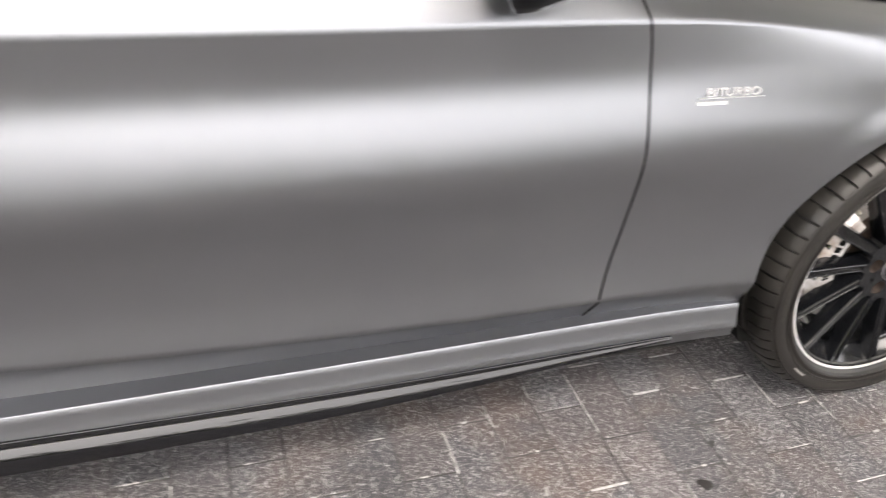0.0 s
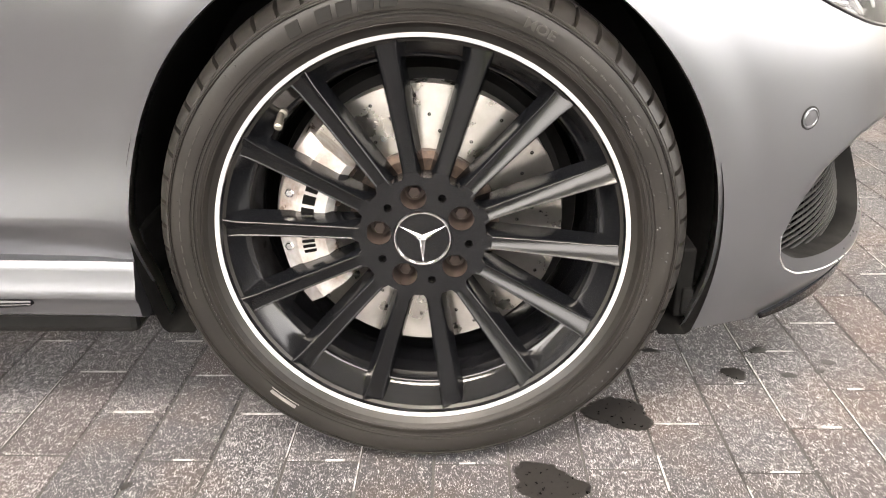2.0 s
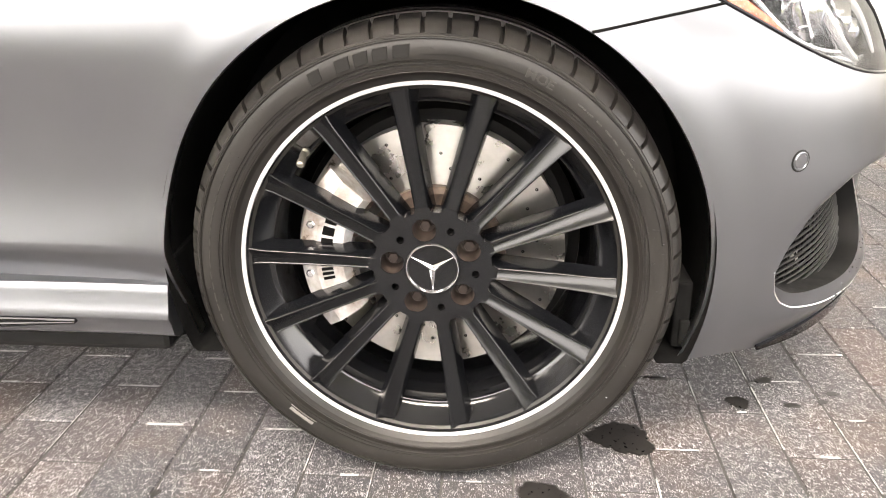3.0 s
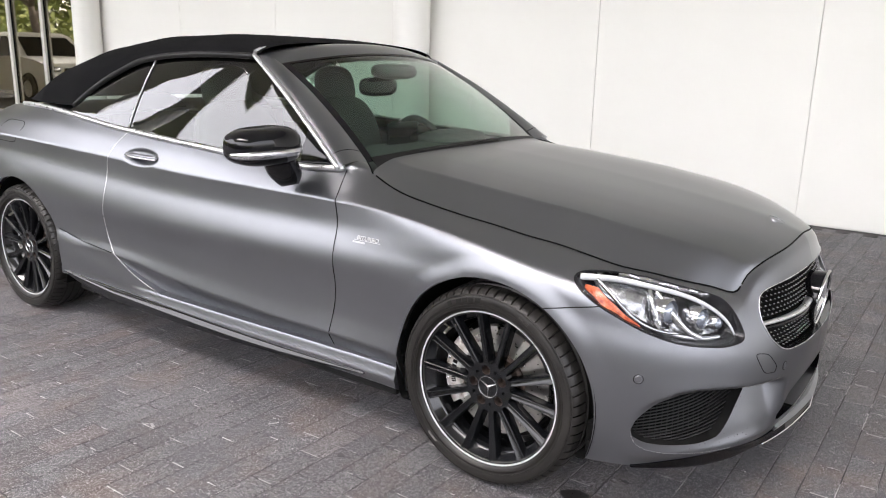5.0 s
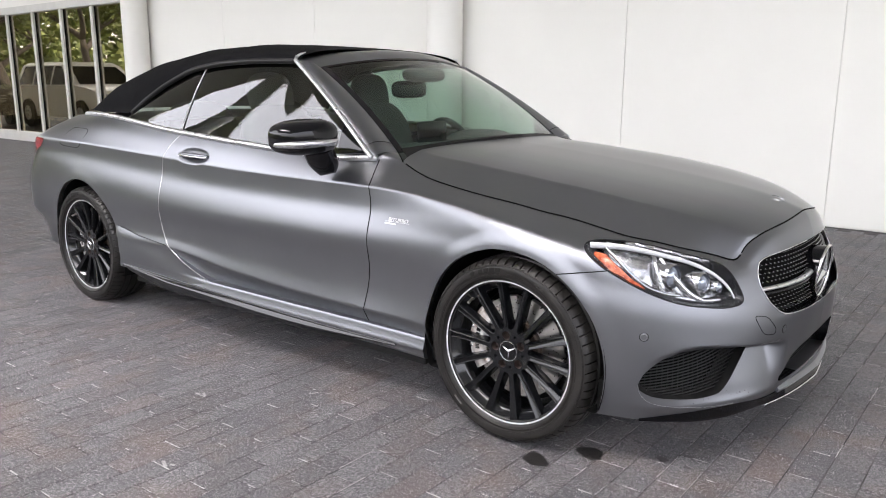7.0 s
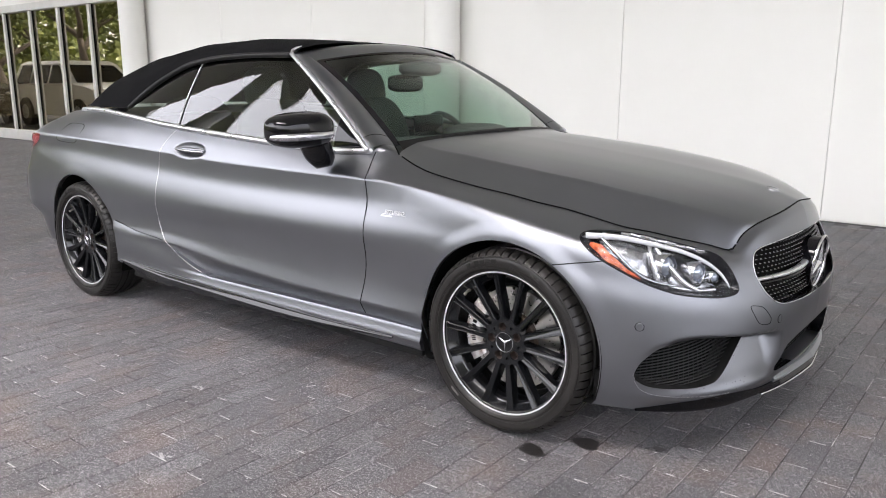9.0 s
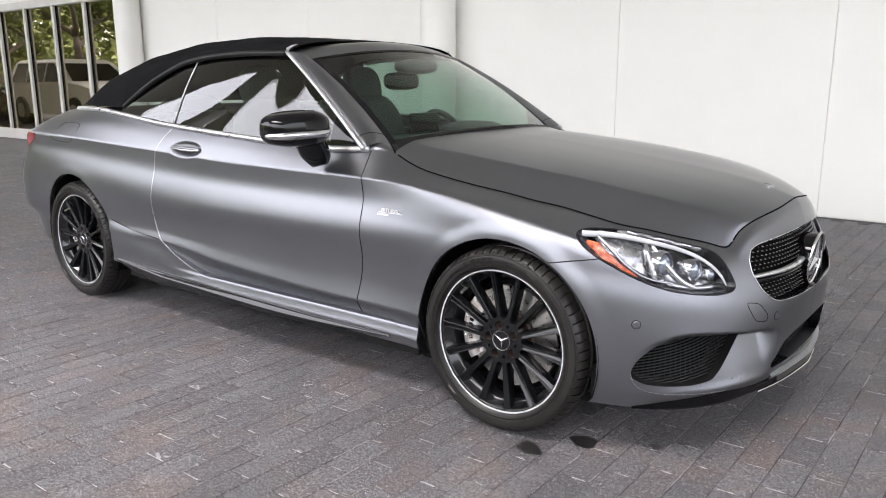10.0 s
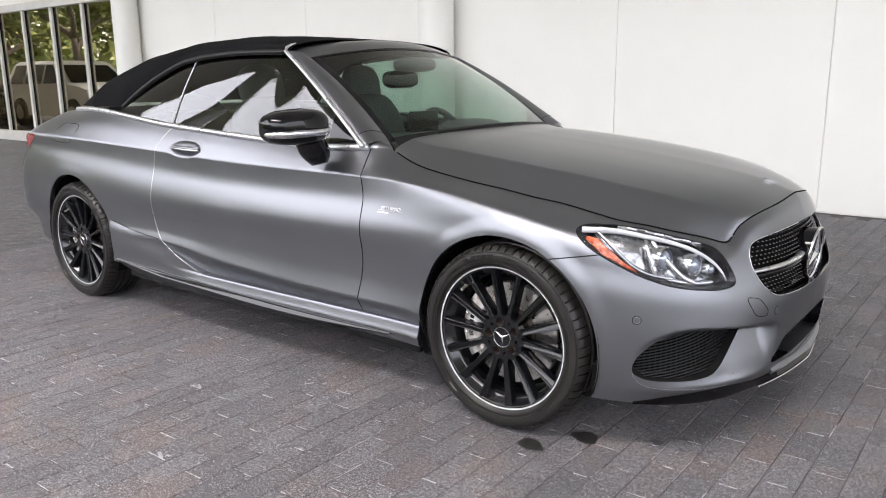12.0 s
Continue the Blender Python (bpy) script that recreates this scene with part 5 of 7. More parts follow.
part("underbody", bm, BLACK, car)

# ---------------------------------------------------------------- bright trim, handle, mirror, badges
def belt_out(x, out, up):
    p = belt(x)
    return Vector((p.x, p.y - out, p.z + up))


trim = [belt_out(x, .004, .004) for x in np.linspace(-0.712, -3.16, 110)]
for P in (trim, mirror_y(trim)):
    bm = bmesh.new()
    tube(bm, P, 0.0140, 8, flat=0.9)
    part("belt_trim", bm, SILVER, car, "satin aluminium belt trim", smooth=True)
pil = [pillar_point(k) + Vector((0, -.004, .004)) for k in np.linspace(0, 1, 40)]
head = pil[-1]
pil += [head + Vector((-.004, .010, .016)), head + Vector((.006, .026, .028)), head + Vector((.020, .045, .036))]
for P in (pil, mirror_y(pil)):
    bm = bmesh.new()
    tube(bm, P, [0.0102] * 40 + [0.0085, 0.0058, 0.002], 8, flat=0.9)
    part("pillar_trim", bm, SILVER, car, "satin aluminium pillar trim", smooth=True)
# rubber seal between glass and canvas, and the post between the windows
rail = [roof_edge(x) + Vector((0, -.002, -.004)) for x in np.linspace(-1.35, -2.555, 60)]
for P in (rail, mirror_y(rail)):
    bm = bmesh.new()
    tube(bm, P, 0.013, 8)
    part("roof_seal", bm, BLACK, car, smooth=True)
post = [window_rows(-2.018, -2.02, 2)[0][k] + Vector((0, -.003, 0)) for k in range(12)]
for P in (post, mirror_y(post)):
    bm = bmesh.new()
    tube(bm, P, 0.0030, 6)
    part("window_post", bm, POSTGREY, car, "thin grey window edge", smooth=True)
# rubber seal behind that post
for P in (post, mirror_y(post)):
    inner = [p + Vector((-.012, -.016 if p.y > 0 else .016, 0)) for p in P]
    bm = bmesh.new()
    tube(bm, inner, 0.0075, 6)
    part("window_seal", bm, BLACK, car, smooth=True)
# black corner piece in front of the side window
for side in (1, -1):
    rows = [[(p.x, (p.y - .004) * side, p.z) for p in row] for row in window_rows(-0.745, -0.92, 14)]
    put_mesh("window_corner", grid_mesh("window_corner", rows, flip=side < 0), GLOSS, car)


def mirror_shape(q):
    # rounder in front, lower towards the tip
    f = 1 - 0.16 * (-q.y + 1) * 0.5 * (1 if q.z > 0 else 0.5)
    return Vector((q.x * (1.0 if q.x > 0 else 0.62), q.y, q.z * f))


# the mirror on the door
housing_m = Matrix.Translation((-.868, -1.002, 1.026)) @ Matrix.Rotation(radians(-10), 4, "Z")
bm = bmesh.new()
blob(bm, (0, 0, 0), (.100, .136, .072), 2.9, shape=mirror_shape)
bmesh.ops.transform(bm, matrix=housing_m, verts=bm.verts)
housing = part("door_mirror", bm, GLOSS, car, "gloss black door mirror housing", smooth=True)
bm = bmesh.new()
arc = [Vector((.1005 * math.cos(a) ** .74 + .001, .1375 * math.copysign(abs(math.sin(a)) ** .74, math.sin(a)), -.020 + .004 * math.sin(a))) for a in np.linspace(radians(-82), radians(66), 40)]
tube(bm, arc, [0.0022 + 0.0040 * math.sin(math.pi * k / 39) ** .5 for k in range(40)], 8, flat=2.4)
bmesh.ops.transform(bm, matrix=housing_m, verts=bm.verts)
part("indicator_strip", bm, LAMPGREY, housing, "clear indicator strip", smooth=True)
bm = bmesh.new()
blob(bm, (0, 0, 0), (.006, .100, .050), 2.8)
bmesh.ops.translate(bm, vec=(-.0575, 0, 0), verts=bm.verts)
bmesh.ops.transform(bm, matrix=housing_m, verts=bm.verts)
part("mirror_glass", bm, CHROME, housing, smooth=True)
bm = bmesh.new()
rows = []
for t in np.linspace(0, 1, 10):
    c = Vector((-.868, -.872, .872)).lerp(Vector((-.868, -.930, .985)), t)
    rx, ry = .040 + .026 * math.sin(min(1, 2 * t) * math.pi / 2), .022 + .034 * math.sin(min(1, 2 * t) * math.pi / 2)
    rows.append([bm.verts.new((c.x + rx * math.cos(a), (c.y + ry * math.sin(a)), c.z + .01 * math.cos(a))) for a in np.linspace(0, 2 * math.pi, 20, endpoint=False)])
for A, B in zip(rows, rows[1:]):
    for k in range(20):
        bm.faces.new((A[k], A[(k + 1) % 20], B[(k + 1) % 20], B[k]))
bm.faces.new(rows[0])
bmesh.ops.recalc_face_normals(bm, faces=bm.faces)
part("mirror_stalk", bm, GLOSS, car, smooth=True, sharp=60)

# door handles
for side in (1, -1):
    base = on_body(run_at(-1.82), .884)
    y = base.y - 0.026
    bm = bmesh.new()
    pts = [Vector((-1.82 + .112 * t, y + .014 * abs(t) ** 2.5, .889 - .002 * t)) for t in np.linspace(-1, 1, 30)]
    tube(bm, pts, [.013 * (1 - .55 * abs(t) ** 4) for t in np.linspace(-1, 1, 30)], 12, flat=.95)
    bmesh.ops.transform(bm, matrix=Matrix.Diagonal((1, side, 1, 1)), verts=bm.verts)
    bmesh.ops.recalc_face_normals(bm, faces=bm.faces)
    handle = part("door_handle", bm, PAINT, car, smooth=True)
    bm = bmesh.new()
    pts = [Vector((-1.82 + .110 * t, y - .0085 + .014 * abs(t) ** 2.5, .8835 - .002 * t)) for t in np.linspace(-1, 1, 30)]
    tube(bm, pts, .0058, 8, flat=.9)
    bmesh.ops.transform(bm, matrix=Matrix.Diagonal((1, side, 1, 1)), verts=bm.verts)
    bmesh.ops.recalc_face_normals(bm, faces=bm.faces)
    part("handle_strip", bm, CHROME, handle, "chrome handle strip", smooth=True)


def flank_letters(words, x, z, size, name, wide=1.0):
    me = text_mesh(words, size, 0.0014, 0.15, wide)
    for v in me.vertices:
        p = on_body(run_at(x + v.co.x), z + v.co.z)
        v.co = Vector((x + v.co.x, p.y - 0.0016 + v.co.y, z + v.co.z))
    me.materials.clear()
    return put_mesh(name, me, POSTGREY, car, "silver raised letters on the wing", smooth=False)


flank_letters("BITURBO", -0.510, .7185, .0175, "wing_badge", 1.4)
bm = bmesh.new()
box(bm, (-.575, -.0012, .7060), (-.520, .0012, .7110))
box(bm, (-.572, -.0015, .7155), (-.452, .0015, .7165))
for v in bm.verts:
    v.co.y += on_body(run_at(v.co.x), v.co.z).y - .0015
part("badge_rule", bm, POSTGREY, car)

# bonnet emblem
bm = bmesh.new()
lathe(bm, [(.028, 0), (.028, -.003), (.026, -.0045), (.0235, -.0045), (.0225, -.0035), (.0, -.003)], 40)
bmesh.ops.transform(bm, matrix=Matrix.Translation((.612, 0, float(np.interp(.612, hood[:, NA // 2, 0], hood[:, NA // 2, 2])) + .001)) @ Matrix.Rotation(radians(-90 + 22), 4, "Y") @ Matrix.Rotation(radians(-90), 4, "Z"), verts=bm.verts)
part("bonnet_emblem", bm, CHROME, car, "small round chrome emblem", smooth=True, sharp=30)


# ---------------------------------------------------------------- the car: nose
def sunk(s, z, depth):
    """A place behind the skin, straight in from it."""
    return on_body(s, z, -depth)


def loop_wall(name, loop, depth, material, both=True, shrink=0.0, label=""):
    """The inner wall of an opening, from its rim back to some depth."""
    c = (sum(p[0] for p in loop) / len(loop), sum(p[1] for p in loop) / len(loop))
    rows = []
    for s, z in loop + loop[:1]:
        s2, z2 = s + (c[0] - s) * shrink, z + (c[1] - z) * shrink
        a = on_body(abs(s), z, 0.0)
        b = sunk(abs(s2), z2, depth)
        if s < 0:
            a.y, b.y = -a.y, -b.y
        rows.append([a.lerp(b, t) for t in np.linspace(0, 1, 4)])
    ob = put_mesh(name, grid_mesh(name, rows), material, car, label)
    if both:
        both_sides(ob)
    return ob


def loop_patch(name, loop, depth, material, both=True, n=34, label=""):
    """A sheet over an opening, some way behind the skin."""
    zs = [p[1] for p in loop]
    ss = [p[0] for p in loop]
    z0, z1 = min(zs) + 1e-4, max(zs) - 1e-4
    rows = []
    for z in np.linspace(z0, z1, n):
        cuts = []
        for (s1, za), (s2, zb) in zip(loop, loop[1:] + loop[:1]):
            if (za > z) != (zb > z):
                cuts.append(s1 + (s2 - s1) * (z - za) / (zb - za))
        a, b = min(cuts), max(cuts)
        row = []
        for s in np.linspace(a, b, n):
            p = on_body(abs(s), z, -depth)
            if s < 0:
                p.y = -p.y
            row.append(p)
        rows.append(row)
    ob = put_mesh(name, grid_mesh(name, rows, flip=True), material, car, label)
    if both:
        both_sides(ob)
    return ob


# headlamps
loop_wall("headlamp_housing", HEADLIGHT, 0.075, LAMPDARK, shrink=0.12)
loop_patch("headlamp_reflector", HEADLIGHT, 0.075, FACETED)
loop_patch("headlamp_lens", HEADLIGHT, 0.001, CLEAR, label="clear headlamp lens")
for ob in bpy.data.objects:
    if ob.name.startswith("headlamp_lens"):
        ob.visible_shadow = False
seam("headlamp_gasket", [on_body(s, z, -.001) for s, z in HEADLIGHT], 0.0030, True, GLOSS)


def lamp_line(points, depth, n=60):
    """A smooth line inside the lamp through (run, height) points."""
    t = np.linspace(0, 1, len(points))
    q = np.linspace(0, 1, n)
    S, Z = through_points(t, [p[0] for p in points], q), through_points(t, [p[1] for p in points], q)
    return [sunk(float(s), float(z), depth) for s, z in zip(S, Z)]


for twin in (False, True):
    def L(P):
        return mirror_y(P) if twin else P

    def one(name, material, P, r, flat=1.0, label=""):
        bm = bmesh.new()
        tube(bm, L(P), r, 10, flat=flat)
        part(name, bm, material, car, label, smooth=True)

    # daylight guide: from the tail of the lamp along the brow and down at the inner end
    one("light_guide", LIGHTGUIDE, lamp_line([(1.142, .726), (1.04, .722), (0.92, .708), (0.78, .684), (0.68, .650), (0.62, .605), (0.598, .565)], .020), [.0080 - .00009 * k for k in range(50)] + [.0035 - .0002 * k for k in range(10)], 1.3, "white daylight light guide")
    # bright ribs; the first drops behind the amber reflector
    one("lamp_rib", LAMPGREY, lamp_line([(1.095, .722), (1.03, .684), (0.97, .636), (0.915, .606), (0.86, .592), (0.81, .586)], .028), [.0052 - .00004 * k for k in range(60)], 1.3)
    one("lamp_rib", LAMPGREY, lamp_line([(0.88, .690), (0.835, .640), (0.78, .590), (0.73, .566)], .034), .007, 1.6)
    one("lamp_rib", LAMPGREY, lamp_line([(0.905, .690), (0.895, .645), (0.88, .605)], .045), .009, 1.6)
    one("lamp_rib", LAMPGREY, lamp_line([(0.83, .582), (0.74, .566), (0.65, .562)], .036), .006, 1.2)
    # crystal row under the brow
    for k in range(9):
        s = 1.005 - 0.041 * k
        z = float(np.interp(s, [.66, .72, .87, .98, 1.02], [.672, .6865, .7125, .7265, .7285]))
        bm = bmesh.new()
        c = sunk(s, z, .018)
        box(bm, (-.010, -.0175, -.0065), (.010, .0175, .0065), .0045, Matrix.Translation(c) @ Matrix.Rotation(math.atan2(*(plan_n[int(s / RUN[-1] * (NS - 1))][::-1])), 4, "Z") @ Matrix.Rotation(radians(-9 - 5 * (k % 2)), 4, "X") @ Matrix.Rotation(radians(14 - 9 * (k % 3)), 4, "Y"))
        if twin:
            bmesh.ops.transform(bm, matrix=Matrix.Diagonal((1, -1, 1, 1)), verts=bm.verts)
            bmesh.ops.recalc_face_normals(bm, faces=bm.faces)
        part("crystal_lens", bm, LAMPGREY, car)
    # amber side reflector
    loop = rounded([(1.130, .713), (1.080, .708), (1.0, .650), (0.930, .606), (0.945, .602), (1.0, .629), (1.07, .669)], 3, .3)
    rows = []
    zs = [p[1] for p in loop]
    for z in np.linspace(min(zs) + 1e-4, max(zs) - 1e-4, 16):
        cuts = [a[0] + (b[0] - a[0]) * (z - a[1]) / (b[1] - a[1]) for a, b in zip(loop, loop[1:] + loop[:1]) if (a[1] > z) != (b[1] > z)]
        rows.append(L([sunk(float(s), float(z), .017 + .004 * math.sin(30 * s * math.pi)) for s in np.linspace(min(cuts), max(cuts), 16)]))
    put_mesh("amber_reflector", grid_mesh("amber_reflector", rows, flip=not twin), AMBER, car, "amber side reflector")
    # projectors
    for s, z, r in ((0.845, .640, .034), (0.715, .615, .029), (0.645, .598, .018)):
        c = sunk(s, z, .055)
        bm = bmesh.new()
        lathe(bm, [(r * 1.25, .03), (r * 1.25, -.012), (r * 1.1, -.020), (r, -.014), (r * .97, -.004)], 28)
        bmesh.ops.transform(bm, matrix=Matrix.Translation(L([c])[0]) @ Matrix.Rotation(radians(75 if not twin else 105), 4, "Z"), verts=bm.verts)
        bmesh.ops.recalc_face_normals(bm, faces=bm.faces)
        bez = part("projector_bezel", bm, LAMPGREY, car, smooth=True, sharp=30)
        bm = bmesh.new()
        lathe(bm, [(r * .98, -.002), (r * .85, -.014), (r * .6, -.022), (r * .3, -.026), (0, -.027)], 28)
        bmesh.ops.transform(bm, matrix=Matrix.Translation(L([c])[0]) @ Matrix.Rotation(radians(75 if not twin else 105), 4, "Z"), verts=bm.verts)
        bmesh.ops.recalc_face_normals(bm, faces=bm.faces)
        part("projector_lens", bm, mat("projector_glass", (0.35, 0.38, 0.45), 0.03, 0.6) if "projector_glass" not in bpy.data.materials else bpy.data.materials["projector_glass"], bez, smooth=True)
    # slanted silver blades between the projectors
    for s0, s1 in ((0.915, 0.880), (0.775, 0.740)):
        rows = [L([sunk(s0 + (s1 - s0) * t - .055 * u, .690 - .095 * t - .004 * u - (.02 if s0 < .8 else 0), .030 + .035 * u) for u in np.linspace(0, 1, 4)]) for t in np.linspace(0, 1, 12)]
        put_mesh("lamp_blade", grid_mesh("lamp_blade", rows), LAMPGREY, car)

# grille
loop_wall("grille_surround", [p for p in GRILLE], 0.045, GLOSS, both=False)
rows = []
for z in np.linspace(min(p[1] for p in GRILLE) + 1e-3, max(p[1] for p in GRILLE) - 1e-3, 40):
    cuts = [a[0] + (b[0] - a[0]) * (z - a[1]) / (b[1] - a[1]) for a, b in zip(GRILLE, GRILLE[1:] + GRILLE[:1]) if (a[1] > z) != (b[1] > z)]
    e = max(max(cuts), 0.01)
    rows.append([Vector((sunk(abs(s), float(z), .055).x, sunk(abs(s), float(z), .055).y * (1 if s > 0 else -1), float(z))) for s in np.linspace(-e, e, 60)])
# near-black sheet puts the shade of the grille's depth into colour
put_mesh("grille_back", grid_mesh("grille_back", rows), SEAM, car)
edge_pts = []
for s, z in GRILLE:
    if s > -0.02:
        edge_pts.append(on_body(max(s, 0), z, .001))
bm = bmesh.new()
tube(bm, edge_pts, .0014, 8)
ob = part("grille_frame", bm, SILVER, car, "thin bright grille frame", smooth=True)
both_sides(ob)


def grille_edge(z):
    cuts = [a[0] + (b[0] - a[0]) * (z - a[1]) / (b[1] - a[1]) for a, b in zip(GRILLE, GRILLE[1:] + GRILLE[:1]) if (a[1] > z) != (b[1] > z)]
    return max(cuts) if cuts else 0


# studs of the grille, too many and small to part
bm = bmesh.new()
for i, z in enumerate(np.arange(.490, .690, .0128)):
    e = grille_edge(z) - .012
    for k in range(-36, 37):
        s = (k + .5 * (i % 2)) * .0240
        if abs(s) > e or abs(z - .572) < .016 or math.hypot(s, z - .566) < .085:
            continue
        p = sunk(abs(s), float(z), .030)
        if s < 0:
            p.y = -p.y
        vs = [bm.verts.new(p + Vector((.006, 0, 0)))] + [bm.verts.new(p + Vector((0, .0043 * math.cos(a), .0036 * math.sin(a)))) for a in np.linspace(0, 2 * math.pi, 6, endpoint=False)]
        for j in range(6):
            bm.faces.new((vs[0], vs[1 + j], vs[1 + (j + 1) % 6]))
bmesh.ops.recalc_face_normals(bm, faces=bm.faces)
tagged(part("grille_studs", bm, mat("dark_chrome", (0.34, 0.34, 0.35), 0.22, 1.0), car, "dark chrome grille studs"), kind="stuff")
bm = bmesh.new()
for i, z in enumerate(np.arange(.4836, .692, .0128)):
    e = grille_edge(z) - .004
    if e > .02:
        P = [sunk(abs(s), float(z), .040) for s in np.linspace(-e, e, 40)]
        for p, s in zip(P, np.linspace(-e, e, 40)):
            if s < 0:
                p.y = -p.y
        tube(bm, P, .0022, 5)
tagged(part("grille_mesh", bm, SEAM, car), kind="stuff")
# double louvre either side of the star
for side in (1, -1):
    for dz, r in ((.006, .0085), (-.008, .006)):
        bm = bmesh.new()
        P = [sunk(s, .576 + dz - .008 * (s - .1) / .28, .022 - .01 * math.sin((s - .08) / .3 * math.pi)) for s in np.linspace(.095, grille_edge(.576) - .004, 30)]
        P = [Vector((p.x, p.y * side, p.z)) for p in P]
        tube(bm, P, [r * (1.5 - .5 * k / 29) for k in range(30)], 10, flat=.75)
        part("grille_louvre", bm, SILVER if dz > 0 else GLOSS, car, "satin silver grille louvre" if dz > 0 else "gloss black grille louvre", smooth=True)
# star badge
badge_m = Matrix.Translation((.781, 0, .570)) @ Matrix.Rotation(radians(90), 4, "Z") @ Matrix.Rotation(radians(6), 4, "X")
bm = bmesh.new()
lathe(bm, [(.085, .05), (.092, .004), (.092, -.004), (.0, -.004)], 56)
bmesh.ops.transform(bm, matrix=badge_m, verts=bm.verts)
star_badge = part("star_badge", bm, GLOSS, car, "gloss black disc with a chrome ring and star", smooth=True, sharp=40)
bm = bmesh.new()
tube(bm, [Vector((.0935 * math.cos(a), -.006, .0935 * math.sin(a))) for a in np.linspace(0, 2 * math.pi, 64, endpoint=False)], .0058, 10, True)
bmesh.ops.transform(bm, matrix=badge_m, verts=bm.verts)
part("badge_ring", bm, CHROME, star_badge, "chrome badge ring", smooth=True)
bm = bmesh.new()
star(bm, .090, .015, -.005, .012)
bmesh.ops.transform(bm, matrix=badge_m, verts=bm.verts)
bmesh.ops.recalc_face_normals(bm, faces=bm.faces)
part("badge_star", bm, CHROME, star_badge)

# side intakes
MESH = varied(mat("dark_grille_plastic", (0.02, 0.02, 0.021), 0.34, Specular_IOR_Level=0.5), 40, (0.017, 0.017, 0.018), (0.023, 0.023, 0.024), rough=(0.28, 0.4))
loop_wall("intake_wall", SIDE_INTAKE, 0.042, BLACK, shrink=0.03)
# black sheet behind the slats stands for the shade inside the intake
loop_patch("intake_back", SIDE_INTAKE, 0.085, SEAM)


def loop_span(loop, z):
    cuts = [a[0] + (b[0] - a[0]) * (z - a[1]) / (b[1] - a[1]) for a, b in zip(loop, loop[1:] + loop[:1]) if (a[1] > z) != (b[1] > z)]
    return (min(cuts), max(cuts)) if len(cuts) > 1 else None


def intake_inside(s, z):
    span = loop_span(SIDE_INTAKE, z)
    return bool(span) and span[0] + .006 < s < span[1] - .006


for k in range(24):
    z0 = .225 + .0098 * k
    ss = [s for s in np.linspace(.505, .945, 150) if intake_inside(s, z0 + .16 * (.76 - s))]
    if len(ss) < 4:
        continue
    for side in (1, -1):
        bm = bmesh.new()
        P = [sunk(float(s), z0 + .16 * (.76 - float(s)), .030) for s in np.linspace(ss[0], ss[-1], 30)]
        P = [Vector((p.x, p.y * side, p.z)) for p in P]
        tube(bm, P, .0019, 5, flat=1.2)
        part("intake_slat", bm, MESH, car)
bm = bmesh.new()
for s in np.arange(.52, .94, .020):
    zs = [z for z in np.linspace(.262, .418, 60) if loop_span(SIDE_INTAKE, z) and loop_span(SIDE_INTAKE, z)[0] + .004 < s < loop_span(SIDE_INTAKE, z)[1] - .004]
    if len(zs) > 3:
        tube(bm, [sunk(s, float(z), .042) for z in np.linspace(zs[0], zs[-1], 8)], .0014, 4)
ob = tagged(part("intake_mesh", bm, BLACK, car), kind="stuff")
both_sides(ob)

# thin edge of the scoop round the foot of the intake
edge_s, edge_z = [.946, .939, .922, .895, .84, .78, .72, .66, .61], [.312, .282, .260, .246, .238, .234, .231, .229, .228]
seam("scoop_edge", [on_body(float(s), float(z), -.0005) for s, z in zip(np.interp(np.linspace(0, 8, 60), range(9), edge_s), through_points(range(9), edge_z, np.linspace(0, 8, 60)))], .0013, material=PAINT)

# centre intake
rows = []
for z in np.linspace(min(p[1] for p in MID_INTAKE) + 1e-3, max(p[1] for p in MID_INTAKE) - 1e-3, 14):
    e = max(loop_span(MID_INTAKE, float(z))[1], .01)
    rows.append([Vector((sunk(abs(s), float(z), .08).x, sunk(abs(s), float(z), .08).y * (1 if s > 0 else -1), float(z))) for s in np.linspace(-e, e, 40)])
# another black sheet, for the shade deep in the centre opening
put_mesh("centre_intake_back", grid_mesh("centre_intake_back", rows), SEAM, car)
wall_loop = [p for p in MID_INTAKE if p[0] > -.02]
ob = put_mesh("centre_intake_wall", grid_mesh("centre_intake_wall", [[on_body(max(s, 0), z).lerp(sunk(max(s, 0), z, .08), t) for t in (0, .5, 1)] for s, z in wall_loop]), GLOSS, car)
both_sides(ob)
bm = bmesh.new()
for z in np.arange(.255, .350, .013):
    span = loop_span(MID_INTAKE, float(z))
    if span:
        e = span[1] - .005
        P = []
        for s in np.linspace(-e, e, 60):
            p = sunk(abs(s), float(z) + .002 * math.sin(s * 200), .05)
            if s < 0:
                p.y = -p.y
            P.append(p)
        tube(bm, P, .0022, 5)
tagged(part("centre_intake_mesh", bm, BLACK, car), kind="stuff")

# splitter: a gloss black lip that wraps the lower corner of the bumper
def skin_out(s, z):
    """How far out of the plan the skin lies at this run and height."""
    i = int(np.clip(round(s / RUN[-1] * (NS - 1)), 0, NS - 1))
    return -float(np.interp(z, body_z[i], body_in[i]))


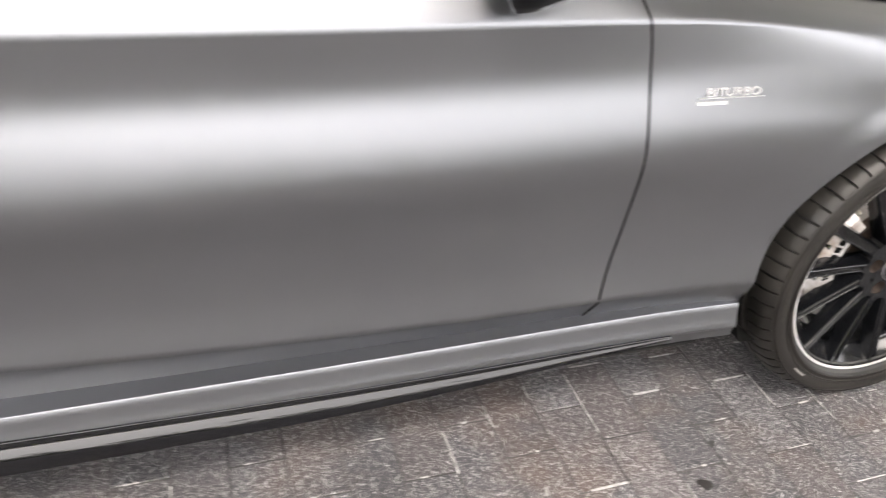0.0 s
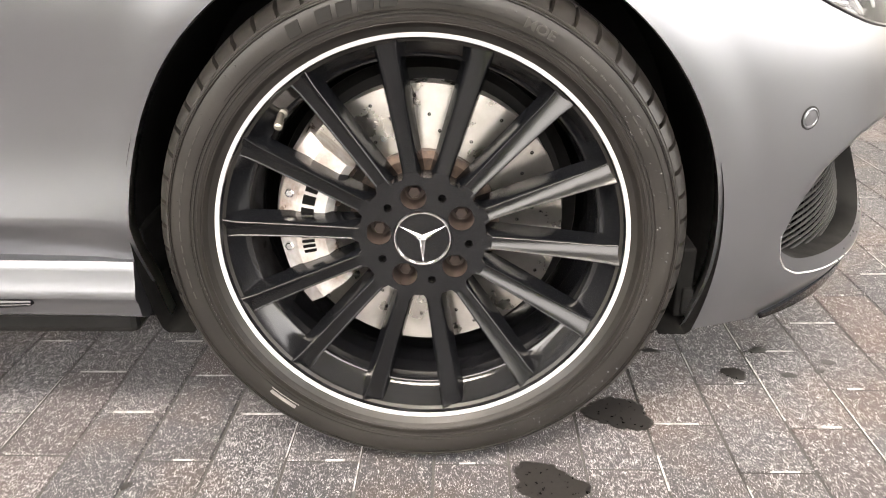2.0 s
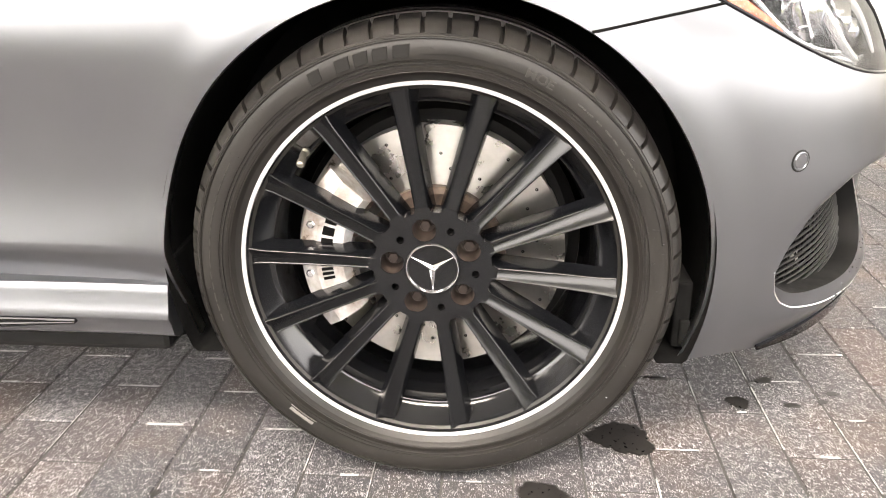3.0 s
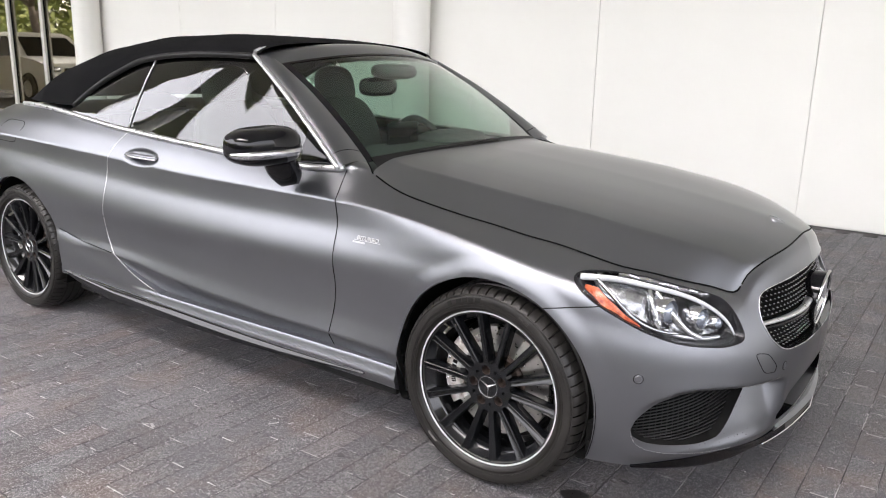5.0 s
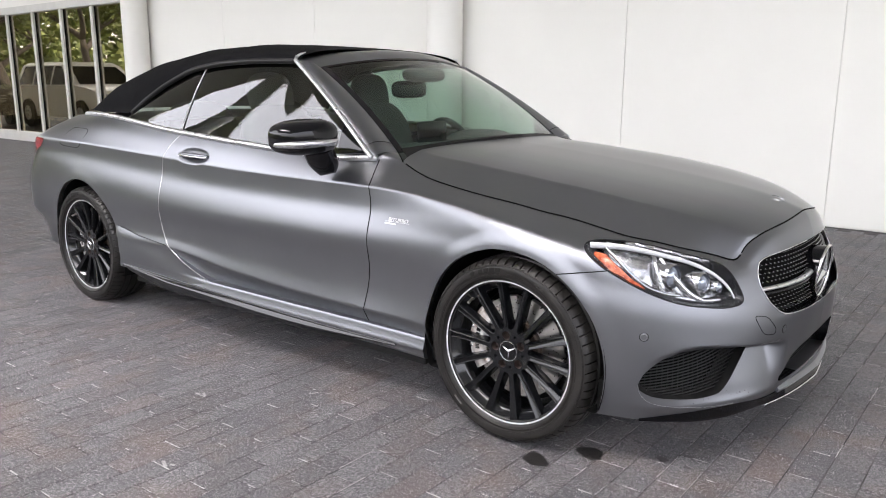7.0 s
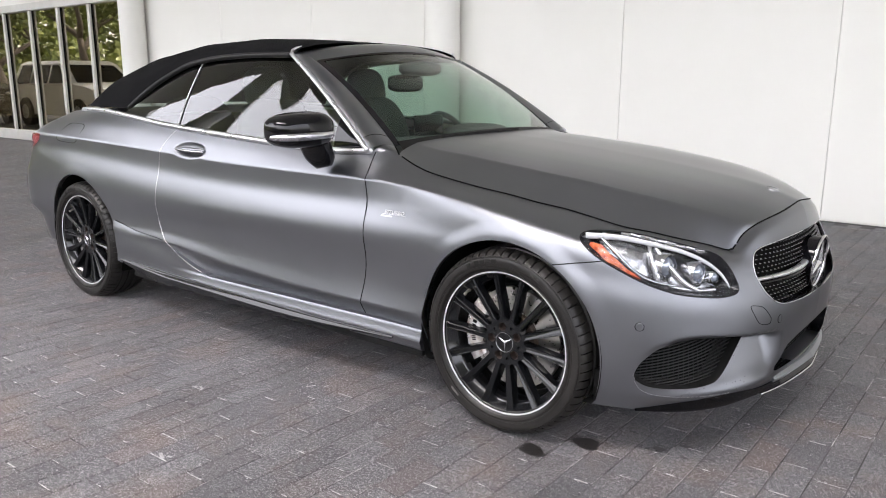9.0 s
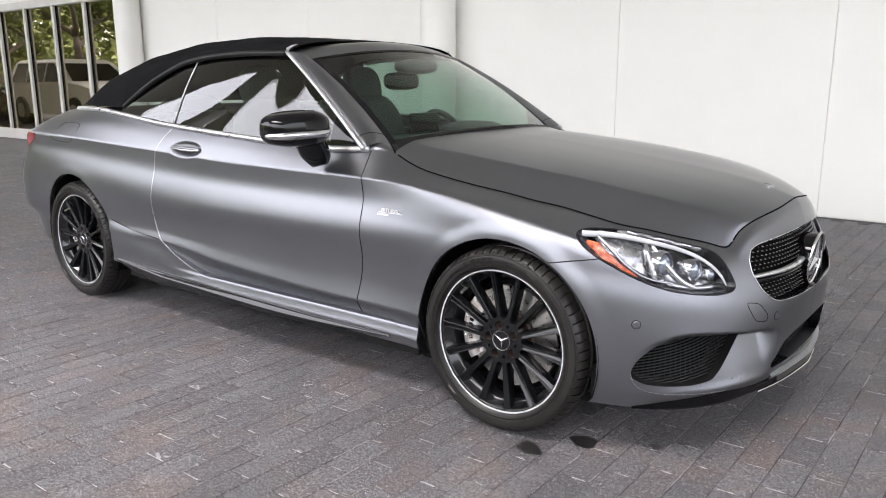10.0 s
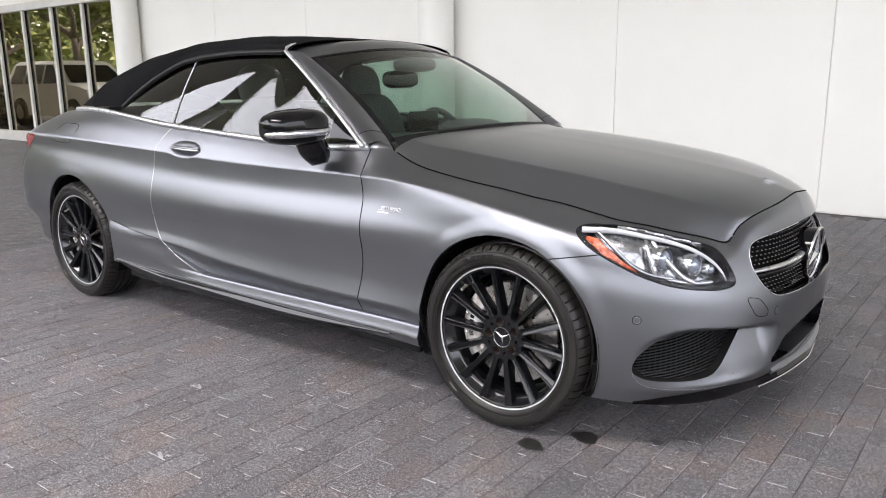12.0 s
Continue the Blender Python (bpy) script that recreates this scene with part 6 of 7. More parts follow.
def splitter_section(s):
    k = float(eased([0, .40, .62, .80, .935], [.35, .50, 1.0, .62, .02], s))
    more = .034 * max(0, 1 - s / .5)
    z1, z0 = .184 + .040 * k, .172 + .006 * (1 - k)
    face = [(skin_out(s, z1) + .0060 + more * (z1 - z) / (z1 - z0 + 1e-6) - .30 * (z1 - z) * min(1, s / .5), z) for z in np.linspace(z1, z0 + .012 * k, 6)]
    low = face[-1][0]
    return [(face[0][0] - .012, z1 + .001), *face, (low - .004, z0 + .004), (low - .014, z0 - .004), (low - .08, z0 - .006)]


bm = run_strip(0.0, 0.933, splitter_section, n=110)
part("front_splitter", bm, SPLIT, car, "gloss black front splitter", smooth=True, sharp=30)
bm = run_strip(0.0, 0.345, lambda s: [(-.08, .240), (-.022 + .012 * (1 - s / .345), .224), (-.014 + .018 * (1 - s / .345), .210), (-.026, .190), (-.07, .188)], n=50)
part("splitter_ledge", bm, PAINT, car, "satin grey ledge over the splitter", smooth=True, sharp=25)
bm = run_strip(0.0, 0.40, lambda s: [(-.040 + .036 * max(0, 1 - s / .5), .1765 - .010 * s), (-.0345 + .037 * max(0, 1 - s / .5), .173 - .010 * s), (-.0355 + .037 * max(0, 1 - s / .5), .167 - .010 * s), (-.040 + .036 * max(0, 1 - s / .5), .168 - .010 * s)], n=50)
part("splitter_edge", bm, CHROME, car, "chrome edge of the splitter", smooth=True)

# parking sensors, towing eye cover
for s, z in ((0.935, .466), (0.381, .440)):
    for side in (1, -1):
        p = on_body(s, z)
        nn = plan_n[int(s / RUN[-1] * (NS - 1))]
        bm = bmesh.new()
        lathe(bm, [(.0125, .002), (.0125, -.0012), (.0112, -.0016), (.0104, -.0004), (.0098, -.0004), (.0090, -.0014), (.0, -.0018)], 24)
        bmesh.ops.transform(bm, matrix=Matrix.Translation((p.x, p.y * side, p.z)) @ Matrix.Rotation(math.atan2(nn[1] * side, nn[0]) + radians(90), 4, "Z"), verts=bm.verts)
        part("parking_sensor", bm, PAINT, car, smooth=True, sharp=25)
        bm = bmesh.new()
        lathe(bm, [(.0150, -.0002), (.0128, -.0012), (.0110, -.0006)], 24)
        bmesh.ops.transform(bm, matrix=Matrix.Translation((p.x, p.y * side, p.z)) @ Matrix.Rotation(math.atan2(nn[1] * side, nn[0]) + radians(90), 4, "Z"), verts=bm.verts)
        part("sensor_ring", bm, BLACK, car, smooth=True)
COVER = rounded([(.544, .510), (.477, .498), (.432, .452), (.440, .433), (.500, .442)], 4, .3)
seam("towing_cover_gap", [on_body(s, z) for s, z in COVER], .0013, True, twin=False)

# rain beads left on the lower corner of the bumper
rr = random.Random(21)
bm = bmesh.new()
for k in range(46):
    s, z = rr.uniform(.52, .80), rr.uniform(.205, .262) if k % 2 else rr.uniform(.20, .40)
    if in_loop(np.array([s]), np.array([z]), SIDE_INTAKE)[0] or in_loop(np.array([s]), np.array([z]), MID_INTAKE)[0]:
        continue
    blob(bm, on_body(s, z, .0032 if z < .24 else .0004), [rr.uniform(.0007, .0017)] * 3, 2.0, 8, 6)
tagged(part("water_beads", bm, mat("water_bead", (0.10, 0.10, 0.105), 0.05, 0.0), bumper, "clear rain beads", smooth=True), kind="stuff")


# ---------------------------------------------------------------- beyond the car: wet marks, a parked off-roader, trees
WET = varied(mat("wet_stone", (0.014, 0.013, 0.013), 0.3), 90, (0.009, 0.0085, 0.0085), (0.024, 0.022, 0.021), rough=(0.22, 0.5))


def wet_mark(x, y, r, seed, stretch=1.0, turn=0.0):
    """A thin irregular film of water on the paving."""
    rr = random.Random(seed)
    ph = [rr.uniform(0, 6.28) for _ in range(8)]
    n = 96
    ring = []
    for k in range(n):
        a = 2 * math.pi * k / n
        q = r * (1 + .12 * math.sin(2 * a + ph[0]) + .10 * math.sin(3 * a + ph[1]) + .06 * math.sin(5 * a + ph[2]) + .035 * math.sin(9 * a + ph[3]) + .03 * math.sin(15 * a + ph[4]) + .02 * math.sin(27 * a + ph[5]) + rr.uniform(-.025, .025))
        ring.append((q * math.cos(a) * stretch, q * math.sin(a)))
    bm = bmesh.new()
    lo = [bm.verts.new((px, py, 0)) for px, py in ring]
    up = [bm.verts.new((px * .93, py * .93, .0007)) for px, py in ring]
    bm.faces.new(up)
    for k in range(n):
        bm.faces.new((lo[k], lo[(k + 1) % n], up[(k + 1) % n], up[k]))
    ob = part("water_mark", bm, WET)
    ob.matrix_basis = pose(x, y, .0004, 0, 0, turn)
    return tagged(ob, "dark wet drip mark on the slate paving", "water", "drip marks")


for k, (x, y, r, st, tu) in enumerate(((.286, -.778, .046, .95, 20), (.164, -.935, .040, 1.15, -15), (.495, -.666, .017, 1.2, 10), (.558, -.594, .010, 1.6, 5), (.375, -.596, .008, 1.8, 0), (.582, -.672, .008, 1.5, 0),
                                       (.662, -.632, .007, 1.7, 0), (.636, -.659, .006, 1.5, 30), (-.474, -1.039, .013, 1.1, 0), (-.40, -.95, .006, 1.4, 50), (.05, -1.10, .006, 1.5, 10))):
    wet_mark(x, y, r, 40 + k, st, tu)


def paper_scrap(x, y, a, b, turn):
    """A small pale scrap of grit lying flat."""
    bm = bmesh.new()
    box(bm, (-a, -b, 0), (a, b, .0015), .0006)
    ob = part("pale_scrap", bm, PALECHIP)
    ob.matrix_basis = pose(x, y, .0003, 0, 0, turn)
    return tagged(ob, "small pale scrap lying on the paving", "litter", "pale scraps")


PALECHIP = varied(mat("pale_chip", (0.6, 0.59, 0.57), 0.8), 80, (0.22, 0.215, 0.21), (0.40, 0.39, 0.385))
for x, y, a, b, tu in ((-.771, -1.728, .022, .006, -22), (-.745, -1.715, .010, .004, 15), (-1.163, -1.303, .018, .005, -20), (-1.19, -1.31, .008, .003, 40), (-.83, -1.02, .020, .0035, 60), (-.78, -.98, .010, .003, 75), (-1.55, -2.05, .016, .005, -10)):
    paper_scrap(x, y, a, b, tu)


def off_roader(m, paint, label):
    """A large off-roader, seen only mirrored in the glass: body, cabin glass, wheels, lamps, grille."""
    c = empty("off_roader", m, label, "car")
    bm = bmesh.new()
    prof = [(-2.35, .45), (-2.40, .75), (-2.36, 1.02), (-2.20, 1.10), (1.05, 1.12), (1.9, 1.04), (2.28, .96), (2.38, .75), (2.36, .42), (2.1, .30), (-2.1, .32)]
    rows = []
    for y, k in ((-.95, .0), (-.98, .012), (-.98, .03), (-.80, .045), (0, .06), (.80, .045), (.98, .03), (.98, .012), (.95, 0)):
        rows.append([bm.verts.new((x * (1 - .03 * abs(y) ** 4), y, z + (k if z > .9 else 0))) for x, z in prof])
    for A, B in zip(rows, rows[1:]):
        for j in range(len(prof)):
            bm.faces.new((A[j], A[(j + 1) % len(prof)], B[(j + 1) % len(prof)], B[j]))
    bm.faces.new(rows[0])
    bm.faces.new(rows[-1][::-1])
    bmesh.ops.recalc_face_normals(bm, faces=bm.faces)
    part("body", bm, paint, c, smooth=True, sharp=35)
    bm = bmesh.new()
    rows = []
    for y, z in ((-.93, 1.10), (-.76, 1.66), (-.60, 1.74), (.60, 1.74), (.76, 1.66), (.93, 1.10)):
        t = (z - 1.10) / .64
        rows.append([bm.verts.new((x0 + (x1 - x0) * t, y, z)) for x0, x1 in ((1.12, .25), (.2, .1), (-1.2, -1.2), (-2.28, -1.95))])
    for A, B in zip(rows, rows[1:]):
        for j in range(3):
            bm.faces.new((A[j], A[j + 1], B[j + 1], B[j]))
    bm.faces.new([r[0] for r in rows])
    bm.faces.new([r[-1] for r in rows][::-1])
    bmesh.ops.recalc_face_normals(bm, faces=bm.faces)
    part("cabin", bm, paint, c, smooth=True, sharp=30)
    for side in (1, -1):
        for x0, x1, u0, u1 in ((.95, -.12, .20, -.12), (-.20, -1.15, -.20, -1.15), (-1.22, -2.05, -1.22, -1.85)):
            bm = bmesh.new()
            vs = [bm.verts.new(p) for p in ((x0, -.935 * side, 1.13), (x1, -.935 * side, 1.13), (u1, -.772 * side, 1.63), (u0, -.772 * side, 1.63))]
            f = bm.faces.new(vs)
            bmesh.ops.solidify(bm, geom=[f], thickness=.012)
            part("side_glass", bm, GLOSS, c)
    bm = bmesh.new()
    vs = [bm.verts.new(p) for p in ((1.13, -.78, 1.14), (1.13, .78, 1.14), (.31, .62, 1.69), (.31, -.62, 1.69))]
    bmesh.ops.solidify(bm, geom=[bm.faces.new(vs)], thickness=.012)
    part("windscreen", bm, GLOSS, c)
    for x in (-1.45, 1.45):
        for side in (1, -1):
            bm = bmesh.new()
            lathe(bm, [(.20, -.13), (.37, -.125), (.385, -.09), (.385, .09), (.2, .1)], 40)
            bmesh.ops.transform(bm, matrix=Matrix.Translation((x, -.88 * side, .385)) @ Matrix.Diagonal((1, side, 1, 1)), verts=bm.verts)
            bmesh.ops.recalc_face_normals(bm, faces=bm.faces)
            tyre = part("wheel", bm, RUBBER, c, smooth=True, sharp=35)
            bm = bmesh.new()
            lathe(bm, [(0, -.10), (.08, -.11), (.22, -.115), (.25, -.128), (.255, -.12)], 20)
            bmesh.ops.transform(bm, matrix=Matrix.Translation((x, -.88 * side, .385)) @ Matrix.Diagonal((1, side, 1, 1)), verts=bm.verts)
            part("rim", bm, SILVER, tyre, smooth=True, sharp=30)
    bm = bmesh.new()
    box(bm, (2.33, -.55, .62), (2.395, .55, .90), .02)
    part("grille", bm, GLOSS, c)
    for z in (.68, .75, .82):
        bm = bmesh.new()
        box(bm, (2.39, -.52, z), (2.41, .52, z + .025), .005)
        part("grille_bar", bm, CHROME, c)
    for side in (1, -1):
        bm = bmesh.new()
        blob(bm, (2.24, -.76 * side, .86), (.13, .17, .075), 2.8, 20, 12)
        part("headlamp", bm, LAMPGREY, c, smooth=True)
    return c


# white paint darkened to hold back the light on its mirror image
WHITECAR = mat("silver_car_paint", (0.60, 0.59, 0.56), 0.3)
DARKCAR = mat("black_car_paint", (0.012, 0.012, 0.014), 0.12)
off_roader(pose(-19.6, 1.0, 0), WHITECAR, "large white off-roader parked on the drive")
off_roader(pose(-24.0, 2.6, 0, 0, 0, 6), DARKCAR, "black off-roader parked behind a pale one")

BARK = varied(mat("tree_bark", (0.09, 0.07, 0.055), 0.9), 8, (0.06, 0.048, 0.038), (0.13, 0.10, 0.08), bump=0.6, fine=40)
LEAF = mat("green_leaves", (0.09, 0.13, 0.03), 0.55)
lf_info = LEAF.node_tree.nodes.new("ShaderNodeNewGeometry")
lf_ramp = LEAF.node_tree.nodes.new("ShaderNodeValToRGB")
lf_ramp.color_ramp.elements[0].color, lf_ramp.color_ramp.elements[1].color = (0.08, 0.11, 0.025, 1), (0.24, 0.26, 0.06, 1)
link(LEAF, lf_info.outputs["Random Per Island"], lf_ramp.inputs["Fac"])
link(LEAF, lf_ramp.outputs[0], bsdf(LEAF).inputs["Base Color"])
bsdf(LEAF).inputs["Subsurface Weight"].default_value = 0.0


def tree(x, y, height, seed):
    """A broad street tree: tapered trunk, forked limbs, and a crown of separate leaves."""
    rr = random.Random(seed)
    t = empty("tree", pose(x, y, 0), "broad green street tree beyond the drive", "tree", "street trees")
    bm = bmesh.new()
    tips = []

    def limb(p, d, length, r, depth):
        pts, q, dd = [p], p.copy(), d.copy()
        for _ in range(5):
            dd = (dd + Vector((rr.uniform(-.18, .18), rr.uniform(-.18, .18), rr.uniform(-.04, .14)))).normalized()
            q = q + dd * length / 5
            pts.append(q.copy())
        tube(bm, pts, [r * (1 - .5 * k / 5) for k in range(6)], 7)
        if depth == 0:
            tips.append(pts[-1])
            tips.append(pts[3])
            return
        for _ in range(3 if depth > 1 else 4):
            a = rr.uniform(0, 6.28)
            nd = (dd * .55 + Vector((math.cos(a), math.sin(a), rr.uniform(.1, .6)))).normalized()
            limb(pts[rr.choice((3, 4, 5))], nd, length * rr.uniform(.55, .75), r * .52, depth - 1)

    limb(Vector((0, 0, -.1)), Vector((0, 0, 1)), height * .38, height * .032, 3)
    part("trunk", bm, BARK, t, smooth=True)
    verts, faces = [], []
    for tip in tips:
        for _ in range(90):
            c = tip + Vector((rr.gauss(0, .55), rr.gauss(0, .55), rr.gauss(.05, .42)))
            u = Vector((rr.gauss(0, 1), rr.gauss(0, 1), rr.gauss(0, .6))).normalized()
            w = u.cross(Vector((rr.gauss(0, 1), rr.gauss(0, 1), rr.gauss(0, 1)))).normalized()
            l, b = rr.uniform(.10, .19), rr.uniform(.045, .09)
            k = len(verts)
            verts += [c - u * l, c + w * b, c + u * l, c - w * b]
            faces.append((k, k + 1, k + 2, k + 3))
    ob = put_mesh("crown", mesh_of("crown", verts, faces), LEAF, t, smooth=False)
    tagged(ob, kind="stuff")
    return t


for x, y, h, sd in ((-35, -3.5, 8.5, 1), (-39, -9.5, 9.5, 2), (-42, 1.5, 9, 3), (-33, -15, 9, 4), (-47, -5, 10, 5)):
    tree(x, y, h, sd)


def leaf_belt(x0, x1, y0, y1, top, clumps, seed):
    """Trees and shrubs along the drive, out of direct view, leaf by leaf, too many to count."""
    rr = random.Random(seed)
    verts, faces = [], []
    for _ in range(clumps):
        c = Vector((rr.uniform(x0, x1), rr.uniform(y0, y1), rr.uniform(.4, top) * rr.uniform(.75, 1.1)))
        size = rr.uniform(.8, 1.7)
        for _ in range(90):
            q = c + Vector((rr.gauss(0, size), rr.gauss(0, size), rr.gauss(0, size * .6)))
            if q.z < 0.05:
                continue
            a = Vector((rr.uniform(-1, 1), rr.uniform(-1, 1), rr.uniform(-1, 1))).normalized()
            b = a.cross(Vector((rr.uniform(-1, 1), rr.uniform(-1, 1), .5))).normalized()
            w = rr.uniform(.18, .38)
            k = len(verts)
            verts += [q + a * w, q + b * w * .6, q - a * w, q - b * w * .6]
            faces.append((k, k + 1, k + 2, k + 3))
    ob = put_mesh("tree_belt", mesh_of("tree_belt", verts, faces), LEAF, None, smooth=False)
    return tagged(ob, "belt of green trees and shrubs out of view, there for reflections", "trees", kind="stuff")


leaf_belt(-64, -50, -34, 8, 11, 420, 77)
# two unseen belts added to darken the low sky mirrored in the flank
leaf_belt(-46, -9, -30, -23, 6.5, 260, 79)
leaf_belt(-48, 20, -14, -11, 1.4, 230, 78)


# ---------------------------------------------------------------- the paving, stone by stone
PX, PY, GAP = 0.1040, 0.2140, 0.0024
STONE = mat("slate_paver", (0.085, 0.082, 0.082), 0.6, Specular_IOR_Level=0.38)


def paver_material(m, random_socket_kind):
    """Dark speckled slate; each stone has its own shade, some of them brownish."""
    nt = m.node_tree
    co = nt.nodes.new("ShaderNodeTexCoord")
    if random_socket_kind == "object":
        rnd = nt.nodes.new("ShaderNodeObjectInfo").outputs["Random"]
    else:
        rnd = nt.nodes.new("ShaderNodeNewGeometry").outputs["Random Per Island"]
    geo = nt.nodes.new("ShaderNodeNewGeometry")
    shade = nt.nodes.new("ShaderNodeValToRGB")
    shade.color_ramp.interpolation = "LINEAR"
    els = shade.color_ramp.elements
    els[0].position, els[0].color = 0.0, (0.0461, 0.0454, 0.0499, 1)
    els[1].position, els[1].color = 1.0, (0.0770, 0.0612, 0.0608, 1)
    for pos, col in ((0.3, (0.0503, 0.0497, 0.0545)), (0.6, (0.0535, 0.0530, 0.0580)), (0.86, (0.0546, 0.0513, 0.0550)), (0.95, (0.0620, 0.0535, 0.0550))):
        e = els.new(pos)
        e.color = (*col, 1)
    nt.links.new(rnd, shade.inputs["Fac"])
    # large stains
    big = node(m, "ShaderNodeTexNoise", Scale=1.6, Detail=5.0)
    nt.links.new(geo.outputs["Position"], big.inputs["Vector"])
    stain = node(m, "ShaderNodeMapRange", From_Min=0.3, From_Max=0.7, To_Min=0.62, To_Max=1.32)
    nt.links.new(big.outputs["Fac"], stain.inputs["Value"])
    # fine pale speckle, drawn out along the brushing
    mp = node(m, "ShaderNodeMapping")
    mp.inputs["Scale"].default_value = (520, 240, 500)
    mp.inputs["Rotation"].default_value = (0, 0, radians(28))
    nt.links.new(geo.outputs["Position"], mp.inputs["Vector"])
    fine = node(m, "ShaderNodeTexNoise", Scale=1.0, Detail=5.0, Roughness=0.75)
    nt.links.new(mp.outputs[0], fine.inputs["Vector"])
    speck = node(m, "ShaderNodeMapRange", From_Min=0.50, From_Max=0.645, To_Min=0.0, To_Max=1.0)
    # some stones are far more speckled than others
    many = node(m, "ShaderNodeMapRange", From_Min=0.0, From_Max=1.0, To_Min=0.545, To_Max=0.505)
    wild = m.node_tree.nodes.new("ShaderNodeTexWhiteNoise")
    wild.noise_dimensions = "1D"
    nt.links.new(rnd, wild.inputs["W"])
    nt.links.new(wild.outputs["Value"], many.inputs["Value"])
    nt.links.new(many.outputs[0], speck.inputs["From Min"])
    # the speckle gathers in cloudy patches
    cloud = node(m, "ShaderNodeTexNoise", Scale=95.0, Detail=5.0, Roughness=0.6)
    nt.links.new(geo.outputs["Position"], cloud.inputs["Vector"])
    gather = nt.nodes.new("ShaderNodeMath")
    gather.operation, gather.inputs[1].default_value = "MULTIPLY_ADD", 0.30
    nt.links.new(cloud.outputs["Fac"], gather.inputs[0])
    nt.links.new(fine.outputs["Fac"], gather.inputs[2])
    lower = nt.nodes.new("ShaderNodeMath")
    lower.operation, lower.inputs[1].default_value = "SUBTRACT", 0.148
    nt.links.new(gather.outputs[0], lower.inputs[0])
    nt.links.new(lower.outputs[0], speck.inputs["Value"])
    # brown mineral stains that cross several stones
    rusty = node(m, "ShaderNodeTexNoise", Scale=3.4, Detail=6.0, Roughness=0.62)
    nt.links.new(geo.outputs["Position"], rusty.inputs["Vector"])
    rust_amount = node(m, "ShaderNodeMapRange", From_Min=0.50, From_Max=0.66, To_Min=0.0, To_Max=0.75)
    nt.links.new(rusty.outputs["Fac"], rust_amount.inputs["Value"])
    browned = nt.nodes.new("ShaderNodeMix")
    browned.data_type = "RGBA"
    nt.links.new(rust_amount.outputs[0], browned.inputs["Factor"])
    nt.links.new(shade.outputs[0], browned.inputs["A"])
    browned.inputs["B"].default_value = (0.078, 0.056, 0.046, 1)
    mul = nt.nodes.new("ShaderNodeMix")
    mul.data_type, mul.blend_type = "RGBA", "MULTIPLY"
    mul.inputs["Factor"].default_value = 1.0
    nt.links.new(browned.outputs["Result"], mul.inputs["A"])
    nt.links.new(stain.outputs[0], mul.inputs["B"])
    mix = nt.nodes.new("ShaderNodeMix")
    mix.data_type = "RGBA"
    nt.links.new(speck.outputs[0], mix.inputs["Factor"])
    nt.links.new(mul.outputs["Result"], mix.inputs["A"])
    mix.inputs["B"].default_value = (0.47, 0.452, 0.46, 1)
    nt.links.new(mix.outputs["Result"], bsdf(m).inputs["Base Color"])
    rr = node(m, "ShaderNodeMapRange", From_Min=0.3, From_Max=0.7, To_Min=0.50, To_Max=0.72)
    nt.links.new(big.outputs["Fac"], rr.inputs["Value"])
    nt.links.new(rr.outputs[0], bsdf(m).inputs["Roughness"])
    bp = node(m, "ShaderNodeBump", Strength=1.0, Distance=0.002)
    nt.links.new(fine.outputs["Fac"], bp.inputs["Height"])
    nt.links.new(bp.outputs[0], bsdf(m).inputs["Normal"])
    return m


STONE_ONE = paver_material(STONE, "object")
STONE_ALL = paver_material(mat("slate_paver_field", (0.085, 0.082, 0.082), 0.6, Specular_IOR_Level=0.38), "island")


def stone_shape(px, py, wobble):
    """A paver with eased edges: eight places and five faces."""
    a, b = px / 2 - GAP / 2, py / 2 - GAP / 2
    e = 0.0022
    v = [(-a, -b, -.0035), (a, -b, -.0035), (a, b, -.0035), (-a, b, -.0035), (-a + e, -b + e, wobble), (a - e, -b + e, 0), (a - e, b - e, wobble * .5), (-a + e, b - e, 0)]
    f = [(4, 5, 6, 7), (0, 1, 5, 4), (1, 2, 6, 5), (2, 3, 7, 6), (3, 0, 4, 7)]
    return v, f


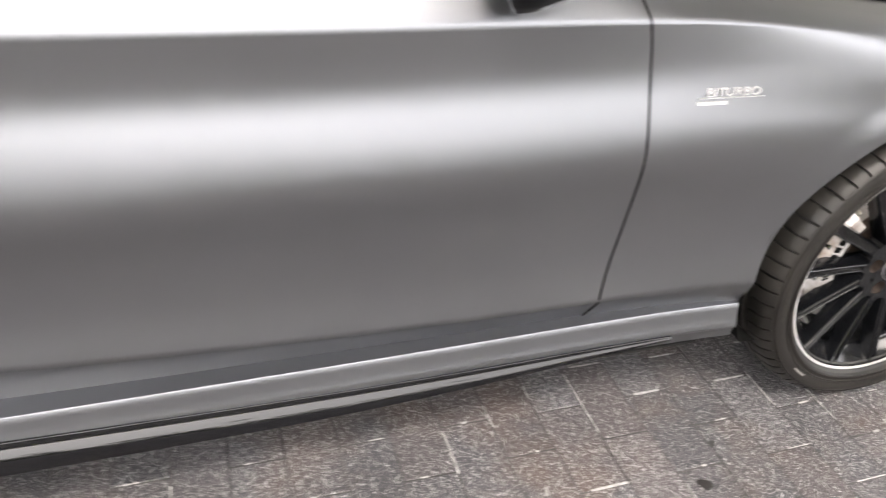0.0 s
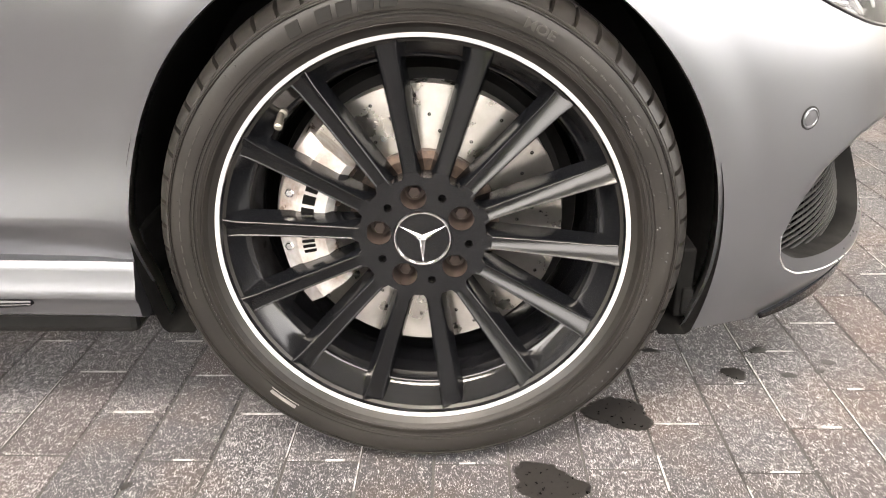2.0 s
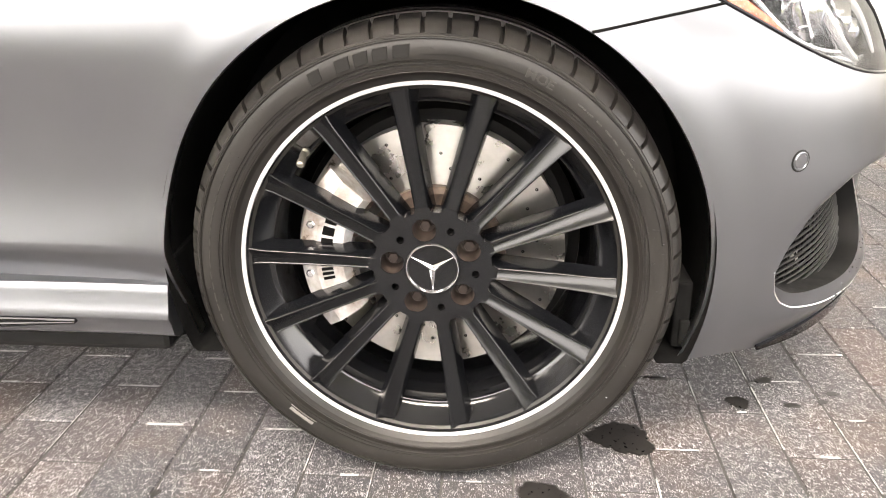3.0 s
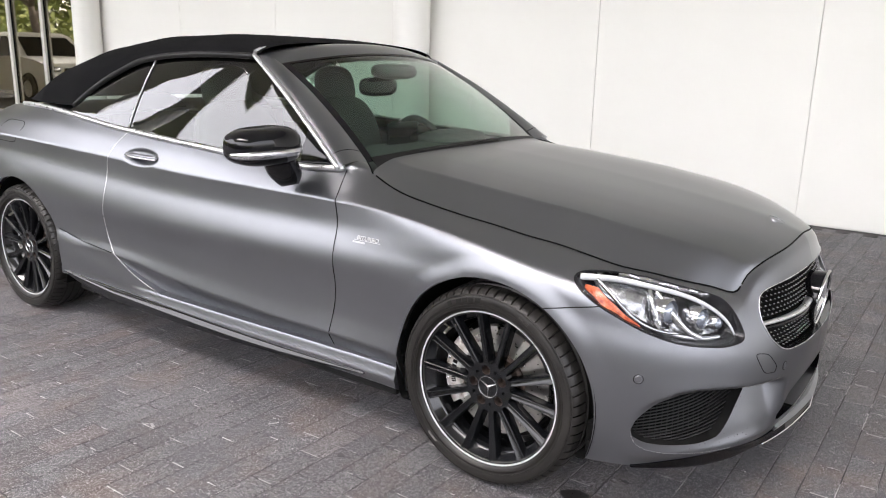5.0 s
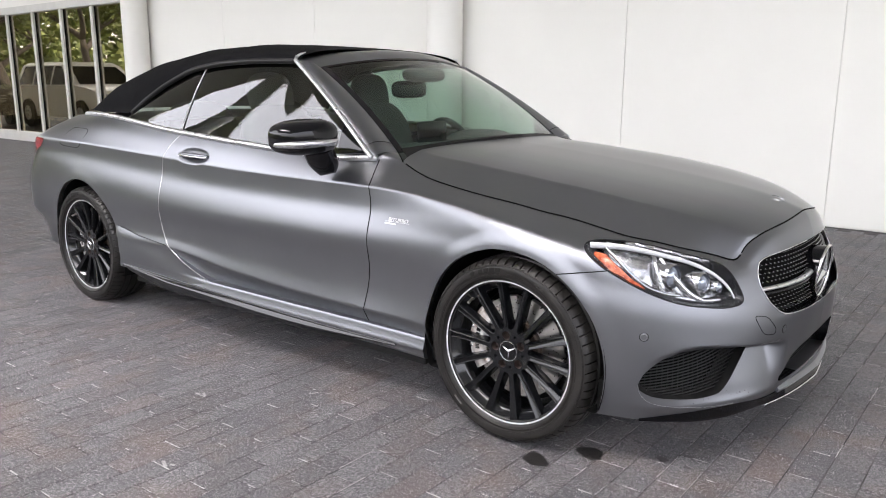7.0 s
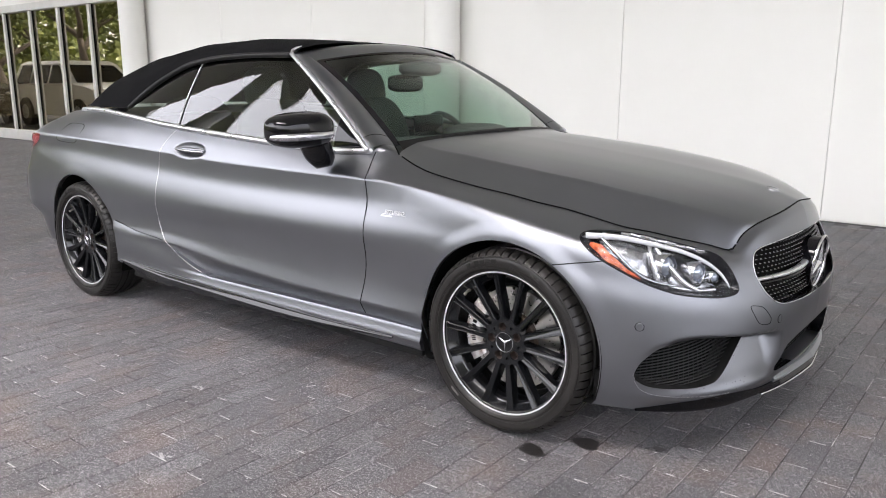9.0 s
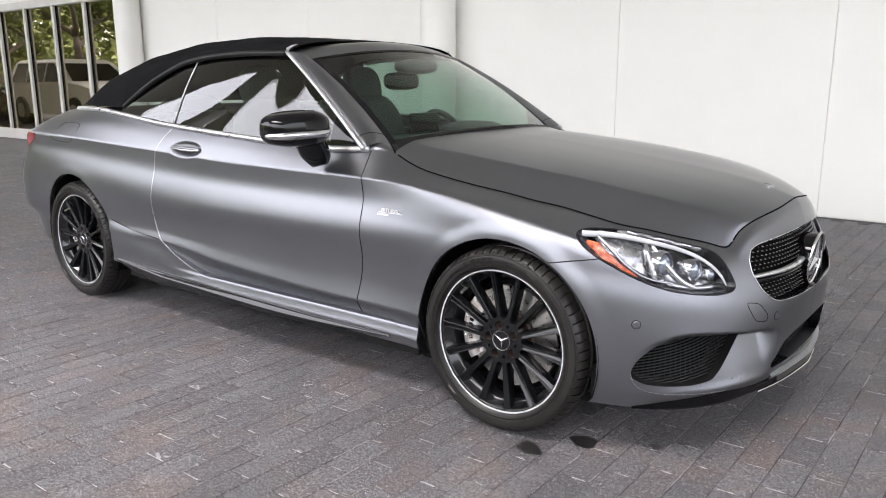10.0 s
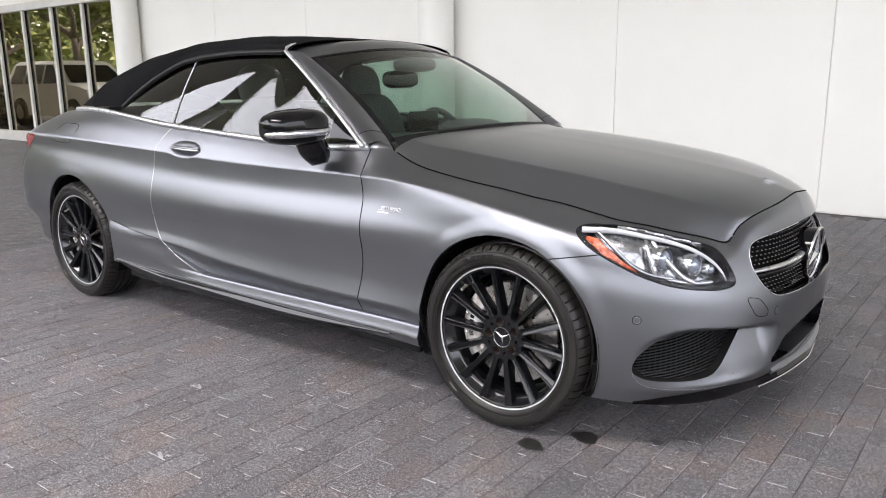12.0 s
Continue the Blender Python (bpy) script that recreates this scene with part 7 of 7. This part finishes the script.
rng = random.Random(7)
near_mesh = []
for k in range(4):
    v, f = stone_shape(PX, PY, -0.0006 * k)
    me = mesh_of("paver", v, f)
    me.materials.append(STONE_ONE)
    near_mesh.append(me)
paving = tagged(new("paving"), "dark speckled slate pavers laid in half bond", "pavement", kind="structure")
verts, faces = [], []
pale_v, pale_f = [], []
count = 0
for i in range(-210, 70):
    x = -0.51 + (i + .5) * PX
    slip = rng.uniform(-.006, .006)
    for j in range(-36, 26):
        y = -0.78 + (j + .5 + .5 * (i % 2)) * PY - .003 * i * (0 < i < 14) + slip
        if y > WALL_Y - .1 or (x < -9 and y < -2.2):
            continue
        if x > 7 or y < -7.5:
            continue
        if -0.95 < x < 1.02 and -1.62 < y < -0.1 and count < 300:
            ob = new("paver", near_mesh[rng.randrange(4)])
            ob.parent = paving
            ob.location = (x, y, rng.uniform(-.0009, 0))
            count += 1
        else:
            v, f = stone_shape(PX, PY, rng.uniform(-.0016, 0))
            k = len(verts)
            dz = rng.uniform(-.0012, 0)
            verts += [(a + x, b + y, c + dz) for a, b, c in v]
            faces += [tuple(q + k for q in w) for w in f]
        # pale lime in some of the short joints
        if rng.random() < 0.85 and x > -9:
            y1 = y - PY / 2
            l0, l1 = sorted((rng.uniform(-.5, .1), rng.uniform(-.1, .5)))
            n = len(pale_v)
            t = rng.uniform(.0012, .0036)
            pale_v += [(x + l0 * PX, y1 - t, -.0002), (x + l1 * PX, y1 - t * .6, -.0002), (x + l1 * PX, y1 + t, .0004), (x + l0 * PX, y1 + t * .7, .0004)]
            pale_f.append((n, n + 1, n + 2, n + 3))
        # and, broken, along some of the long ones
        if rng.random() < 0.34 and x > -9:
            x1 = x - PX / 2
            l0, l1 = sorted((rng.uniform(-.5, .2), rng.uniform(-.2, .5)))
            n = len(pale_v)
            t = rng.uniform(.0010, .0024)
            pale_v += [(x1 - t, y + l0 * PY, -.0002), (x1 + t * .7, y + l0 * PY, .0004), (x1 + t, y + l1 * PY, .0004), (x1 - t * .6, y + l1 * PY, -.0002)]
            pale_f.append((n, n + 1, n + 2, n + 3))
ob = put_mesh("paver_field", mesh_of("paver_field", verts, faces), STONE_ALL, paving, smooth=False)
tagged(ob, kind="stuff")
LIME = varied(mat("pale_lime_joint", (0.42, 0.41, 0.40), 0.9), 60, (0.16, 0.157, 0.155), (0.55, 0.54, 0.53))
ob = put_mesh("lime_joint", mesh_of("lime_joint", pale_v, pale_f), LIME, paving, smooth=False)
tagged(ob, kind="stuff")
